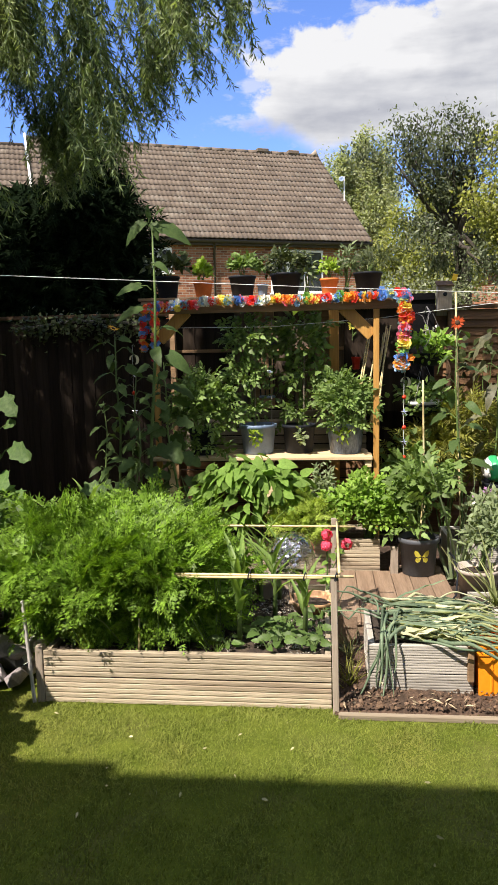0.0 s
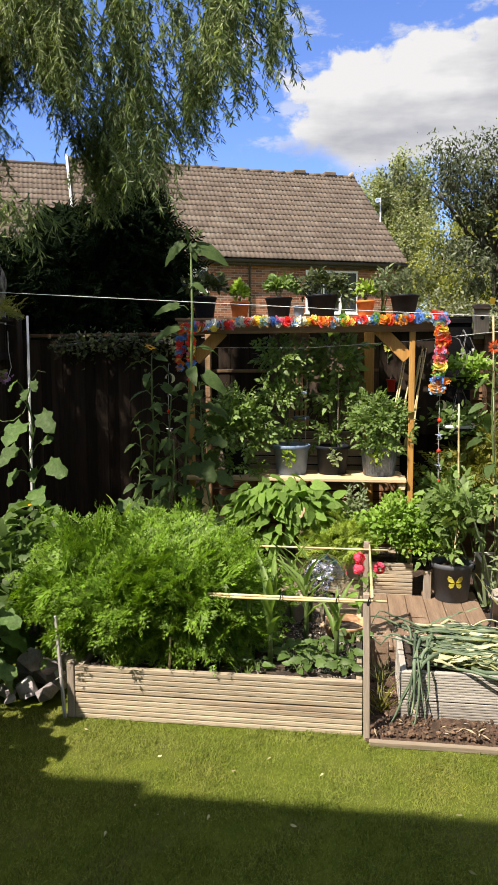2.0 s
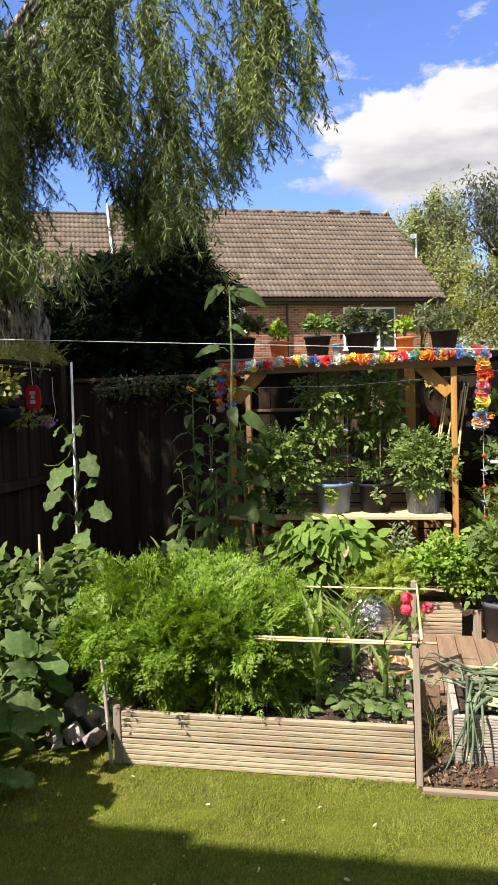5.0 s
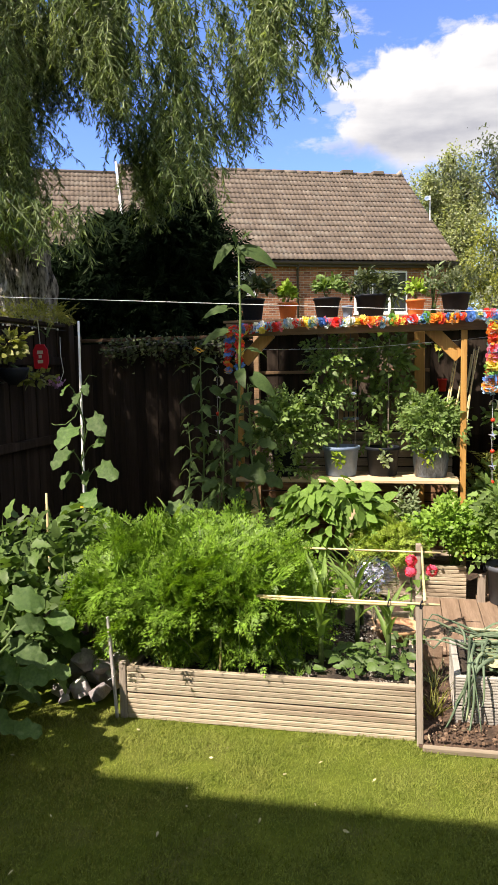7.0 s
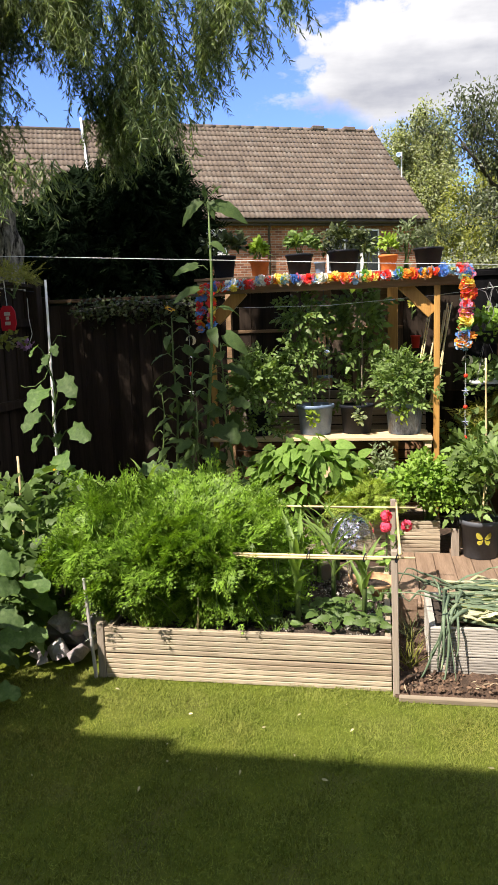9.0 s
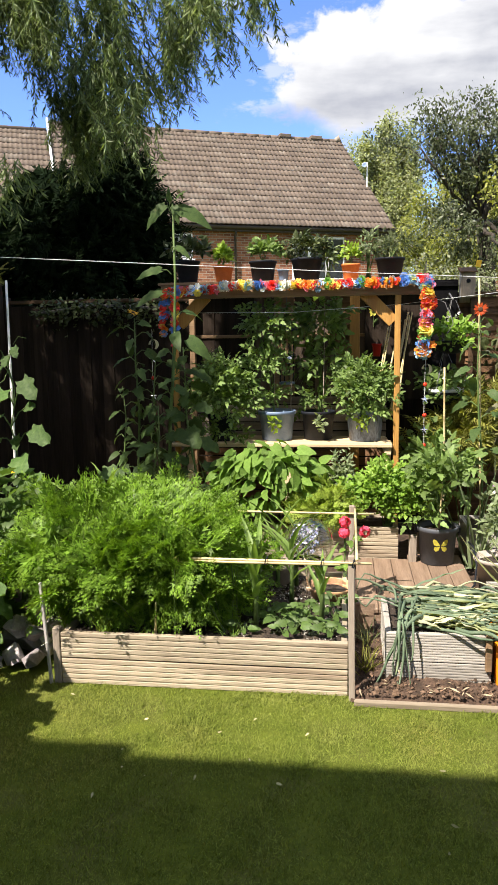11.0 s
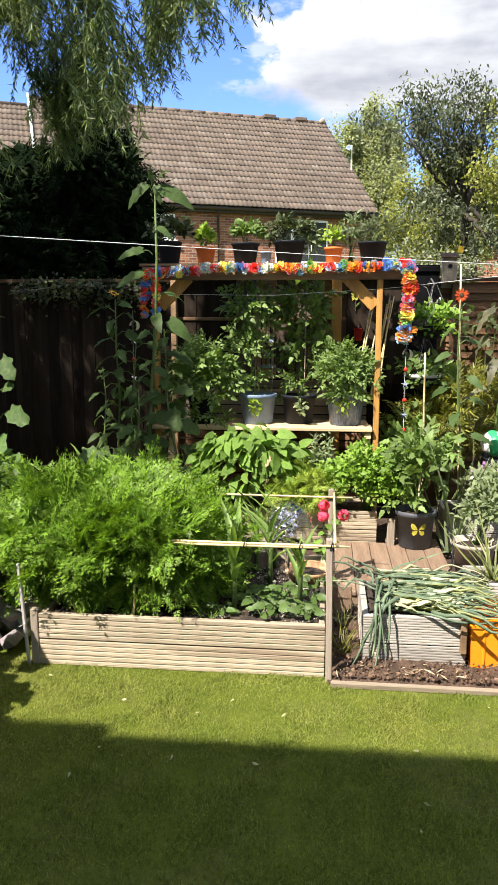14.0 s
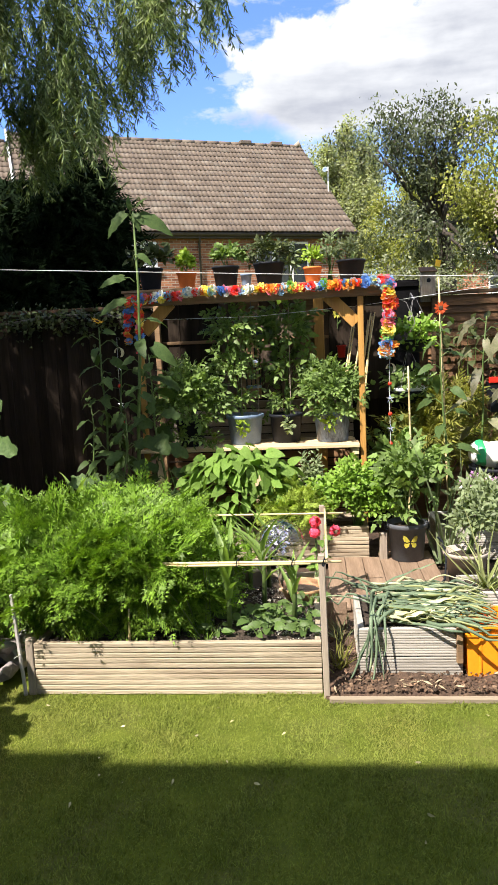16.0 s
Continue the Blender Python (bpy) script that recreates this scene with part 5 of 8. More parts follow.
def one_leaf(parent, meshes, at, way, size, rng, roll=0.35, name="leaf"):
    """Hang one leaf under a plant: at its stalk's end, pointing along way, face up."""
    d = Vector(way).normalized()
    up = Vector((-0.3 + rng.gauss(0, roll), -0.7 + rng.gauss(0, roll), 0.8))
    x = d.cross(up).normalized()
    z = x.cross(d)
    m = Matrix((x, d, z)).transposed().to_4x4()
    m.translation = at
    return share(name, rng.choice(meshes), m @ Matrix.Scale(size, 4), parent)


def bloom(parent, at, facing, r, petals, eye_mat, n=14, name="flower"):
    """A daisy-like head: a ring of petals round a domed eye."""
    q = Vector(facing).to_track_quat("Z", "Y").to_matrix().to_4x4()
    q.translation = at
    bm = bmesh.new()
    rng = random.Random(int(r * 1e5) + n)
    for i in range(n * 3 // 2):
        a = 2 * math.pi * i / (n * 1.5) + rng.uniform(-0.12, 0.12)
        c, s = math.cos(a), math.sin(a)
        w, ln, lift = 1.9 * r / n, r * rng.uniform(0.8, 1.15), rng.uniform(-0.12, 0.25)
        pts = [(0.25 * r, -w * 0.4, 0), (0.25 * r, w * 0.4, 0), (0.65 * ln, w * 0.8, 0.5 * lift * r), (ln, rng.uniform(-0.3, 0.3) * w, lift * r), (0.65 * ln, -w * 0.8, 0.5 * lift * r)]
        bm.faces.new([bm.verts.new((x * c - y * s, x * s + y * c, z + 0.012 * r * (i % 3))) for x, y, z in pts])
    bmesh.ops.transform(bm, matrix=q, verts=bm.verts)
    f = part(name, bm, petals, parent)
    bm = turned([(0.33 * r, -0.03 * r), (0.32 * r, 0.06 * r), (0.2 * r, 0.11 * r), (0.03 * r, 0.13 * r)], 14)
    bmesh.ops.transform(bm, matrix=q, verts=bm.verts)
    part("seed_head", bm, eye_mat, f, smooth=True)


def cane(label, a, b, r=0.007, group="", tint=None):
    c = thing("bamboo_cane", label, "cane", group=group)
    a, b = Vector(a), Vector(b)
    n = max(3, int((b - a).length / 0.16))
    pts, rad = [], []
    for i in range(n + 1):
        for dt, k in ((-0.02, 1.0), (0.0, 1.22), (0.02, 1.0)) if 0 < i < n else ((0.0, 1.0),):
            pts.append(a.lerp(b, i / n + dt / n))
            rad.append(r * k * (1.05 - 0.2 * i / n))
    part("shaft", tube(pts, rad, 8), tint or M_CANE, c, smooth=True)
    return c


def pot(name, label, at, r_top, r_bot, h, material, category="pot", rim=0.012, soil=True, group=""):
    """A tapered plant pot with a rolled rim, hollow, with soil in it."""
    p = thing(name, label, category, pose(*at), group)
    prof = [(r_bot * 0.92, 0.0), (r_bot, 0.006), (r_top * 0.97, h - rim * 2.2), (r_top * 0.975 + rim * 0.8, h - rim * 2.1), (r_top + rim * 0.7, h - rim * 0.3), (r_top + rim * 0.3, h),
            (r_top - 0.004, h - 0.004), (r_top * 0.93, h - 0.045), (0.01, h - 0.047)]
    part("shell", turned(prof, 30), material, p, smooth=True)
    if soil:
        part("soil", turned([(r_top * 0.92, h - 0.042), (r_top * 0.7, h - 0.028), (0.3 * r_top, h - 0.022), (0.01, h - 0.024)], 18), M_SOIL, p)
    return p


def shrub(name, label, at, parts, template, material, stems=6, category="plant", seed=1, stem_r=0.006, spread=0.5, flat=-0.35):
    """A leafy plant: stems from its foot and clumps of leaves. parts: (offset, radii, count, leaf size)."""
    rng, r = random.Random(seed), np.random.default_rng(seed)
    s = thing(name, label, category, pose(*at))
    for i in range(stems):
        c, rad = rng.choice(parts)[:2]
        top = Vector(c) + Vector((rng.uniform(-1, 1) * rad[0], rng.uniform(-1, 1) * rad[1], rng.uniform(-0.2, 0.7) * rad[2])) * spread
        part("stem", tube([(rng.uniform(-0.02, 0.02), rng.uniform(-0.02, 0.02), 0), (top.x * 0.35, top.y * 0.35, top.z * 0.5), tuple(top)], [stem_r, stem_r * 0.8, stem_r * 0.4], 5), M_STEM, s)
    ms = [bushy(c, rad, n, size, 0.7, 0.15, 0.35, flat, 0.5, r, 0.3) for c, rad, n, size in parts]
    leaves("foliage", template, np.concatenate(ms), material, s)
    return s


# ---- front bed ----
def build_carrots():
    r = np.random.default_rng(41)
    c = thing("carrot_plants", "dense bright green feathery carrot tops filling the bed", "carrots", pose(-1.0, 3.7, 0.225))
    o = np.array([-1.0, 3.7, 0.225])
    ms = []
    for ctr, rad, n, size in (((-1.12, 3.74, 0.47), (0.42, 0.42, 0.27), 480, 0.225), ((-0.79, 3.68, 0.43), (0.25, 0.40, 0.23), 350, 0.19), ((-1.36, 3.66, 0.47), (0.24, 0.34, 0.25), 260, 0.21),
                              ((-0.98, 3.46, 0.52), (0.40, 0.17, 0.19), 330, 0.18), ((-0.62, 3.52, 0.41), (0.10, 0.24, 0.16), 100, 0.15), ((-1.02, 3.86, 0.54), (0.42, 0.24, 0.17), 250, 0.20),
                              ((-1.02, 3.34, 0.57), (0.36, 0.13, 0.13), 220, 0.16)):
        ms.append(bushy(np.array(ctr) - o, rad, n, size, 0.75, 0.12, 0.45, -0.45, 0.55, r, 0.30, 0.7))
    # a few sprays that hang over the front board
    n = 6
    p = np.c_[r.uniform(-1.36, -0.42, n), r.uniform(3.20, 3.30, n), r.uniform(0.27, 0.34, n)] - o
    d = np.c_[r.normal(0, 0.5, n), r.normal(-0.5, 0.3, n), r.normal(-0.25, 0.35, n)]
    ms.append(aim(p, d, r.uniform(0.07, 0.11, n), 0.5, r))
    # fronds that droop behind the board and close the foot
    n = 130
    p = np.c_[r.uniform(-1.30, -0.55, n), r.uniform(3.31, 3.44, n), r.uniform(0.34, 0.52, n)] - o
    ms.append(aim(p, np.c_[r.normal(0, 0.45, n), r.normal(-0.25, 0.25, n), r.normal(-0.75, 0.3, n)], r.uniform(0.10, 0.17, n), 0.5, r))
    allp = np.concatenate(ms)
    tip = allp[:, 2, 3] + 0.75 * allp[:, 2, 1]
    # the mound overhangs: its foot stands back from the board
    foot = (allp[:, 2, 3] < 0.20) & (allp[:, 1, 3] < -0.30) & (r.uniform(0, 1, len(tip)) < 0.7)
    over = (allp[:, 1, 3] + 0.8 * allp[:, 1, 1] < -0.47) & (tip < 0.28) & (r.uniform(0, 1, len(tip)) < 0.88)
    allp[:, :3, :3] *= 1.12
    allp = allp[~over & (tip < 0.62 + 0.03 * r.normal(0, 1, len(tip))) & ~foot]
    for k in range(4):
        leaves("foliage", FEATHERS[k], allp[k::4], M_CARROT, c, "bright green feathery fronds")
    sb = bmesh.new()
    for i in range(150):
        x, y = r.uniform(-1.28, -0.5), r.uniform(3.27, 4.1)
        tx, ty = x + r.normal(0, 0.10), y + r.normal(-0.04, 0.10)
        a = Vector((x, y, 0.22)) - Vector(o)
        b = Vector((tx, ty, r.uniform(0.42, 0.74))) - Vector(o)
        tube([a, a.lerp(b, 0.55) + Vector((0, 0, 0.03)), b], [0.0035, 0.003, 0.0015], 4, sb, False)
    tagged(part("stalk", sb, M_STEM, c), kind="stuff")


build_carrots()


def corn(at, h, n, seed, group="sweetcorn plants in the front bed", meshes=None):
    rng = random.Random(seed)
    c = thing("corn_plant", "young sweetcorn plant with arching strap leaves", "corn", pose(*at), group)
    part("stem", tube([(0, 0, 0), (0.004, 0, h * 0.5), (0, 0.004, h * 0.8)], [0.014, 0.011, 0.005], 7), M_STEM, c, smooth=True)
    a = rng.uniform(0, 6)
    for i in range(n):
        z = h * (0.34 + 0.44 * i / n)
        a += math.pi + rng.uniform(-0.5, 0.5)
        out = Vector((math.cos(a), math.sin(a), 0))
        d = (out * rng.uniform(0.22, 0.55) + Vector((0, 0, 1))).normalized()
        x = d.cross(Vector((0, 0, 0.3)) - out).normalized()
        m = Matrix((x, d, x.cross(d))).transposed().to_4x4()
        m.translation = (0, 0, z)
        share("leaf", rng.choice(meshes or LEAF_CORN), m @ Matrix.Scale(h * rng.uniform(0.44, 0.62), 4), c)


for k, (x, y, h, n) in enumerate(((-0.42, 3.36, 0.47, 7), (-0.27, 3.66, 0.46, 7), (-0.11, 3.46, 0.38, 6), (-0.37, 3.98, 0.47, 6), (-0.27, 4.02, 0.46, 6), (-0.44, 3.70, 0.42, 6))):
    corn((x, y, 0.215), h, n, 60 + k)
for k, (x, y, h) in enumerate(((-1.50, 4.46, 0.80), (-1.70, 4.45, 0.78), (-1.30, 4.46, 0.76))):
    corn((x, y, 0.02), h, 9, 70 + k, "sweetcorn behind the front bed", LEAF_CORN_LIMP)


def rosette(at, n, size, seed, meshes, label, name="seedling", group=""):
    rng = random.Random(seed)
    p = thing(name, label, "plant", pose(*at), group)
    part("stem", tube([(0, 0, 0), (0, 0, 0.05)], [0.005, 0.004], 5), M_STEM, p)
    for i in range(n):
        a = i * 2.4 + rng.uniform(-0.3, 0.3)
        st = Vector((math.cos(a), math.sin(a), 0.5 + 0.6 * i / n)) * size * rng.uniform(0.5, 0.9)
        part("stalk", tube([(0, 0, 0.03), st * 0.6 + Vector((0, 0, 0.05)), st + Vector((0, 0, 0.03))], [0.003, 0.003, 0.002], 4, None, False), M_STEM, p)
        one_leaf(p, meshes, st + Vector((0, 0, 0.03)), (math.cos(a), math.sin(a), 0.15), size * rng.uniform(0.8, 1.2), rng, 0.4)


for k, (x, y, n, s) in enumerate(((-0.31, 3.40, 8, 0.058), (-0.23, 3.34, 7, 0.052), (-0.36, 3.55, 6, 0.05), (-0.05, 3.5, 6, 0.05), (-0.12, 3.62, 5, 0.045), (-0.28, 3.28, 5, 0.042), (-0.12, 3.34, 6, 0.048), (-0.03, 3.72, 6, 0.05), (-0.47, 3.30, 6, 0.042), (-0.20, 3.44, 8, 0.056), (-0.40, 3.44, 7, 0.05), (-0.06, 3.30, 6, 0.046), (-0.18, 3.56, 7, 0.05), (-0.26, 3.50, 6, 0.05))):
    rosette((x, y, 0.222), n, s * 1.15, 80 + k, LEAF_POTATO, "low leafy seedling in dark soil", group="seedlings in the front bed")


def grass_tuft(name, label, at, n, h, seed, material=None, spread=0.35, width=0.35):
    r = np.random.default_rng(seed)
    t = thing(name, label, "plant", pose(*at))
    blade = leaf(lambda q: 0.02 * width / 0.35 * (1 - q * 0.9), 5, cup=0.5, droop=0.35)
    d = np.c_[r.normal(0, spread, (n, 2)), np.ones(n)]
    leaves("foliage", blade, aim(r.normal(0, 0.02, (n, 3)) * (1, 1, 0), d, h * r.uniform(0.55, 1.15, n), 0.9, r), material or M_MINT, t)


grass_tuft("grass_tuft", "bright tuft of long grass by the carrots", (-1.13, 3.27, 0.215), 26, 0.17, 5, M_LIME, 0.3)
grass_tuft("grass_tuft", "straggling weeds between stake and planter", (0.105, 3.40, 0.03), 34, 0.20, 7, M_OLIVE, 0.45, 0.3)
grass_tuft("grass_tuft", "weeds along the deck edge", (0.115, 3.75, 0.03), 30, 0.17, 8, M_GREYGREEN, 0.5, 0.3)
grass_tuft("grass_tuft", "sparse grassy weeds in the soil", (-0.52, 3.28, 0.215), 22, 0.12, 6, M_MINT, 0.6)


def soil_bits():
    r = np.random.default_rng(77)
    n = 2600
    p = np.c_[r.uniform(-0.55, 0.0, n), r.uniform(3.24, 4.15, n), np.full(n, 0.232)]
    bit = (np.array([(-.5, -.4, 0), (.5, -.5, 0.1), (.4, .5, 0), (-.4, .4, .12), (0, 0, 0.4)]), [(0, 1, 4), (1, 2, 4), (2, 3, 4), (3, 0, 4)])
    ob = leaves("soil_crumbs", bit, aim(p, r.normal(0, 1, (n, 3)) * (1, 1, 0.2), r.uniform(0.003, 0.012, n), 0.5, r),
                surface("crumb", (0.02, 0.016, 0.012), (0.55, 0.52, 0.46), 40, 0.9, 0.2, island=True, vary=0.5), None, "pale grit and bark bits on dark soil", "stuff")
    tagged(ob, category="grit")
    n = 3200
    p = np.c_[r.uniform(-1.3, 0.0, n), r.uniform(3.24, 4.15, n), np.full(n, 0.228)]
    ob = leaves("soil_lumps", bit, aim(p, r.normal(0, 1, (n, 3)) * (1, 1, 0.2), r.uniform(0.010, 0.030, n), 0.6, r), M_SOIL, None, "dark crumbly lumps of bed soil", "stuff")
    tagged(ob, category="soil")
    n = 2600
    p = np.c_[r.uniform(0.06, 1.8, n), 3.15 + 0.8 * r.uniform(0, 1, n) ** 1.5, np.full(n, 0.045)]
    ob = leaves("mulch_chips", bit, aim(p, r.normal(0, 1, (n, 3)) * (1, 1, 0.3), r.uniform(0.004, 0.015, n), 0.6, r), surface("chip", (0.04, 0.024, 0.015), (0.19, 0.12, 0.075), 30, 0.9, 0.2, island=True, vary=0.5), None,
                "loose brown bark chips on the strip", "stuff")
    tagged(ob, category="mulch")
    n = 420
    p = np.c_[r.uniform(0.06, 1.8, n), 3.15 + 0.8 * r.uniform(0, 1, n) ** 1.5, np.full(n, 0.05)]
    ob = leaves("bark_pieces", bit, aim(p, r.normal(0, 1, (n, 3)) * (1, 1, 0.4), r.uniform(0.010, 0.024, n), 0.8, r), surface("bark_piece", (0.03, 0.018, 0.011), (0.20, 0.13, 0.085), 30, 0.9, 0.3, island=True, vary=0.6), None,
                "larger bark and twig pieces on the mulch", "stuff")
    tagged(ob, category="mulch")
    n = 150
    p = np.c_[r.uniform(0.06, 1.8, n), 3.15 + 0.5 * r.uniform(0, 1, n) ** 1.5, np.full(n, 0.062)]
    ob = leaves("straw_litter", LEAF_WILLOW, aim(p, r.normal(0, 1, (n, 3)) * (1, 1, 0.25), r.uniform(0.02, 0.06, n), 0.8, r), surface("straw", (0.16, 0.115, 0.07), (0.46, 0.38, 0.25), 30, 0.9, 0.1, island=True, vary=0.5), None,
                "dry straw and dead leaves on the mulch", "stuff")
    tagged(ob, category="litter")


soil_bits()


def stake(label, at, h, w=0.034, lean=(0, 0), mat=None):
    s = thing("stake", label, "stake", group="stakes round the front bed")
    bm = box(-w / 2, w / 2, -w / 2, w / 2, 0, h, 0.003)
    for v in bm.verts:
        v.co.x += lean[0] * v.co.z
        v.co.y += lean[1] * v.co.z
    bmesh.ops.transform(bm, matrix=Matrix.Translation(at), verts=bm.verts)
    part("post", bm, mat or M_STAKE, s)
    return s


stake("weathered wooden stake at the bed corner", (0.036, 3.165, 0.0), 0.675, 0.029, (-0.012, 0))
stake("weathered wooden stake at the bed's rear", (0.04, 4.25, 0.0), 0.645, 0.03)
s1 = stake("pale split stake wound with string", (-1.382, 3.19, 0.0), 0.50, 0.015, (-0.06, 0), M_PALESTAKE)
for z in (0.19,):
    part("string", tube([(-1.412 - 0.05 * z, 3.182, z), (-1.38 - 0.05 * z, 3.182, z + 0.02), (-1.378 - 0.05 * z, 3.216, z + 0.03)], 0.0014, 5), M_TWINE, s1)
stake("weathered corner post of the front bed", (-1.352, 3.215, 0.0), 0.275, 0.036)
G = "canes framing the front bed"
cane("pale bamboo cane tied along the bed front", (-1.49, 3.37, 0.584), (0.115, 3.135, 0.650), 0.0065, G)
cane("second bamboo cane beside the front one", (-0.78, 3.262, 0.600), (-0.02, 3.152, 0.636), 0.006, G)
cane("bamboo cane tied across the bed's rear", (-0.98, 4.225, 0.606), (0.165, 4.225, 0.602), 0.0065, G)
cane("bamboo side cane joining both stakes", (0.052, 3.12, 0.670), (0.058, 4.30, 0.625), 0.0065, G)
for x, y, h in ((-0.885, 3.25, 0.20),):
    cane("short bamboo cane in the soil", (x, y, 0.2), (x + 0.01, y, 0.2 + h), 0.006, G)
for x in (0.036, -0.1, -0.35):
    t = thing("tie", "dark wire tie round the canes", "tie", group="ties on the canes")
    part("loop", tube([(x - 0.004, 3.135 - 0.15 * x, 0.63 + 0.04 * x), (x, 3.13 - 0.15 * x, 0.654 + 0.04 * x), (x + 0.006, 3.15 - 0.15 * x, 0.662 + 0.04 * x), (x + 0.01, 3.16 - 0.15 * x, 0.637 + 0.04 * x), (x, 3.14 - 0.15 * x, 0.627 + 0.04 * x)], 0.003, 5), M_BLACKPOT, t)


def build_globe():
    """A clear solar globe with a glittering lamp in it on a short foot."""
    g = thing("solar_globe", "clear glass garden globe with glittering lamp inside", "garden light", pose(-0.190, 3.80, 0.212))
    arc = [(math.sin(a), -math.cos(a)) for a in (0.55 + i * 0.185 for i in range(14))]
    bm = turned([(0.128 * x, 0.340 + 0.128 * z) for x, z in arc] + [(0.003, 0.4683), (0.003, 0.4663)] + [(0.126 * x, 0.340 + 0.126 * z) for x, z in arc[::-1]], 28)
    for f in [f for f in bm.faces if len(f.verts) > 4]:
        bm.faces.remove(f)
    ends = [e for e in bm.edges if e.is_boundary]
    bmesh.ops.bridge_loops(bm, edges=ends)
    gl = part("globe", bm, glass_mat("clear_globe", (0.97, 0.98, 0.98), 0.02), g, "clear bubble of glass", True)
    gl.visible_shadow = False
    # loose foil flakes round a small lamp
    r = np.random.default_rng(19)
    u = r.normal(0, 1, (420, 3))
    u /= np.linalg.norm(u, axis=1)[:, None]
    p = np.array([-0.018, -0.01, 0.355]) + u * r.uniform(0.025, 0.086, (420, 1)) * (0.95, 1, 1)
    foil = surface("foil_flake", (0.75, 0.72, 0.8), (0.95, 0.95, 0.95), 70, 0.15, 0.0, metal=1.0, vary=0.3, island=True, c=(0.80, 0.62, 0.85), fine=3)
    tagged(leaves("foil_flakes", LEAF_TINY, aim(p, r.normal(0, 1, (420, 3)), r.uniform(0.016, 0.034, 420), 1.2, r), foil, g, "glittering foil flakes"), kind="stuff")
    bm = bmesh.new()
    bmesh.ops.create_icosphere(bm, subdivisions=2, radius=0.03)
    bmesh.ops.transform(bm, matrix=Matrix.Translation((-0.02, 0.0, 0.35)), verts=bm.verts)
    part("lamp", bm, foil, g)
    ft = part("foot", turned([(0.022, 0.0), (0.012, 0.03), (0.012, 0.14), (0.022, 0.21), (0.040, 0.256), (0.02, 0.256)], 18), glass_mat("foot_glass", (0.9, 0.92, 0.92), 0.15), g, "clear plastic foot", True)
    ft.visible_shadow = False


build_globe()
pot("planter_bowl", "pale terracotta bowl sunk in the bed", (-0.078, 3.86, 0.20), 0.120, 0.08, 0.100, surface("faded_terracotta", (0.42, 0.22, 0.13), (0.60, 0.37, 0.18), 7, 0.8, 0.2, c=(0.5, 0.38, 0.28)), "bowl", 0.010)
pot("plant_pot", "pale clay pot standing in the bed", (-0.38, 4.08, 0.20), 0.09, 0.07, 0.15, M_CLAY)


def build_geranium():
    rng = random.Random(9)
    g = thing("geranium", "red geranium with round flower heads at the bed's corner", "flower", pose(-0.012, 4.12, 0.20))
    heads = ((0.012, 0.385), (0.010, 0.322), (0.122, 0.332))
    for hx, hz in heads:
        part("stem", tube([(0.005, 0, 0.0), (0.012 + hx * 0.25, 0.01, hz * 0.55), (hx, -0.01, hz - 0.01)], 0.004, 5), M_STEM, g)
        bm = bmesh.new()
        for i in range(26):
            u = Vector((rng.gauss(0, 1), rng.gauss(0, 1), rng.gauss(0.2, 1))).normalized()
            c = Vector((hx, -0.02, hz)) + u * 0.028
            a = u.orthogonal().normalized()
            b2 = u.cross(a)
            w = 0.016
            bm.faces.new([bm.verts.new(c + a * w * math.cos(q) + b2 * w * math.sin(q) + u * 0.004 * math.cos(2 * q)) for q in (0, 1.05, 2.1, 3.14, 4.2, 5.2)])
        part("flower_head", bm, M_PETAL_RED, g, "clustered bright red petals")
    for i in range(12):
        a = rng.uniform(0, 6.28)
        one_leaf(g, LEAF_BEAN, (0.03 + 0.03 * math.cos(a), 0.03 * math.sin(a), rng.uniform(0.08, 0.30)), (math.cos(a), math.sin(a), -0.1), rng.uniform(0.04, 0.065), rng)


build_geranium()


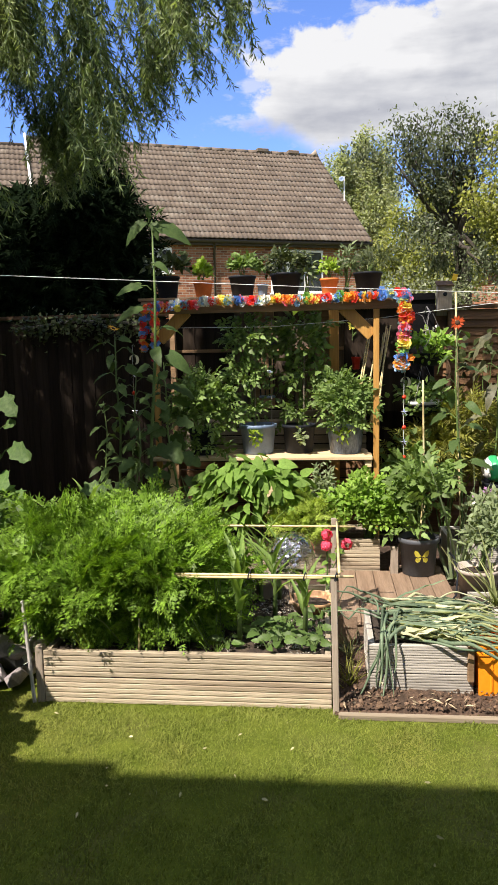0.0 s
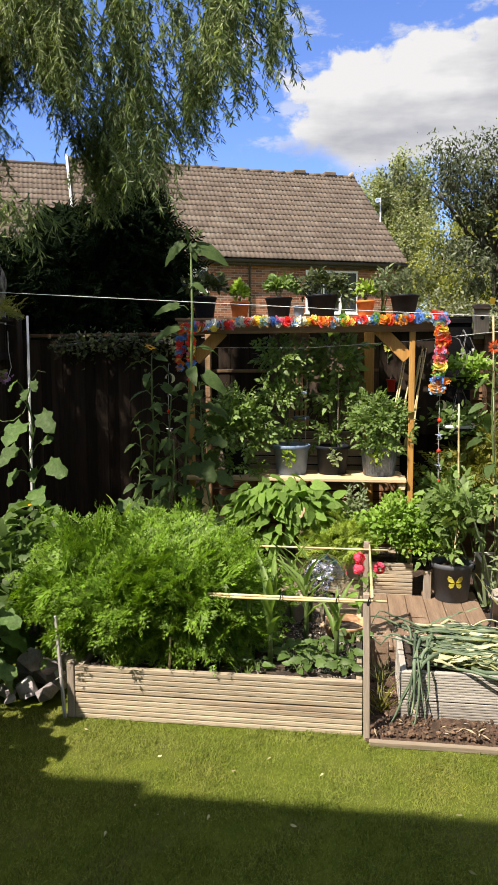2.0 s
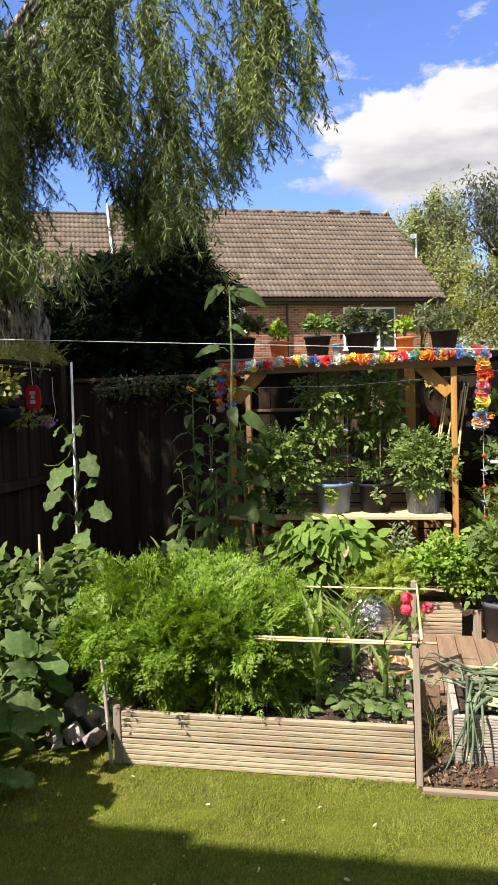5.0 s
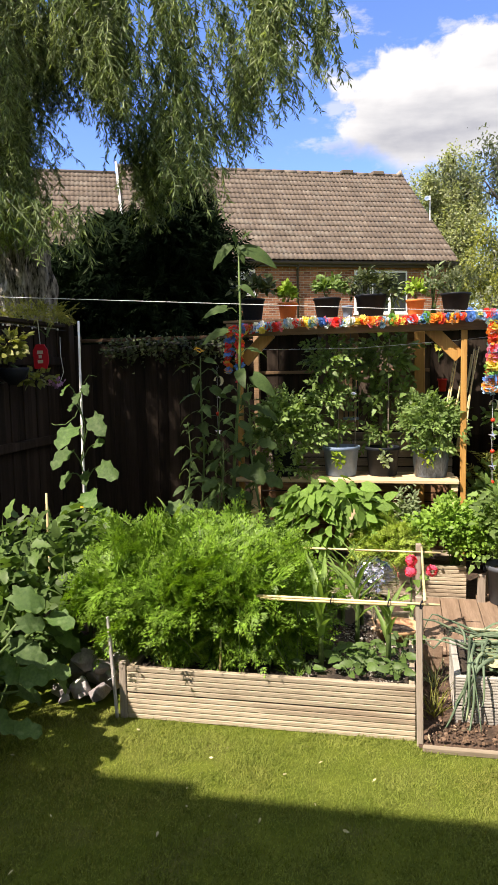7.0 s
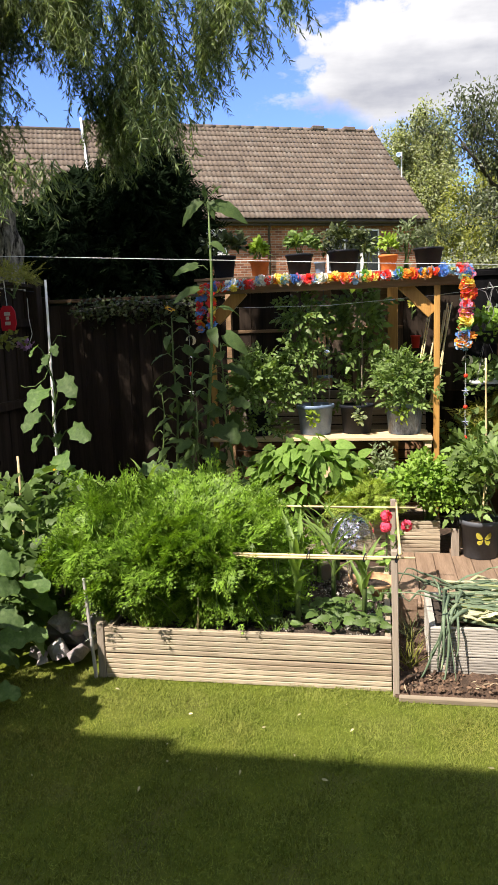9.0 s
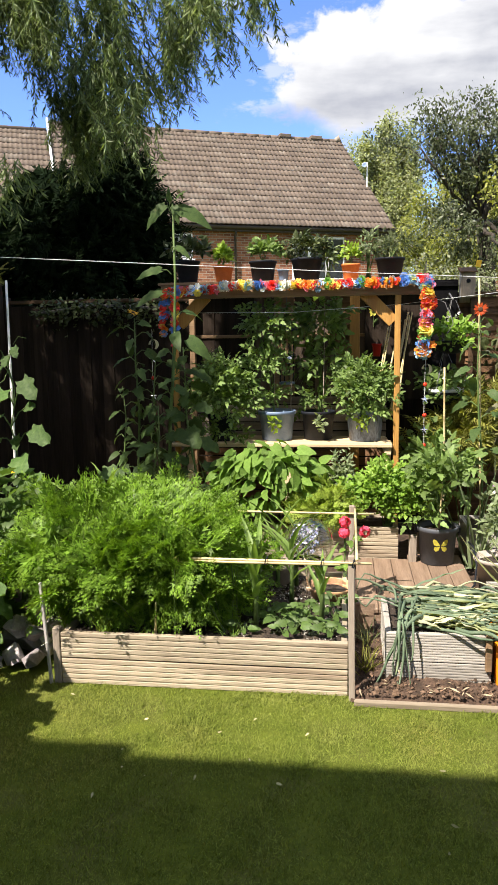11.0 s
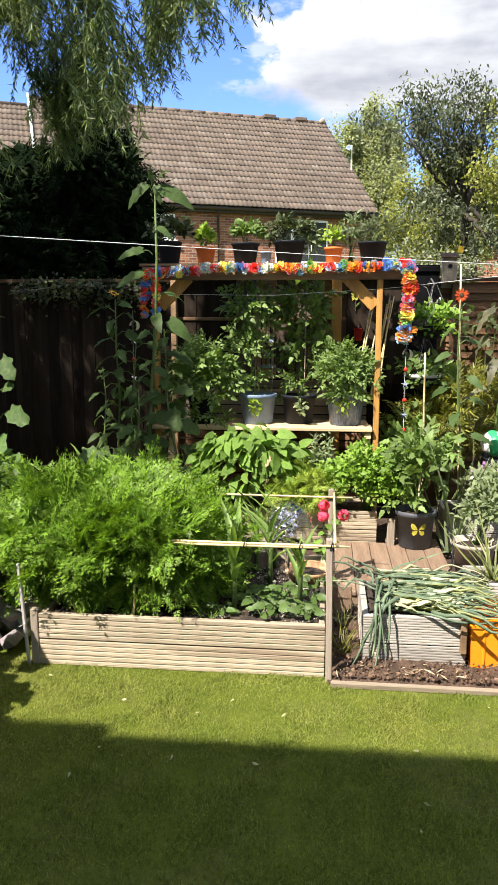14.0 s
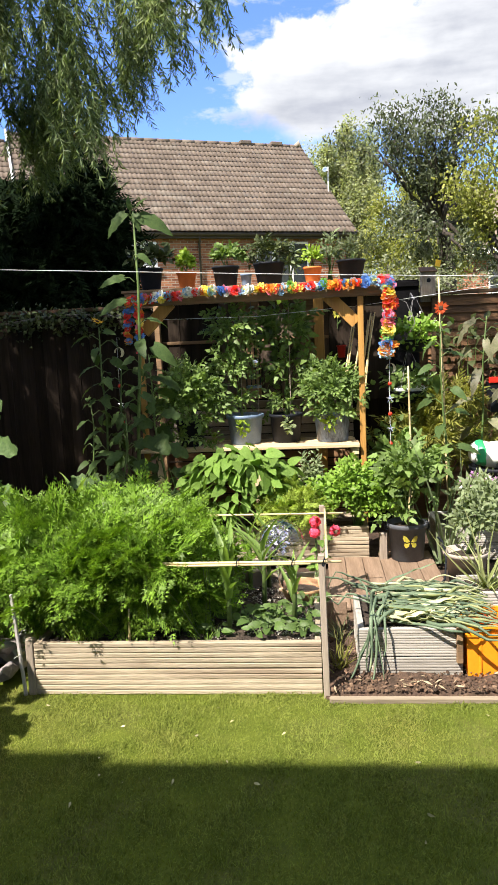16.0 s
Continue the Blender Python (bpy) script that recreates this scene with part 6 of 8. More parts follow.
# ---- onions, crate, pots by the deck ----
def build_onions():
    rng = random.Random(17)
    o = thing("onion_heap", "heap of pulled onion leaves lying across the planter", "onions", pose(0.45, 3.5, 0.24))
    base = Vector((0.45, 3.5, 0.24))
    def stalk(pts, r, mat, name="onion_leaf"):
        pts = [Vector(p) - base + Vector((rng.gauss(0, 0.006), rng.gauss(0, 0.008), rng.gauss(0, 0.006))) for p in pts]
        q = [pts[0]] + pts + [pts[-1]]
        pts = [0.5 * (2 * b + (c - a) * t + (2 * a - 5 * b + 4 * c - d) * t * t + (3 * b - a - 3 * c + d) * t ** 3) for a, b, c, d in zip(q, q[1:], q[2:], q[3:]) for t in (0, 0.5)] + [pts[-1]]
        n = len(pts) - 1
        part(name, tube(pts, [r * (1.0 - 0.75 * (i / n) ** 1.6) for i in range(n + 1)], 6), mat, o, smooth=True)
    # the long ones that lie along the planter and on over the crate
    for i in range(95):
        x = rng.uniform(0.26, 0.62)
        y = rng.uniform(3.36, 3.82)
        a = rng.gauss(0.0, 0.50)
        ln = min(rng.uniform(0.30, 0.62), (0.86 - x) / max(0.3, math.cos(a)))
        z = 0.262 + 0.045 * rng.random()
        p = []
        bend = rng.gauss(0, 0.05)
        for k in range(7):
            t = k / 6
            p.append((x + math.cos(a) * ln * t, y + math.sin(a) * ln * t * 0.5 + bend * math.sin(t * 3), max(0.262, z + 0.03 * math.sin(t * 3.1) * rng.uniform(0.2, 1.2) - 0.02 * t)))
        stalk(p, rng.uniform(0.0055, 0.0125), rng.choice((M_ONION, M_ONION, M_ONION, M_PALELEEK, M_PALELEEK, M_ONIONDRY)))
    # tops that fall over the front and the near end
    for i in range(8):
        x, y = rng.uniform(0.24, 0.34), rng.uniform(3.34, 3.6)
        dx = rng.uniform(-0.30, 0.06)
        drop = rng.uniform(0.02, 0.24)
        p = [(x + 0.05, y + 0.06, 0.30), (x + 0.02, y, 0.345 + rng.uniform(-0.02, 0.02)), (x + dx * 0.35, 3.31, 0.31), (x + dx * 0.7, 3.285, 0.29 - drop * 0.5), (x + dx, 3.275 - rng.uniform(0, 0.04), 0.29 - drop), (x + dx * 1.15, 3.25, max(0.05, 0.28 - drop * 1.15))]
        stalk(p, rng.uniform(0.004, 0.0115), M_ONION)
    # stiff ones that stand out at the end
    for i in range(8):
        x, y = rng.uniform(0.22, 0.34), rng.uniform(3.45, 3.8)
        a = rng.uniform(1.4, 3.9)
        ln = rng.uniform(0.18, 0.34)
        p = [(x + math.cos(a) * ln * t, y + math.sin(a) * ln * t * 0.4, 0.32 + ln * 0.55 * t - 0.12 * t * t * rng.uniform(0.2, 1.2)) for t in (0, 0.3, 0.6, 0.85, 1.0)]
        stalk(p, rng.uniform(0.004, 0.008), M_ONION)
    # withered pale leaves, flat and curled
    dry = [leaf_mesh("dry_leaf", wide_leaf(lambda t: strap_w(t) * 0.9, 8, 0.6, d, 0.05, q), M_ONIONDRY) for q, d in ((2.0, 0.25), (5.0, -0.1), (8.0, 0.45))]
    for i in range(22):
        x, y = rng.uniform(0.28, 0.58), rng.uniform(3.35, 3.55)
        a = rng.uniform(-0.7, 0.7)
        one_leaf(o, dry, Vector((x, y, 0.285 + rng.uniform(0, 0.03))) - base, (math.cos(a), math.sin(a) * 0.6, rng.uniform(-0.1, 0.25)), rng.uniform(0.10, 0.19), rng, 0.5, "dry_leaf")
    flat = [leaf_mesh("flat_leaf", wide_leaf(lambda t: strap_w(t) * 0.24, 9, 0.7, d, 0.015, q), M_ONION) for q, d in ((3.0, 0.22), (6.0, 0.08), (9.0, 0.34))]
    for i in range(34):
        x, y = rng.uniform(0.24, 0.44), rng.uniform(3.40, 3.80)
        a = rng.gauss(0, 0.4)
        one_leaf(o, flat, Vector((x, y, 0.29 + rng.uniform(0, 0.04))) - base, (math.cos(a), math.sin(a) * 0.6, rng.uniform(0.0, 0.20)), rng.uniform(0.26, 0.46), rng, 0.5, "flat_leaf")


build_onions()


def build_crate():
    c = thing("crate", "orange plastic crate with white label", "crate", pose(0.845, 3.44, 0.03))
    w, d, h = 0.165, 0.13, 0.245
    bm = bmesh.new()
    def ring(k, z, inset=0.0):
        return [bm.verts.new((sx * (w * k - inset), sy * (d * k - inset), z)) for sx, sy in ((-1, -1), (1, -1), (1, 1), (-1, 1))]
    rings = [ring(0.93, 0.0), ring(0.98, h - 0.05), ring(1.03, h - 0.048), ring(1.03, h - 0.036), ring(0.985, h - 0.034), ring(0.99, h - 0.012), ring(1.06, h - 0.010), ring(1.06, h), ring(1.0, h, 0.008), ring(0.93, 0.008, 0.006)]
    for a, b2 in zip(rings, rings[1:]):
        for i in range(4):
            bm.faces.new((a[i], a[(i + 1) % 4], b2[(i + 1) % 4], b2[i]))
    bm.faces.new(rings[0][::-1]), bm.faces.new(rings[-1])
    part("tub", bm, M_ORANGE, c)
    for x in (-0.10, 0.0, 0.10):
        part("rib", box(x - 0.006, x + 0.006, -d * 1.0, -d * 0.95, 0.02, h - 0.05, 0.002), M_ORANGE, c)
    part("label", box(0.045, 0.12, -d * 1.0 - 0.006, -d * 1.0 - 0.004, h - 0.10, h - 0.055, 0), M_WHITE, c, "small white label")


build_crate()


def build_butterfly_bucket():
    p = pot("bucket", "charcoal plastic bucket with yellow butterfly motif", (0.612, 4.93, 0.110), 0.128, 0.108, 0.255, M_CHARPOT, "bucket", 0.016)
    m = plain("yellow_motif", (0.78, 0.70, 0.11), 0.6, vary=0.0)
    def wing(sx, pts):
        bm = bmesh.new()
        vs = []
        for x, z in pts:
            zz = 0.142 + z
            rr = 0.108 + (0.128 - 0.108) * zz / 0.255 + 0.003
            ang = math.atan2(-1, 0.06) + sx * x / rr
            vs.append(bm.verts.new((rr * math.cos(ang), rr * math.sin(ang), zz)))
        bm.faces.new(vs)
        bmesh.ops.extrude_face_region(bm, geom=bm.faces[:])
        part("butterfly_wing", bm, m, p, "yellow butterfly wing")
    for sx in (1, -1):
        wing(sx, [(0.003, 0.005), (0.025, 0.038), (0.045, 0.045), (0.050, 0.028), (0.042, 0.005), (0.022, -0.002)])
        wing(sx, [(0.003, -0.002), (0.020, -0.008), (0.038, -0.008), (0.042, -0.025), (0.030, -0.040), (0.012, -0.032)])
    for sx in (-1, 1):
        part("handle_lug", box(sx * 0.136 - 0.012, sx * 0.136 + 0.012, -0.02, 0.02, 0.205, 0.245, 0.004), M_BLACKPOT, p)
    shrub("tomato_plant", "bushy tomato plant growing in the bucket", (0.62, 4.93, 0.325), [((0.0, 0, 0.29), (0.165, 0.13, 0.16), 95, 0.12), ((0.04, 0.03, 0.42), (0.17, 0.12, 0.10), 75, 0.115), ((-0.07, -0.02, 0.12), (0.10, 0.08, 0.08), 18, 0.10)],
          TOMATO, M_TOMATO, 7, seed=91)
    cane("bamboo cane supporting the bucket plant", (0.62, 4.91, 0.33), (0.635, 4.91, 0.66), 0.006)


build_butterfly_bucket()

pot("clay_pot", "pale clay pot of leggy grey-green herbs", (0.935, 4.60, 0.04), 0.135, 0.100, 0.215, M_PALECLAY, "pot", 0.012)
shrub("herb_plant", "leggy grey-green herb with narrow leaves", (0.96, 4.62, 0.235), [((0.05, 0, 0.20), (0.17, 0.14, 0.20), 900, 0.045), ((0.12, 0.05, 0.36), (0.12, 0.12, 0.12), 340, 0.04)], LEAF_LANCE, M_GREYGREEN, 14, seed=92)
grass_tuft("leek_plant", "long arching pale leek leaves in the planter", (0.98, 4.24, 0.13), 26, 0.42, 12, M_PALELEEK, 0.75, 0.45)
grass_tuft("leek_plant", "pale arching leaves rising behind the bucket", (0.86, 4.90, 0.08), 14, 0.75, 13, M_GREYGREEN, 0.3, 0.3)


def build_strap():
    """A black hoop of hose lying at the deck's edge."""
    h = thing("hose_loop", "thin black hose loop on the deck", "hose")
    part("hose", tube([(0.785, 4.75, 0.30), (0.80, 4.66, 0.30), (0.80, 4.52, 0.22), (0.775, 4.42, 0.13), (0.74, 4.36, 0.120)], 0.006, 6), M_BLACKPOT, h, smooth=True)


build_strap()


def flowers_dots(parent, n, centre, rad, size, material, seed, name="blossoms"):
    r = np.random.default_rng(seed)
    u = r.normal(0, 1, (n, 3))
    u /= np.linalg.norm(u, axis=1)[:, None]
    p = np.asarray(centre) + u * np.asarray(rad) * r.uniform(0.5, 1.1, (n, 1))
    star = (np.array([(0, 0, 0.1)] + [(math.cos(a) * k, math.sin(a) * k, 0) for i in range(10) for a, k in ((i * math.pi / 5, 1.0 if i % 2 == 0 else 0.55),)]), [(0, 1 + i, 1 + (i + 1) % 10) for i in range(10)])
    ob = leaves(name, star, aim(p, u + r.normal(0, 0.5, (n, 3)), size * r.uniform(0.7, 1.3, n), 0.9, r), material, parent)
    tagged(ob, kind="stuff")


fp = shrub("flower_plant", "pale mauve flowering plant behind the herbs", (1.10, 4.95, 0.30), [((0.0, 0, 0.22), (0.16, 0.12, 0.14), 200, 0.07)], LEAF_LANCE, M_GREYGREEN, 8, seed=93)
flowers_dots(fp, 60, (0.0, -0.02, 0.32), (0.15, 0.10, 0.07), 0.016, M_PETAL_MAUVE, 94)
flowers_dots(fp, 30, (0.0, -0.04, 0.30), (0.15, 0.10, 0.07), 0.016, M_PETAL_WHITE, 95)


stake("short weathered post stub beside the bucket", (0.452, 4.93, 0.10), 0.19, 0.05)
stake("short weathered post stub beside the bucket", (0.52, 5.12, 0.03), 0.24, 0.04)


def build_bag():
    """A half-used compost bag slumped on a black tub."""
    pot("tub", "black plastic tub holding a compost bag", (1.37, 5.62, 0.03), 0.20, 0.15, 0.58, M_BLACKPOT, "tub", 0.015)
    b = thing("compost_bag", "crumpled white and green compost bag", "bag", pose(1.37, 5.60, 0.585))
    def skin(lo, hi, grow, n):
        bm = bmesh.new()
        k, rings = 28, []
        for i in range(n + 1):
            x = lo + (hi - lo) * i / n
            u = (x + 0.02) / 0.20
            s = max(0.02, 1 - u ** 4) ** 0.5
            ring = []
            for j in range(k):
                a = 2 * math.pi * j / k
                fold = 0.016 * noise.noise(Vector((x * 14, math.cos(a) * 1.6, math.sin(a) * 1.6))) + 0.010 * noise.noise(Vector((x * 42, math.cos(a) * 4, math.sin(a) * 4 + 5)))
                w = 0.125 * s + fold + grow
                ring.append(bm.verts.new((x + fold, w * math.cos(a), 0.085 + (w * 0.95 if math.sin(a) > 0 else w * 0.6) * math.sin(a) - 0.03 * u)))
            rings.append(ring)
        for r0, r1 in zip(rings, rings[1:]):
            for j in range(k):
                bm.faces.new((r0[j], r0[(j + 1) % k], r1[(j + 1) % k], r1[j]))
        bm.faces.new(rings[0][::-1])
        bm.faces.new(rings[-1])
        return bm
    part("bag", skin(-0.20, 0.165, 0.0, 26), M_WHITE, b, smooth=True)
    part("green_band", skin(-0.165, -0.11, 0.003, 5), plain("bag_green", (0.03, 0.45, 0.16), 0.4), b, smooth=True)
    part("grey_print", skin(-0.03, 0.05, 0.0025, 6), plain("bag_print", (0.42, 0.43, 0.44), 0.4), b, smooth=True)


build_bag()


# ---- herb bed at the back ----
def build_beans():
    rng = random.Random(23)
    b = thing("bean_plants", "lush bush beans with broad heart-shaped leaves", "beans", pose(-0.52, 5.08, 0.29))
    for i in range(9):
        x, y = rng.uniform(-0.34, 0.34), rng.uniform(-0.02, 0.14)
        part("stem", tube([(x, y, 0), (x * 1.05, y - 0.02, 0.2), (x * 1.1, y - 0.04, 0.42)], [0.006, 0.005, 0.003], 5), M_STEM, b)
    for i in range(340):
        u = Vector((rng.gauss(0, 1), rng.gauss(-0.3, 0.8), rng.gauss(0.5, 0.8))).normalized()
        k = rng.uniform(0.6, 1.0)
        p = Vector((u.x * 0.42 * k, u.y * 0.17 * k - 0.02, 0.32 + u.z * 0.30 * k))
        if p.z < 0.04:
            continue
        one_leaf(b, LEAF_BEAN, p, (u.x + rng.gauss(0, 0.4), u.y - 0.3 + rng.gauss(0, 0.4), rng.gauss(-0.35, 0.35)), rng.uniform(0.06, 0.13), rng, 0.7)


build_beans()
shrub("dill_plant", "soft feathery light green herb", (-0.15, 5.0, 0.29), [((0, 0, 0.16), (0.22, 0.14, 0.17), 420, 0.095)], FEATHERS[0], M_DILL, 10, seed=101)
shrub("rosemary", "upright rosemary with fine needles", (-0.03, 5.25, 0.29), [((-0.03, 0, 0.32), (0.05, 0.05, 0.22), 240, 0.04), ((0.05, 0, 0.30), (0.04, 0.05, 0.20), 200, 0.04)], LEAF_LANCE, M_GREYGREEN, 6, seed=102)
shrub("mint_plant", "bright green mint spilling over the bed", (0.28, 5.06, 0.29), [((0.0, -0.02, 0.26), (0.29, 0.18, 0.22), 4300, 0.033), ((0.14, -0.06, 0.17), (0.18, 0.13, 0.16), 1500, 0.031)], LEAF_BROAD, M_MINT, 12, seed=103)
grass_tuft("leek_plant", "blue-green upright leek leaves", (-0.93, 5.05, 0.29), 26, 0.42, 14, M_GREYGREEN, 0.22, 0.6)
pot("clay_pot", "terracotta pot half hidden among the leaves", (-1.10, 4.92, 0.30), 0.075, 0.055, 0.13, M_TERRA, "pot", 0.01)


# ---- on and round the plant stand ----
SHELF, TOP = 0.8285, 2.0185
bk = "buckets on the shelf"
pot("bucket", "blue-grey plastic bucket on the shelf", (-0.522, 5.66, SHELF), 0.138, 0.115, 0.228, M_GREYPOT, "bucket", 0.014, group=bk)
pot("bucket", "black plastic pot on the shelf", (-0.208, 5.70, SHELF), 0.125, 0.107, 0.220, M_BLACKPOT, "pot", 0.012, group=bk)
pot("bucket", "slate-blue plastic bucket on the shelf, reflections painted as mottling", (0.147, 5.66, SHELF), 0.142, 0.118, 0.235, M_DARKBUCKET, "bucket", 0.014, group=bk)
pot("plant_pot", "black pot under a pepper plant", (-0.94, 5.62, SHELF), 0.115, 0.09, 0.20, M_BLACKPOT, "pot", 0.012, group=bk)
shrub("pepper_plant", "bushy pepper plant with drooping leaves", (-0.94, 5.60, SHELF + 0.14), [((0, -0.05, 0.14), (0.28, 0.18, 0.22), 330, 0.082), ((0.03, -0.02, 0.34), (0.23, 0.15, 0.15), 210, 0.078), ((0.0, -0.12, -0.08), (0.2, 0.10, 0.12), 60, 0.075)], TOMATO, M_TOMATO, 9, seed=111)
shrub("tomato_plant", "tall thin tomato plant in the grey bucket", (-0.54, 5.66, SHELF + 0.18), [((-0.05, 0, 0.66), (0.17, 0.13, 0.24), 190, 0.078), ((-0.06, -0.02, 0.38), (0.11, 0.1, 0.20), 95, 0.072), ((0.0, 0, 0.14), (0.09, 0.07, 0.1), 40, 0.07)], TOMATO, M_TOMATO, 6, seed=112)
shrub("tomato_plant", "tall dark tomato plant in shade", (-0.20, 5.80, SHELF + 0.17), [((0.0, 0.03, 0.66), (0.20, 0.13, 0.27), 130, 0.12), ((0.04, 0, 0.35), (0.18, 0.12, 0.22), 80, 0.12), ((0, -0.05, 0.1), (0.12, 0.08, 0.1), 34, 0.085)], TOMATO, M_TOMATO, 6, seed=113)
shrub("tomato_plant", "bushy tumbling tomato in the dark bucket", (0.147, 5.64, SHELF + 0.18), [((0, -0.03, 0.20), (0.23, 0.16, 0.18), 560, 0.068), ((0.0, -0.10, 0.04), (0.15, 0.08, 0.09), 130, 0.062)], TOMATO, M_TOMATO, 9, seed=114)
for k, x in enumerate((-0.52, -0.19, 0.13)):
    shrub("trailing_shoot", "pale shoot hanging over the pot's rim", (x, 5.54 if k != 1 else 5.58, SHELF + 0.20), [((0, -0.03, -0.05), (0.04, 0.015, 0.06), 26, 0.045)], LEAF_LOBED, M_LIME if k != 1 else M_GREYGREEN, 2, seed=115 + k, stem_r=0.003, flat=None)
for x in (-0.55, -0.42, -0.17):
    cane("thin bamboo cane in a pot on the shelf", (x, 5.72, SHELF + 0.18), (x + 0.01, 5.76, 1.86), 0.0035, "", M_STAKE)


def top_pot(x, w, h, mat, label, plant, seed):
    pot("plant_pot", label, (x, 5.60, TOP), w / 2, w * 0.38, h, mat, "pot", 0.008, group="pots along the top plank")
    plant(x, seed)


def crown_plant(label, parts, template, material, name="potted_plant"):
    def make(x, seed):
        shrub(name, label, (x, 5.60, TOP + 0.10), parts, template, material, 5, seed=seed, stem_r=0.004)
    return make


top_pot(-1.18, 0.18, 0.165, M_BLACKPOT, "black plastic pot on the top plank", crown_plant("dark leafy plant with small white flowers", [((0.02, 0, 0.14), (0.17, 0.11, 0.095), 220, 0.055)], LEAF_BROAD, M_IVY), 121)
top_pot(-0.908, 0.145, 0.125, M_TERRA, "orange terracotta pot on the top plank", crown_plant("bushy lime-green basil plant", [((0.0, 0, 0.09), (0.065, 0.055, 0.085), 190, 0.04)], LEAF_BROAD, M_LIME), 122)
top_pot(-0.612, 0.20, 0.15, M_BLACKPOT, "dark plastic pot on the top plank", crown_plant("mid-green leafy potted plant", [((0.02, 0, 0.13), (0.14, 0.09, 0.075), 230, 0.045)], LEAF_LOBED, M_TOMATO), 123)
top_pot(-0.288, 0.23, 0.16, M_BLACKPOT, "wide black pot on the top plank", crown_plant("dark spreading plant in a black pot", [((0.0, 0, 0.13), (0.16, 0.11, 0.085), 190, 0.065)], TOMATO, M_IVY), 124)
top_pot(0.032, 0.133, 0.115, M_TERRA, "small orange terracotta pot on the top plank", crown_plant("yellow-green herb in a small pot", [((0.0, 0, 0.09), (0.07, 0.06, 0.065), 140, 0.035)], LEAF_BROAD, M_LIME), 125)
top_pot(0.315, 0.205, 0.15, M_BLACKPOT, "black pot on the end of the plank", crown_plant("feathery grey-green plant in a pot", [((0.03, 0, 0.13), (0.17, 0.12, 0.095), 210, 0.065)], FERNY, M_IVY), 126)
pot("plant_pot", "small grey pot between larger pots", (-0.457, 5.56, TOP), 0.04, 0.032, 0.085, M_GREYPOT, "pot", 0.006, group="pots along the top plank")
shrub("potted_plant", "wispy grey plant between the pots", (-0.13, 5.60, TOP), [((0.0, 0, 0.14), (0.07, 0.06, 0.12), 90, 0.05)], LEAF_LANCE, M_GREYGREEN, 6, seed=127)
shrub("potted_plant", "tall wispy plant behind the pots", (0.165, 5.72, TOP), [((0.0, 0, 0.20), (0.10, 0.07, 0.18), 170, 0.05)], LEAF_LANCE, M_GREYGREEN, 8, seed=128)
white_one = [o for o in bpy.data.objects if o.name == "potted_plant"][0]
flowers_dots(white_one, 24, (-0.05, -0.10, 0.17), (0.10, 0.05, 0.08), 0.012, M_PETAL_WHITE, 129)

# the garland
GARLAND = [plain("garland_" + n, c, 0.55, 0.25, 0.1) for n, c in (("red", (0.85, 0.075, 0.06)), ("orange", (0.92, 0.32, 0.05)), ("yellow", (0.92, 0.76, 0.18)), ("blue", (0.14, 0.33, 0.85)), ("pink", (0.86, 0.24, 0.38)),
           ("white", (0.80, 0.80, 0.84)), ("sky", (0.34, 0.56, 0.86)), ("green", (0.20, 0.45, 0.10)))]


def blossom_mesh(mat, seed):
    """A ruffled cloth blossom: two rings of cupped petals."""
    rng = random.Random(seed)
    bm = bmesh.new()
    for ring, (n, r, tilt) in enumerate(((6, 1.0, 0.25), (5, 0.72, 0.9))):
        for i in range(n):
            a = 2 * math.pi * (i + 0.5 * ring) / n + rng.uniform(-0.15, 0.15)
            c, s = math.cos(a), math.sin(a)
            pts = [(0.05, -0.05), (0.05, 0.05), (0.55, 0.42), (0.95, 0.30), (1.05, 0.0), (0.95, -0.30), (0.55, -0.42)]
            vs = []
            for x, y in pts:
                z = tilt * x * x * 0.6 + rng.uniform(-0.06, 0.06)
                vs.append(bm.verts.new(((x * c - y * s) * r, (x * s + y * c) * r, z)))
            bm.faces.new(vs)
    me = bpy.data.meshes.new("blossom")
    bm.to_mesh(me)
    bm.free()
    me.materials.append(mat)
    return me


BLOSSOMS = [blossom_mesh(m, 5 + i) for i, m in enumerate(GARLAND)]


def garland(label, points, step, size, order, seed, fuzz):
    rng = random.Random(seed)
    g = thing("flower_garland", label, "garland")
    part("string", tube(points, 0.004, 5), M_TWINE, g)
    pts = [Vector(p) for p in points]
    seg = [(b - a).length for a, b in zip(pts, pts[1:])]
    total, s, k = sum(seg), 0.0, 0
    while s < total:
        q, i = s, 0
        while q > seg[i] and i < len(seg) - 1:
            q -= seg[i]
            i += 1
        at = pts[i].lerp(pts[i + 1], q / seg[i])
        col = order[int(s / 0.050) % len(order)]
        for j in range(2):
            f = (pts[i + 1] - pts[i]).normalized() * rng.choice((-0.7, 0.7)) + Vector((rng.gauss(0, 0.4), -0.8 + rng.gauss(0, 0.4), rng.gauss(0.25, 0.4)))
            m = f.to_track_quat("Z", "Y").to_matrix().to_4x4()
            m.translation = at + Vector((rng.gauss(0, fuzz), -0.012 + rng.gauss(0, fuzz * 0.6), rng.gauss(0, fuzz)))
            share("blossom", BLOSSOMS[col if rng.random() < 0.72 else rng.choice((5, 5, 2, 6, 4, 1, 0))], m @ Matrix.Scale(size * rng.uniform(0.75, 1.15), 4), g)
        s += step


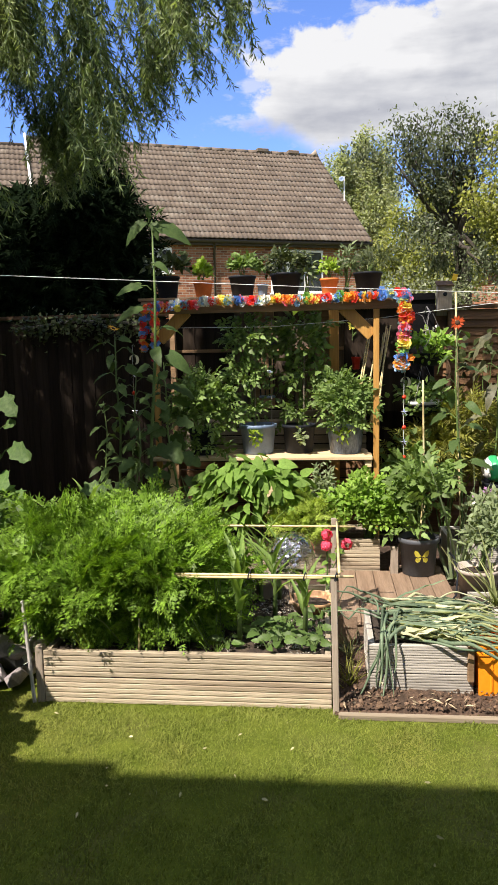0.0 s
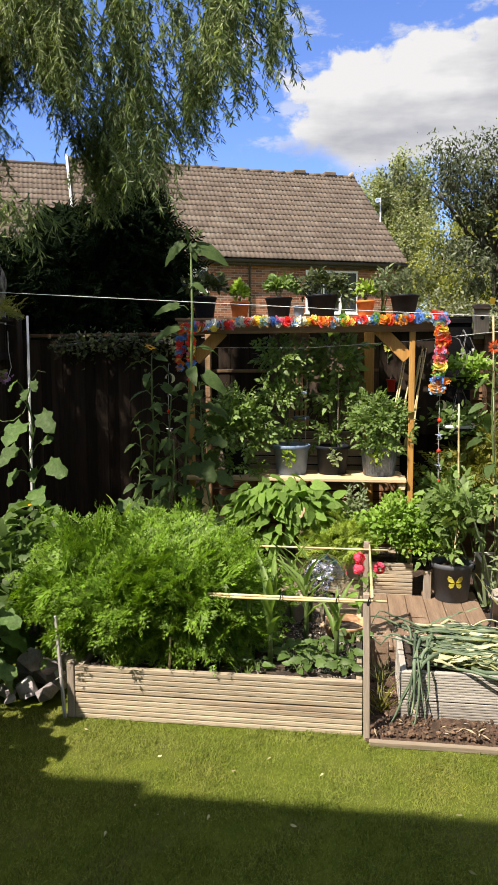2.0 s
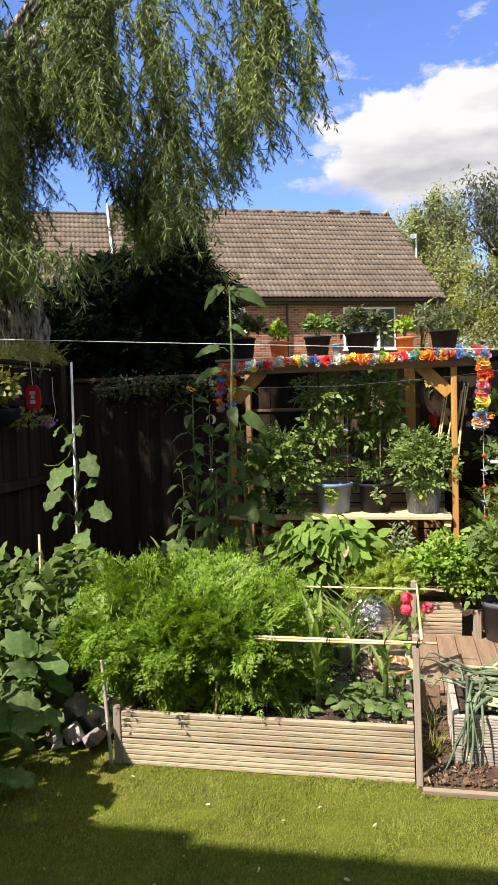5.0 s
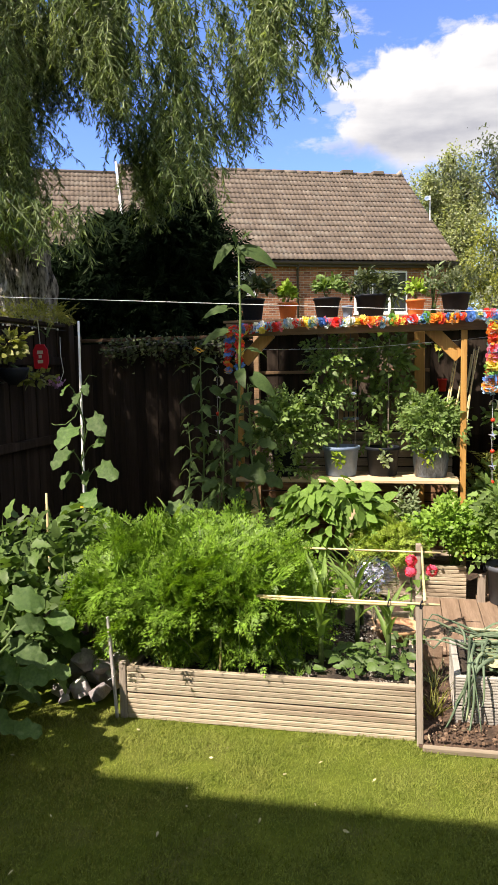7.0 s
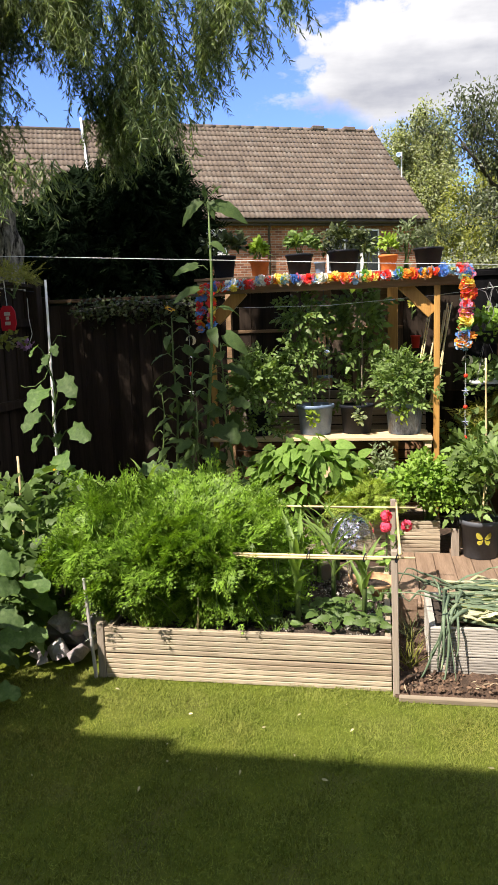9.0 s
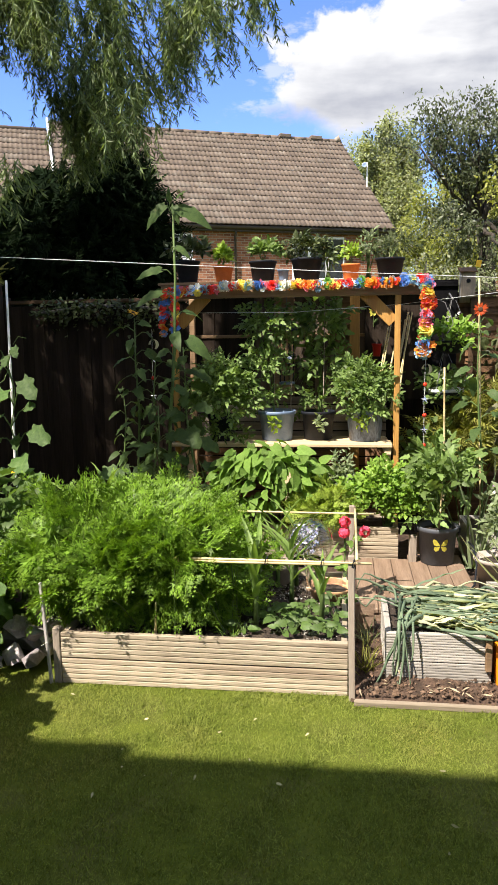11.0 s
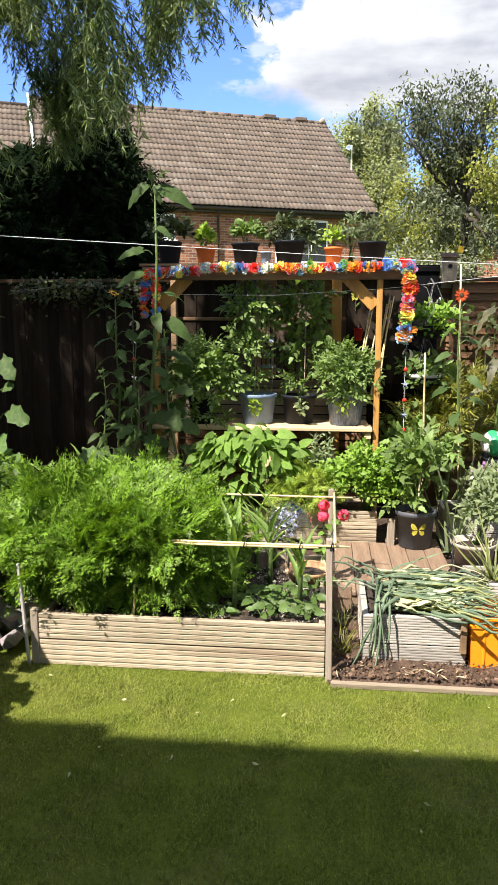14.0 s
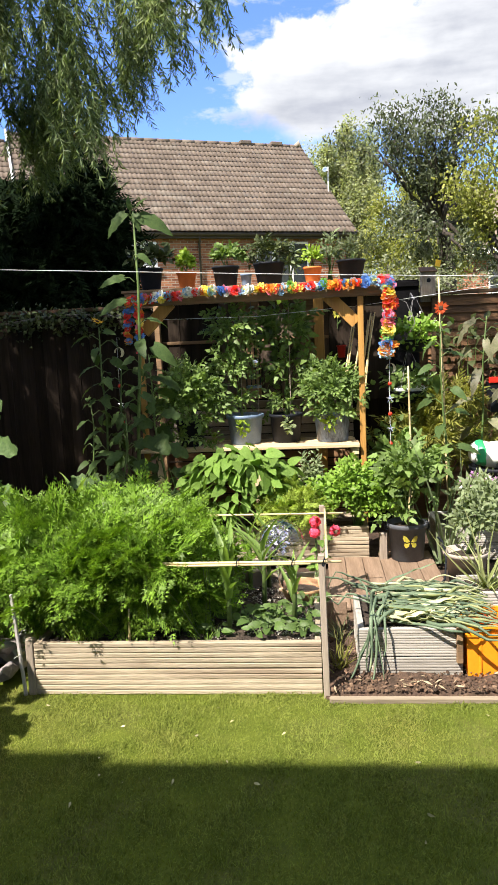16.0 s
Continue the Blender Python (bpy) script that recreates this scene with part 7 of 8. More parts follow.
garland("bright cloth flower garland along the beam", [(-1.31, 5.44, 1.95), (-1.0, 5.435, 1.965), (-0.7, 5.435, 1.985), (-0.2, 5.435, 1.975), (0.25, 5.435, 1.985), (0.575, 5.44, 2.0)], 0.0155, 0.031,
        (0, 3, 1, 0, 3, 6, 0, 4, 5, 0, 2, 2, 6, 3, 4, 0, 6, 5, 2, 2, 1, 0, 6, 7, 2, 0, 0, 3, 7, 1), 7, 0.010)
garland("bright cloth flower garland hanging off the beam end", [(0.565, 5.43, 1.99), (0.570, 5.43, 1.85), (0.562, 5.43, 1.7), (0.545, 5.43, 1.56), (0.535, 5.43, 1.47)], 0.0085, 0.040, (3, 2, 1, 0, 6, 4, 2, 7, 3, 1, 6, 0, 1), 8, 0.014)
garland("faded garland strand on the shaded post", [(-1.31, 5.44, 1.95), (-1.330, 5.43, 1.85), (-1.335, 5.43, 1.72), (-1.33, 5.43, 1.62)], 0.024, 0.030, (1, 3, 0, 3, 0), 10, 0.013)
garland("garland end hanging by the sunflower stem", [(-1.26, 5.43, 1.94), (-1.248, 5.42, 1.80), (-1.245, 5.42, 1.66), (-1.24, 5.42, 1.55)], 0.022, 0.030, (0, 1, 0, 2, 0, 3, 3), 11, 0.012)


def build_lantern():
    """A hanging wire lantern with a small mirror ball."""
    l = thing("hanging_lantern", "grey metal hanging lantern with glass ball", "lantern", pose(-0.455, 5.80, 1.245))
    part("roof", turned([(0.012, 0.50), (0.02, 0.49), (0.095, 0.42), (0.10, 0.41), (0.02, 0.415)], 8), M_CHARPOT, l)
    part("base", turned([(0.06, 0.0), (0.065, 0.012), (0.06, 0.02), (0.01, 0.02)], 8), M_GREYPOT, l)
    for i in range(4):
        a = i * math.pi / 2 + 0.4
        part("bar", tube([(0.055 * math.cos(a), 0.055 * math.sin(a), 0.02), (0.055 * math.cos(a), 0.055 * math.sin(a), 0.415)], 0.005, 5), M_BLACKPOT, l)
    part("hook", tube([(0, 0, 0.50), (0, 0, 0.66), (0.0, 0.0, 0.735)], 0.003, 5), M_WIRE, l)
    bm = bmesh.new()
    bmesh.ops.create_uvsphere(bm, u_segments=16, v_segments=10, radius=0.042)
    bmesh.ops.transform(bm, matrix=Matrix.Translation((0.02, -0.07, 0.20)), verts=bm.verts)
    part("glass_ball", bm, surface("silvered_glass", (0.7, 0.72, 0.74), (0.85, 0.86, 0.88), 10, 0.08, 0.0, metal=1.0, vary=0), l, "silvered glass ball", True)


build_lantern()


def build_flower_ornament():
    o = thing("flower_ornament", "small yellow metal flower ornament on the backboard", "ornament", pose(0.22, 6.09, 1.80))
    bloom(o, (0, 0, 0), (0.0, -1, 0.1), 0.042, plain("ornament_yellow", (0.72, 0.68, 0.10), 0.5), plain("ornament_eye", (0.12, 0.16, 0.05), 0.6), 8)
    part("wire", tube([(0, 0.0, -0.03), (0.0, 0.0, -0.12)], 0.004, 5), M_STEM, o)
    part("leaf", tube([(0, 0, -0.09), (0.022, 0, -0.065), (0.03, 0, -0.05)], [0.004, 0.010, 0.002], 5), M_STEM, o)


build_flower_ornament()
rng_c = random.Random(4)
for i in range(9):
    x = 0.27 + 0.018 * i
    cane("spare bamboo cane leaning in a bunch", (x - 0.05 + rng_c.uniform(-0.03, 0.02), 5.62, 1.02), (x + 0.05 + rng_c.uniform(0, 0.06), 5.72, 1.76 + rng_c.uniform(-0.06, 0.04)), 0.006, "bunch of spare canes", M_CANE)
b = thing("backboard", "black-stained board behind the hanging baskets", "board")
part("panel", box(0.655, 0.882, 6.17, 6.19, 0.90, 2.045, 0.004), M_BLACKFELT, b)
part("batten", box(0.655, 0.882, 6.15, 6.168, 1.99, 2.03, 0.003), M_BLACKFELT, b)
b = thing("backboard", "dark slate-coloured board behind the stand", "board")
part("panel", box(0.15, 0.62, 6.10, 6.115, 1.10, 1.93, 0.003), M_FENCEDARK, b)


def bead_string(x, y, z1, z0):
    """A hanging string of a moon, stars and red beads."""
    s = thing("bead_string", "hanging string of red beads and silver stars", "ornament")
    part("cord", tube([(x, y, z1 + 0.06), (x - 0.005, y, (z0 + z1) / 2), (x, y, z0)], 0.002, 4), M_TWINE, s)
    red, silver = plain("bead_red", (0.75, 0.05, 0.02), 0.3), surface("bead_silver", (0.6, 0.6, 0.62), (0.8, 0.8, 0.82), 20, 0.2, 0, metal=1.0)
    n = 5 if z1 - z0 > 0.58 else 4
    for i in range(n):
        z = z0 + (z1 - 0.16 - z0) * i / (n - 1)
        bm = bmesh.new()
        if i % 2 == 0:
            bmesh.ops.create_uvsphere(bm, u_segments=10, v_segments=7, radius=0.016)
            bmesh.ops.transform(bm, matrix=Matrix.Translation((x, y, z)), verts=bm.verts)
            part("bead", bm, red, s, "red bead", True)
        else:
            ring = [(0.032 if k % 2 == 0 else 0.013) for k in range(10)]
            vs = [bm.verts.new((x + r * math.sin(k * math.pi / 5), y - 0.004, z + r * math.cos(k * math.pi / 5))) for k, r in enumerate(ring)]
            c = [bm.verts.new((x, y - 0.012, z)), bm.verts.new((x, y + 0.008, z))]
            for k in range(10):
                bm.faces.new((vs[k], vs[(k + 1) % 10], c[0]))
                bm.faces.new((vs[(k + 1) % 10], vs[k], c[1]))
            part("star", bm, silver, s, "silver star")
    bm = bmesh.new()
    outer = [(0.038 * math.cos(a), 0.038 * math.sin(a)) for a in (math.radians(-60 + i * 24) for i in range(11))]
    inner = [(q[0] * 0.55 - 0.004, q[1]) for q in outer]
    f = [bm.verts.new((x + 0.01 + a, y - 0.005, z1 - 0.05 + b2)) for a, b2 in outer + inner[::-1]]
    g = [bm.verts.new((x + 0.01 + a, y + 0.005, z1 - 0.05 + b2)) for a, b2 in outer + inner[::-1]]
    bm.faces.new(f), bm.faces.new(g[::-1])
    for i in range(len(f)):
        bm.faces.new((f[i], f[(i + 1) % len(f)], g[(i + 1) % len(f)], g[i]))
    part("moon", bm, plain("moon_cream", (0.70, 0.64, 0.40), 0.5), s, "cream crescent moon")


bead_string(0.568, 5.47, 1.42, 0.817)
bead_string(-1.42, 5.40, 1.62, 1.05)

# ---- lines across the garden ----
l = thing("washing_line", "taut white washing line across the garden", "line")
part("line", tube([(-4.4, 4.0, 2.235), (-2.2, 4.0, 2.095), (0.0, 4.0, 1.95), (2.2, 4.0, 1.82), (4.0, 4.0, 1.72)], 0.0017, 6), M_TWINE, l, smooth=True)
l = thing("wire_line", "thin grey wire strung from the stand", "line")
part("wire", tube([(-1.25, 5.52, 1.80), (-0.4, 5.52, 1.79), (0.40, 5.52, 1.835), (0.75, 5.52, 1.872), (1.40, 5.52, 1.94), (2.2, 5.52, 2.03)], 0.0017, 6), M_TWINE, l, smooth=True)
l = thing("wire_hook", "loose curled wire on the line", "wire")
part("wire", tube([(0.66, 5.52, 1.86), (0.70, 5.51, 1.84), (0.72, 5.51, 1.79), (0.74, 5.51, 1.76), (0.76, 5.51, 1.69), (0.72, 5.51, 1.62)], 0.003, 5), M_WIRE, l, smooth=True)


# ---- sunflowers and climbers ----
def sunflower(label, base, top, n, size, seed, blooms=(), z_from=0.15, r=0.011, name="sunflower", meshes=None, droop=-0.25, taper=True, bare=()):
    rng = random.Random(seed)
    s = thing(name, label, "sunflower", pose(*base))
    t = Vector(top) - Vector(base)
    pts = [t * k + Vector((0.02 * math.sin(k * 7 + seed), 0.015 * math.cos(k * 5 + seed), 0)) * (0 if k in (0, 1) else 1) for k in (0, 0.2, 0.4, 0.6, 0.8, 1.0)]
    part("stem", tube(pts, [r, r, r * 0.9, r * 0.8, r * 0.65, r * 0.45], 7), M_STEM, s, smooth=True)
    a = rng.uniform(0, 6)
    for i in range(n):
        k = z_from + (0.97 - z_from) * i / max(1, n - 1)
        if any(b0 < k < b1 for b0, b1 in bare):
            continue
        f = k * 5
        j = min(4, int(f))
        p = pts[j].lerp(pts[j + 1], f - j)
        a += 2.4 + rng.uniform(-0.4, 0.4)
        out = Vector((math.cos(a), math.sin(a), 0.35))
        st = p + out * size * rng.uniform(0.35, 0.6)
        part("stalk", tube([p, p.lerp(st, 0.6) + Vector((0, 0, 0.02)), st], [0.004, 0.0035, 0.003], 5, None, False), M_STEM, s)
        one_leaf(s, meshes or LEAF_SUN, st, (math.cos(a), math.sin(a), rng.gauss(droop, 0.25)), size * rng.uniform(0.75, 1.2) * ((1 - 0.35 * k) if taper else 1), rng, 0.35)
    for at, facing, rad, mat in blooms:
        bloom(s, Vector(at) - Vector(base), facing, rad, mat, M_EYE)
    return s


LEAF_DRY = [leaf_mesh("leaf", wide_leaf(lambda t: heart_w(t) * 0.6, 8, 0.3, 0.7, 0.06, s_, 0.06), green("withering_leaf", (0.11, 0.13, 0.07), (0.24, 0.22, 0.14), vary=0.35, scale=9)) for s_ in (1.0, 4.0)]
LEAF_VINE = [leaf_mesh("leaf", wide_leaf(squash_w, 9, 0.22, 0.35, 0.05, s_, 0.12), M_SUNLEAF) for s_ in (2.5, 6.5)]
sunflower("tall sunflower in bud towering over the stand", (-1.25, 5.12, 0.03), (-1.17, 5.10, 2.52), 15, 0.17, 141, (), 0.2, 0.014, taper=False, bare=((0.78, 1.0),))
sb = [o for o in bpy.data.objects if o.name == "sunflower"][0]
bloom(sb, (0.134, -0.02, 2.55), (0.6, 0.3, 0.5), 0.045, M_SUNLEAF, M_EYE, 12, "bud")
rng_s = random.Random(6)
for x, z, dx, dz, sz in ((0.03, 2.475, -0.158, -0.114, 0.19), (0.125, 2.45, 0.25, -0.08, 0.24), (0.07, 2.50, -0.03, 0.10, 0.085), (0.11, 2.51, 0.07, 0.10, 0.09), (0.10, 2.47, 0.02, -0.10, 0.12), (-0.01, 2.05, -0.16, -0.01, 0.17), (0.10, 2.20, 0.14, -0.06, 0.12)):
    part("stalk", tube([(0.06, -0.02, z - 0.03), (0.4 * x + 0.036, -0.03, z), (x, -0.035, z)], [0.004, 0.0035, 0.003], 5, None, False), M_STEM, sb)
    one_leaf(sb, LEAF_SUN, (x, -0.035, z), (dx, -0.06, dz), sz, rng_s, 0.2)
# two large pale leaves that catch the sun
one_leaf(sb, LEAF_SUN, (0.17, -0.04, 1.58), (0.17, -0.04, -0.12), 0.20, rng_s, 0.1)
one_leaf(sb, LEAF_SUN, (0.07, -0.04, 1.25), (0.12, -0.03, -0.06), 0.12, rng_s, 0.1)
sunflower("sunflower with a small amber bloom", (-1.55, 5.32, 0.03), (-1.52, 5.30, 1.76), 30, 0.17, 142, [((-1.52, 5.27, 1.80), (0.5, -0.35, 1), 0.045, M_PETAL_YELLOW)], 0.25, 0.010)
sunflower("leafy sunflower stem in half shade", (-1.40, 5.32, 0.03), (-1.38, 5.32, 1.45), 24, 0.17, 143, (), 0.15, 0.010)
sunflower("rust-red sunflower tied to a cane", (0.955, 5.28, 0.03), (0.905, 5.28, 1.74), 15, 0.17, 144, [((0.90, 5.24, 1.78), (0.05, -1, 0.15), 0.052, M_PETAL_RUST)], 0.30, 0.009)
sunflower("leggy sunflower with withering grey leaves", (1.22, 5.70, 0.03), (1.30, 5.66, 1.72), 15, 0.19, 149, (), 0.35, 0.009, "sunflower", LEAF_DRY, -0.6, False)
sunflower("leggy sunflower with withering grey leaves", (1.52, 5.72, 0.03), (1.50, 5.70, 1.62), 15, 0.18, 150, (), 0.25, 0.009, "sunflower", LEAF_DRY, -0.6, False)
cane("tall cane beside the rust sunflower", (0.965, 5.30, 0.03), (0.895, 5.30, 1.99), 0.0075)
cane("slim cane behind the bucket", (0.705, 5.30, 0.03), (0.68, 5.30, 1.39), 0.0075)
sunflower("broad-leaved squash vine climbing by the stand", (-1.02, 5.05, 0.30), (-1.15, 5.22, 1.55), 24, 0.15, 145, (), 0.05, 0.009, "squash_vine", LEAF_VINE, -0.3, False)
sunflower("squash vine rambling under the sunflowers", (-1.35, 4.95, 0.03), (-1.30, 5.05, 1.15), 20, 0.15, 146, (), 0.1, 0.009, "squash_vine", LEAF_VINE, -0.3, False)
sunflower("leafy dahlia in deep shade", (-1.75, 5.6, 0.03), (-1.72, 5.6, 1.25), 16, 0.14, 147, (), 0.2, 0.008, "dahlia")

# climbing cucumber
cane("pale cane carrying a cucumber vine", (-1.985, 4.2, 0.03), (-1.965, 4.2, 1.965), 0.0085, "", M_WHITE)


def build_cucumber():
    """A vine wound up the cane; lobed leaves on short stalks turn to the light."""
    rng = random.Random(48)
    base = Vector((-1.945, 4.17, 0.03))
    v = thing("cucumber_vine", "cucumber vine climbing a cane", "vine", pose(*base))
    pts = [Vector((0.018 * math.sin(k * 1.9), -0.02 + 0.012 * math.cos(k * 1.9), 0.12 * k)) for k in range(13)]
    part("stem", tube(pts, [0.007 - 0.0003 * k for k in range(13)], 6), M_STEM, v, smooth=True)
    # how far the leaf hangs aside, its height, its size
    for x, z, size in ((-0.055, 1.55, 0.085), (0.075, 1.55, 0.085), (0.015, 1.50, 0.08), (-0.04, 1.44, 0.075), (0.13, 1.36, 0.165), (-0.03, 1.30, 0.17), (-0.08, 1.16, 0.15), (0.17, 1.07, 0.155), (0.13, 1.20, 0.10),
                       (-0.09, 1.02, 0.11), (0.03, 1.03, 0.10), (0.06, 0.91, 0.17), (-0.05, 0.84, 0.14), (0.15, 0.80, 0.16), (-0.12, 0.72, 0.15), (0.05, 0.66, 0.16), (0.20, 0.62, 0.15)):
        tip = Vector((x * 0.75, -0.08 + rng.gauss(0, 0.03), z))
        root = pts[max(0, min(12, int((z - 0.06) / 0.12)))]
        part("stalk", tube([root, root.lerp(tip, 0.55) + Vector((0, 0, 0.025)), tip], [0.004, 0.0035, 0.003], 5, None, False), M_STEM, v)
        one_leaf(v, LEAF_SQUASH, tip, (x * 5, -0.75, -0.35 + rng.gauss(0, 0.2)), size * rng.uniform(0.9, 1.1), rng, 0.25)
    part("tendril", tube([(-0.02, -0.02, 1.41), (-0.04, -0.03, 1.36), (-0.10, -0.04, 1.315), (-0.17, -0.04, 1.31), (-0.19, -0.04, 1.32)], 0.0025, 5), M_STEM, v, smooth=True)
    part("tendril", tube([(0.02, -0.02, 1.56), (0.06, -0.03, 1.61), (0.11, -0.03, 1.60)], 0.002, 5), M_STEM, v, smooth=True)
    bloom(v, (0.025, -0.11, 0.83), (0.3, -0.5, 1.0), 0.026, M_PETAL_YELLOW, M_EYE)


build_cucumber()


# ---- beside the front bed ----
M_POTATOTOP = foliage_mat("potato_top", (0.056, 0.110, 0.027), (0.125, 0.20, 0.052), vary=0.4)


def build_potatoes():
    rng = random.Random(33)
    p = thing("potato_plants", "thick leafy green potato patch", "plant", pose(-2.1, 3.75, 0.02))
    for i in range(16):
        x, y = rng.uniform(-0.35, 0.35), rng.uniform(-0.4, 0.4)
        part("stem", tube([(x, y, 0), (x * 1.1, y * 1.1, 0.35), (x * 1.2, y * 1.15, 0.7)], [0.009, 0.007, 0.004], 5), M_STEM, p)
    for i in range(280):
        u = Vector((rng.gauss(0.25, 1), rng.gauss(-0.35, 1), rng.gauss(0.5, 0.8))).normalized()
        k = rng.uniform(0.65, 1.0)
        q = Vector((u.x * 0.46 * k, u.y * 0.55 * k, 0.42 + u.z * 0.42 * k))
        if q.z < 0.06:
            continue
        one_leaf(p, LEAF_POTATO, q, (u.x + rng.gauss(0, 0.5), u.y + rng.gauss(0, 0.5), rng.gauss(-0.25, 0.3)), rng.uniform(0.06, 0.105), rng, 0.45)
    r = np.random.default_rng(34)
    ms = [bushy((0.02, -0.06, 0.42), (0.42, 0.48, 0.34), 300, 0.17, 0.7, 0.05, 0.72, -0.6, 0.5, r, 0.2)]
    tagged(leaves("foliage", TOMATO, np.concatenate(ms), M_POTATOTOP, p), kind="stuff")
    cane("cane stub in the potato patch", (-2.02, 3.8, 0.03), (-2.02, 3.8, 0.98), 0.008)


build_potatoes()


def build_marrow(at, spots, seed, label):
    """A sprawling marrow: big leaves on hollow stalks."""
    rng = random.Random(seed)
    m = thing("marrow_plant", label, "marrow", pose(*at))
    for (x, y, z, s) in spots:
        st = Vector((x, y, z))
        part("stalk", tube([(x * 0.2, y * 0.2, 0.02), st * 0.55 + Vector((0, 0, 0.10)), st], [0.012, 0.010, 0.007], 7, None, False), M_STEM, m, smooth=True)
        a = math.atan2(y, x) + rng.uniform(-0.5, 0.5)
        one_leaf(m, LEAF_SQUASH, st, (math.cos(a), math.sin(a) - 0.35, -0.15 + rng.gauss(0, 0.2)), s, rng, 0.35)


build_marrow((-2.0, 3.05, 0.0), ((0.02, -0.20, 0.25, 0.17), (0.15, 0.05, 0.62, 0.16), (0.24, -0.2, 0.40, 0.15), (0.22, -0.05, 0.40, 0.158), (0.18, -0.30, 0.30, 0.144), (0.05, -0.32, 0.42, 0.173), (0.28, 0.05, 0.26, 0.144), (0.10, -0.22, 0.52, 0.158), (0.30, 0.12, 0.50, 0.144), (-0.25, -0.2, 0.5, 0.187), (0.25, 0.22, 0.38, 0.173), (0.0, 0.1, 0.58, 0.187), (-0.2, 0.2, 0.55, 0.180), (0.12, -0.12, 0.20, 0.158)), 3, "sprawling marrow with large mottled leaves")
# the eight tall leaves listed first, out of view, are added for shade
build_marrow((-2.25, 2.45, 0.0), ((0.30, -0.12, 0.95, 0.24), (0.40, 0.0, 0.86, 0.24), (0.20, 0.0, 1.02, 0.24), (0.36, 0.14, 0.95, 0.22), (0.42, -0.15, 0.72, 0.22), (0.22, 0.18, 0.86, 0.22), (0.10, -0.08, 0.9, 0.22), (0.33, -0.02, 0.66, 0.2), (0.30, 0.05, 0.34, 0.202), (0.20, 0.30, 0.45, 0.202), (0.05, -0.1, 0.5, 0.202), (-0.2, 0.1, 0.6, 0.194), (0.12, -0.3, 0.4, 0.187), (-0.1, 0.35, 0.6, 0.187), (0.32, 0.3, 0.24, 0.173)), 4, "marrow plant at the lawn's shady edge")


build_marrow((-1.80, 4.30, 0.0), ((0.02, -0.15, 0.62, 0.17), (0.22, -0.10, 0.70, 0.16), (0.35, -0.05, 0.60, 0.16), (-0.10, -0.10, 0.55, 0.17), (0.30, 0.10, 0.80, 0.15)), 5, "marrow leaves at the cucumber's foot")

# stands out of view, placed only for the shadow it throws on the lawn
build_marrow((-1.95, 2.35, 0.0), [(0.10 * (k % 4) * math.cos(k * 2.4), 0.10 * (k % 4) * math.sin(k * 2.4) + 0.04, 0.28 + 0.032 * k, 0.19 + 0.006 * (k % 4)) for k in range(18)], 7, "unseen tall marrow leaves added to shade the lawn")
build_marrow((-1.98, 2.78, 0.0), [(0.06 + 0.20 * math.cos(k * 2.4), 0.05 + 0.24 * math.sin(k * 2.4), 0.10 + 0.026 * k, 0.125 + 0.004 * (k % 5)) for k in range(17)], 6, "low thick marrow leaves shading the lawn edge")


def stones():
    rng = random.Random(12)
    spots = [(-1.53, 3.33, 0.10), (-1.64, 3.36, 0.115), (-1.50, 3.47, 0.11), (-1.62, 3.50, 0.12), (-1.74, 3.34, 0.09), (-1.46, 3.60, 0.10), (-1.75, 3.52, 0.11), (-1.58, 3.64, 0.11)]
    upper = [(-1.55, 3.42, 0.105, 0.11), (-1.66, 3.44, 0.11, 0.12), (-1.47, 3.52, 0.10, 0.11), (-1.56, 3.55, 0.10, 0.19), (-1.62, 3.30, 0.045, 0.03), (-1.48, 3.37, 0.05, 0.12), (-1.70, 3.27, 0.05, 0.02)]
    for k, (x, y, s, z) in enumerate([(a, b2, c, 0.02) for a, b2, c in spots] + upper):
        bm = bmesh.new()
        for q in range(17):
            bm.verts.new(Vector((rng.gauss(0, 1), rng.gauss(0, 1), rng.gauss(0, 1))).normalized() * rng.uniform(0.85, 1.1))
        hull = bmesh.ops.convex_hull(bm, input=bm.verts[:])
        bmesh.ops.delete(bm, geom=[e for e in hull["geom_interior"] if isinstance(e, bmesh.types.BMVert)], context="VERTS")
        bmesh.ops.bevel(bm, geom=bm.edges[:], offset=0.035, segments=1, affect="EDGES")
        sx, sy, sz = s * rng.uniform(0.55, 0.8), s * rng.uniform(0.5, 0.7), s * rng.uniform(0.45, 0.62)
        bmesh.ops.transform(bm, matrix=pose(x, y, z + sz * 0.7, rng.uniform(-20, 20), rng.uniform(-20, 20), rng.uniform(0, 180)) @ Matrix.Diagonal((sx, sy, sz, 1)), verts=bm.verts)
        tagged(part("stone", bm, M_STONE), "broken grey rubble stone in a heap", "stone", "rubble stones by the bed")


stones()


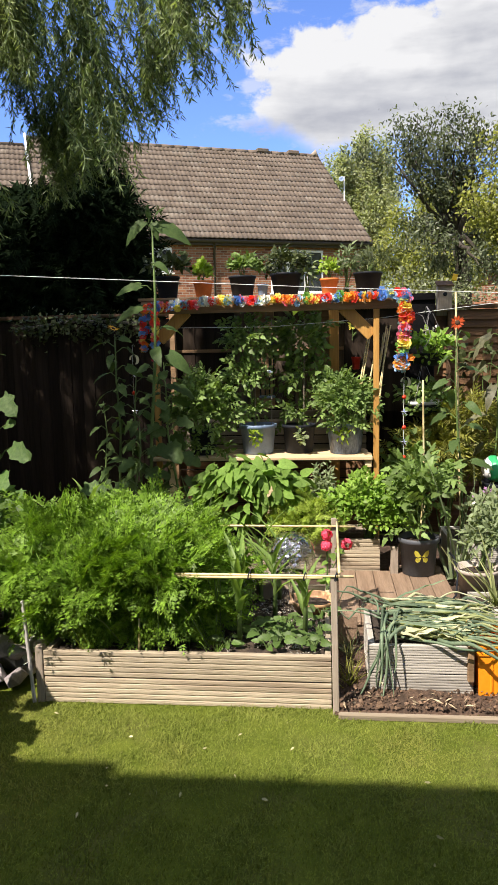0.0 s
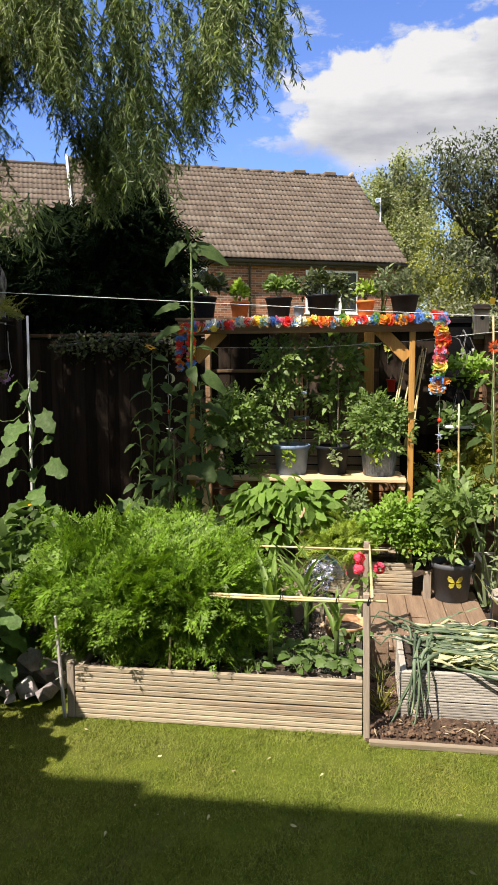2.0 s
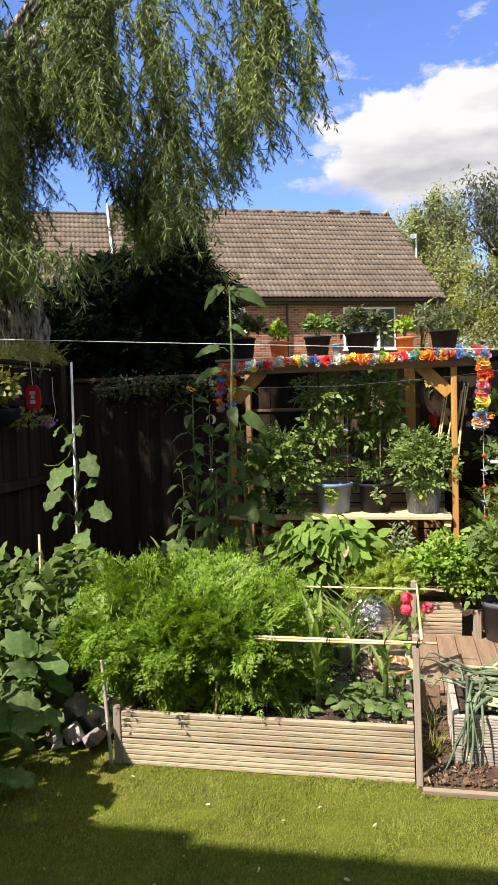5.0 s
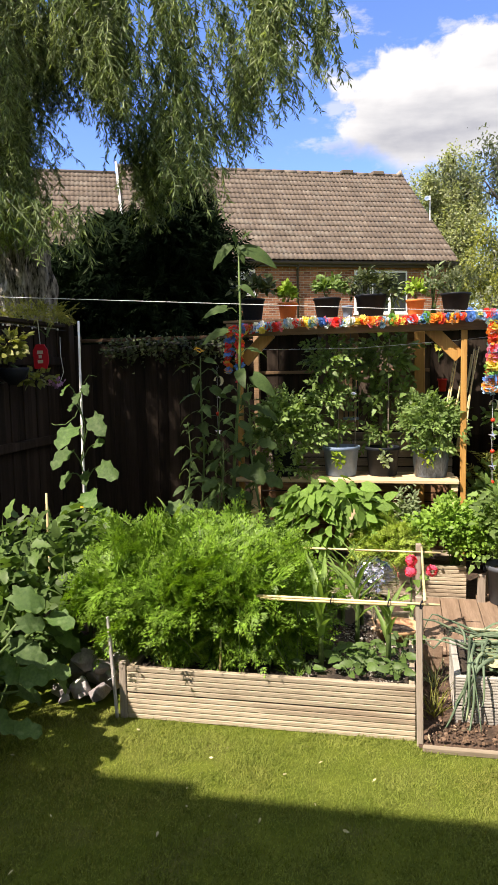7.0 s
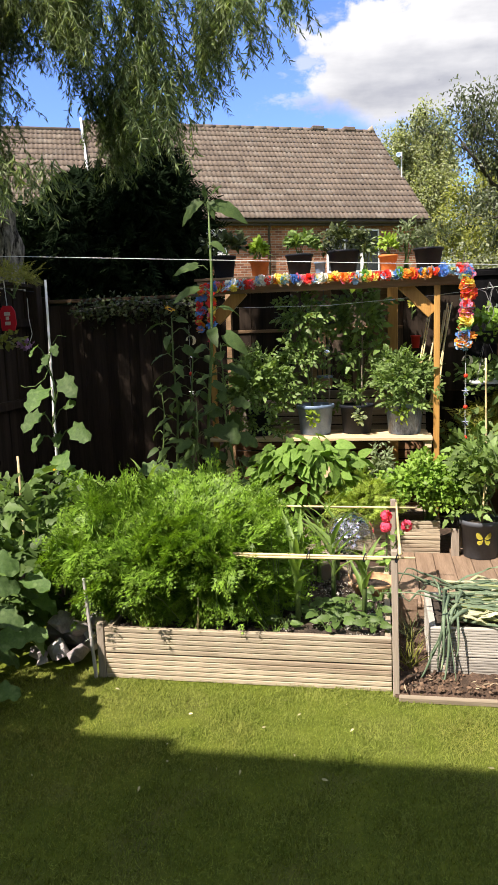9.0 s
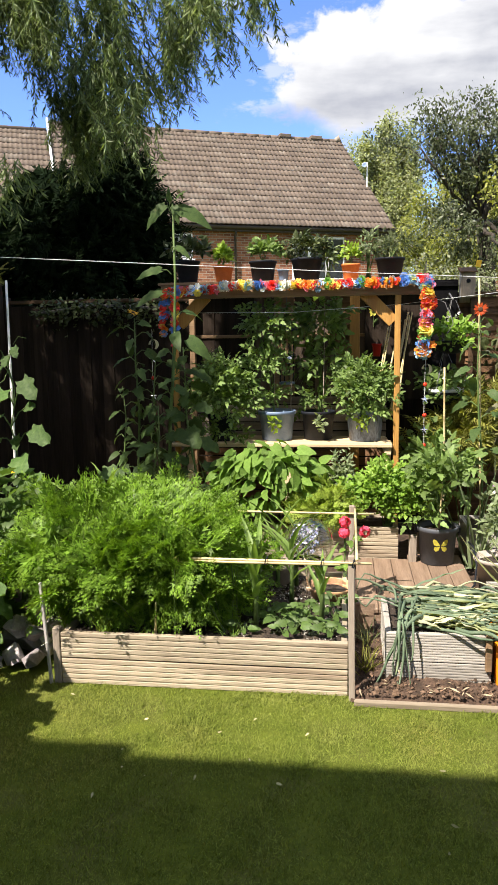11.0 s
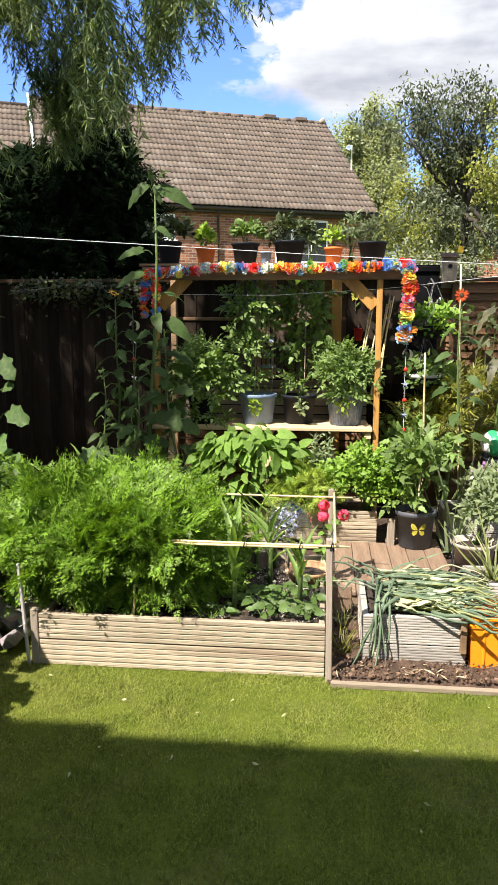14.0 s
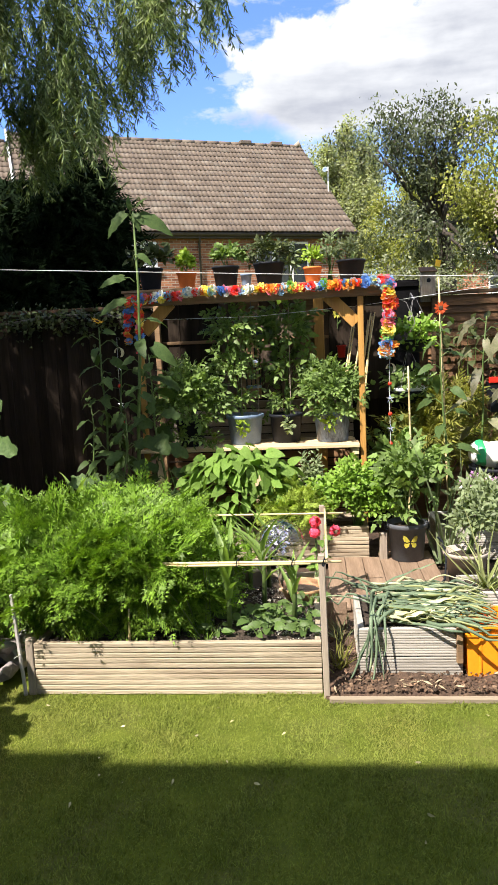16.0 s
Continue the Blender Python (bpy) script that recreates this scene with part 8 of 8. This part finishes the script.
# ---- along the dark fence ----
def build_tag():
    t = thing("hanging_sign", "small red hanging metal sign on the fence", "ornament", pose(-2.93, 5.545, 1.69) @ Matrix.Scale(1.15, 4))
    prof = [(-0.045, 0.0), (0.045, 0.0), (0.06, 0.05), (0.055, 0.13), (0.03, 0.17), (-0.03, 0.17), (-0.055, 0.13), (-0.06, 0.05)]
    bm = bmesh.new()
    f = [bm.verts.new((x, -0.006, z)) for x, z in prof]
    g = [bm.verts.new((x, 0.006, z)) for x, z in prof]
    bm.faces.new(f), bm.faces.new(g[::-1])
    for i in range(8):
        bm.faces.new((f[i], f[(i + 1) % 8], g[(i + 1) % 8], g[i]))
    part("plate", bm, plain("sign_red", (0.55, 0.02, 0.03), 0.4), t)
    for z, w in ((0.115, 0.022), (0.085, 0.012), (0.05, 0.02)):
        part("print_bar", box(-w, w, -0.0085, -0.0065, z - 0.012, z + 0.012, 0), M_PETAL_WHITE, t)
    part("cord", tube([(0, 0, 0.17), (-0.005, 0, 0.25), (-0.01, 0, 0.34)], 0.003, 5), M_TWINE, t)
    part("nail", tube([(-0.01, 0.0, 0.34), (-0.05, 0.0, 0.35)], 0.004, 5), M_WIRE, t)


build_tag()
vb = shrub("golden_climber", "golden-leaved climber hanging on the fence", (-2.90, 5.05, 1.72), [((0.0, -0.05, 0.14), (0.14, 0.20, 0.10), 130, 0.06), ((0.04, 0.25, -0.10), (0.12, 0.24, 0.05), 70, 0.05)], LEAF_BROAD, M_YELLOWGREEN, 3, seed=151, flat=None)
flowers_dots(vb, 14, (0.10, 0.50, -0.14), (0.06, 0.08, 0.05), 0.022, M_PETAL_MAUVE, 152)
bk1 = thing("wall_basket", "dark wire wall basket under the climber", "basket")
part("bowl", turned([(0.02, 1.45), (0.09, 1.50), (0.12, 1.57), (0.115, 1.58), (0.085, 1.51), (0.02, 1.47)], 14), M_BLACKPOT, bk1, smooth=True)
bk1.matrix_basis = pose(-2.90, 5.05, 0.12)
part("arm", tube([(0.0, 0.0, 1.50), (-0.08, 0.0, 1.47), (-0.13, 0.0, 1.47)], 0.006, 5), M_WIRE, bk1)
shrub("fence_climber", "olive conifer sprays over the fence top", (-2.95, 5.7, 1.95), [((-0.1, 0, 0.16), (0.34, 0.35, 0.13), 620, 0.065)], FERNY, M_OLIVE, 3, seed=153)

# ---- hanging baskets by the right end ----
for (x, y, z), lbl, sd in (((0.80, 5.85, 1.47), "upper black hanging bowl of green trailers", 161), ((0.75, 5.85, 1.08), "lower black hanging bowl with a pale liner", 162)):
    h = thing("hanging_basket", lbl, "hanging basket", pose(x, y, z), "hanging baskets by the stand")
    part("bowl", turned([(0.05, 0.0), (0.11, 0.03), (0.155, 0.09), (0.165, 0.10), (0.155, 0.10), (0.10, 0.045), (0.02, 0.03)], 22), M_BLACKPOT, h, smooth=True)
    for i in range(3):
        a = i * 2.094
        part("chain", tube([(0.155 * math.cos(a), 0.155 * math.sin(a), 0.095), (0.02 * math.cos(a), 0.02 * math.sin(a), 0.40)], 0.0025, 4), M_WIRE, h)
    if sd == 162:
        part("liner", turned([(0.13, 0.085), (0.158, 0.112), (0.15, 0.125), (0.12, 0.105), (0.02, 0.10)], 22), M_WHITE, h, "pale torn liner", True)
    shrub("trailing_plant", "green trailing basket plant with white flowers", (x, y, z + 0.08), [((0, -0.03, 0.09), (0.19, 0.15, 0.10), 260, 0.05), ((0.02, -0.10, -0.02), (0.15, 0.08, 0.08), 90, 0.045)], LEAF_BROAD, M_MINT if sd == 161 else M_TOMATO, 8, seed=sd)
    tp = [o for o in bpy.data.objects if o.name.startswith("trailing_plant")][-1]
    flowers_dots(tp, 30, (0.02, -0.05, 0.15), (0.17, 0.12, 0.09), 0.013, M_PETAL_WHITE, sd + 5)
hk = thing("basket_hook", "iron bracket on the fence holding the baskets", "bracket")
part("bracket", tube([(0.80, 6.24, 1.86), (0.80, 6.05, 1.93), (0.80, 5.85, 1.875)], 0.006, 6), M_WIRE, hk)
shrub("olive_shrub", "olive-green feathery shrub against the fence", (0.92, 5.85, 0.03), [((0, 0, 0.75), (0.30, 0.18, 0.32), 300, 0.16), ((0.16, 0, 1.02), (0.22, 0.14, 0.20), 160, 0.14), ((-0.25, 0.0, 0.60), (0.22, 0.15, 0.30), 140, 0.14), ((0.35, 0, 0.6), (0.2, 0.14, 0.3), 120, 0.14)], SPRAY, M_OLIVE, 8, seed=171)
shrub("fence_shrub", "loose dark green shrub trained on the fence", (1.25, 6.05, 0.03), [((0.0, 0, 1.45), (0.30, 0.08, 0.32), 70, 0.075), ((0.45, 0, 1.35), (0.28, 0.10, 0.4), 70, 0.08)], LEAF_BROAD, M_IVY, 9, seed=174)
shrub("fuchsia_shrub", "loose green shrub filling the corner", (0.62, 5.75, 0.03), [((0, 0, 0.6), (0.22, 0.18, 0.35), 260, 0.08)], LEAF_BROAD, M_TOMATO, 8, seed=172)
shrub("corner_shrub", "grey-green shrub at the plot's end", (1.55, 5.2, 0.03), [((0, 0, 0.4), (0.28, 0.28, 0.3), 300, 0.08)], LEAF_BROAD, M_GREYGREEN, 8, seed=173)


# ---- small things by the fences ----
sl = thing("string_lights", "cable with small white lights along the fence", "string lights")
part("cable", tube([(-2.965, 3.4, 2.035), (-2.965, 4.3, 2.02), (-2.965, 5.2, 2.03), (-2.965, 6.1, 2.02)], 0.003, 5), M_BLACKPOT, sl)
for i in range(12):
    bm = bmesh.new()
    bmesh.ops.create_icosphere(bm, subdivisions=1, radius=0.009)
    bmesh.ops.transform(bm, matrix=Matrix.Translation((-2.958, 3.5 + i * 0.22, 2.012 + 0.006 * (i % 3))), verts=bm.verts)
    part("bulb", bm, M_WHITE, sl, smooth=True)
lw = thing("loose_wire", "thin pale wire hanging down the fence", "wire")
part("wire", tube([(-2.93, 5.90, 1.96), (-2.92, 5.88, 1.80), (-2.91, 5.90, 1.66), (-2.93, 5.86, 1.56)], 0.003, 5), M_TWINE, lw, smooth=True)
rp = pot("plant_pot", "small red pot at the stand's back", (0.245, 6.03, SHELF + 0.62), 0.036, 0.028, 0.10, plain("red_plastic", (0.60, 0.03, 0.02), 0.45), "pot", 0.006, soil=False)
part("hook", tube([(0, 0.045, 0.09), (0, 0.10, 0.12), (0, 0.115, 0.10)], 0.003, 5), M_WIRE, rp)


def build_bird_box():
    """A weathered nest box on the fence with a bent yellow tag beside it."""
    b = thing("bird_box", "weathered grey wooden bird box on the fence", "bird box", pose(0.955, 6.20, 1.905))
    part("front", box(-0.055, 0.055, -0.065, -0.053, 0.0, 0.19, 0.003), M_STAKE, b)
    for x in (-0.055, 0.045):
        part("side", box(x, x + 0.010, -0.052, 0.05, 0.0, 0.20, 0.002), M_GREYWOOD, b)
    part("floor", box(-0.044, 0.044, -0.052, 0.05, 0.0, 0.010, 0.002), M_STAKE, b)
    part("back", box(-0.05, 0.05, 0.051, 0.063, -0.04, 0.23, 0.003), M_STAKE, b)
    bm = box(-0.068, 0.068, -0.085, 0.05, 0.0, 0.012, 0.003)
    bmesh.ops.transform(bm, matrix=pose(0, 0, 0.212, 18, 0, 0), verts=bm.verts)
    part("roof", bm, M_FENCE, b)
    bm = turned([(0.016, 0.0), (0.017, 0.004), (0.010, 0.005)], 14)
    bmesh.ops.transform(bm, matrix=pose(0, -0.065, 0.125, 90, 0, 0), verts=bm.verts)
    part("entrance", bm, M_BLACKPOT, b, "dark round entrance hole", True)
    t = part("tag", box(-0.022, 0.022, -0.002, 0.002, -0.026, 0.026, 0.001), plain("tag_yellow", (0.80, 0.50, 0.05), 0.5), b, "bent yellow plastic tag")
    t.matrix_basis = pose(0.075, -0.06, 0.255, 10, 8, 20)
    part("tag_wire", tube([(0.05, -0.02, 0.225), (0.065, -0.045, 0.25), (0.075, -0.058, 0.262)], 0.0015, 5), M_WIRE, b)


build_bird_box()


def build_wall_trough():
    """A dark trough with a red rim hung on the far end of the fence."""
    w = thing("wall_trough", "dark plastic trough with a red rim on the fence", "planter", pose(1.56, 6.13, 0.96))
    bm = bmesh.new()
    rings = [[bm.verts.new((sx * a, sy * c, z)) for sx, sy in ((-1, -1), (1, -1), (1, 1), (-1, 1))] for a, c, z in ((0.13, 0.06, 0.0), (0.145, 0.075, 0.24), (0.13, 0.062, 0.24), (0.12, 0.05, 0.02))]
    for r0, r1 in zip(rings, rings[1:]):
        for k in range(4):
            bm.faces.new((r0[k], r0[(k + 1) % 4], r1[(k + 1) % 4], r1[k]))
    bm.faces.new(rings[0][::-1]), bm.faces.new(rings[-1])
    part("trough", bm, M_BLACKPOT, w)
    part("rim", box(-0.155, 0.155, -0.085, -0.077, 0.235, 0.285, 0.004), plain("rim_red", (0.70, 0.035, 0.02), 0.4), w, "red plastic rim")
    for x in (-0.1, 0.1):
        part("bracket", tube([(x, 0.05, 0.24), (x, 0.10, 0.27), (x, 0.145, 0.25)], 0.004, 5), M_WIRE, w)


build_wall_trough()
post = stake("brown end post of the small planter", (0.652, 3.315, 0.10), 0.178, 0.028, (0, 0), M_BEAM)
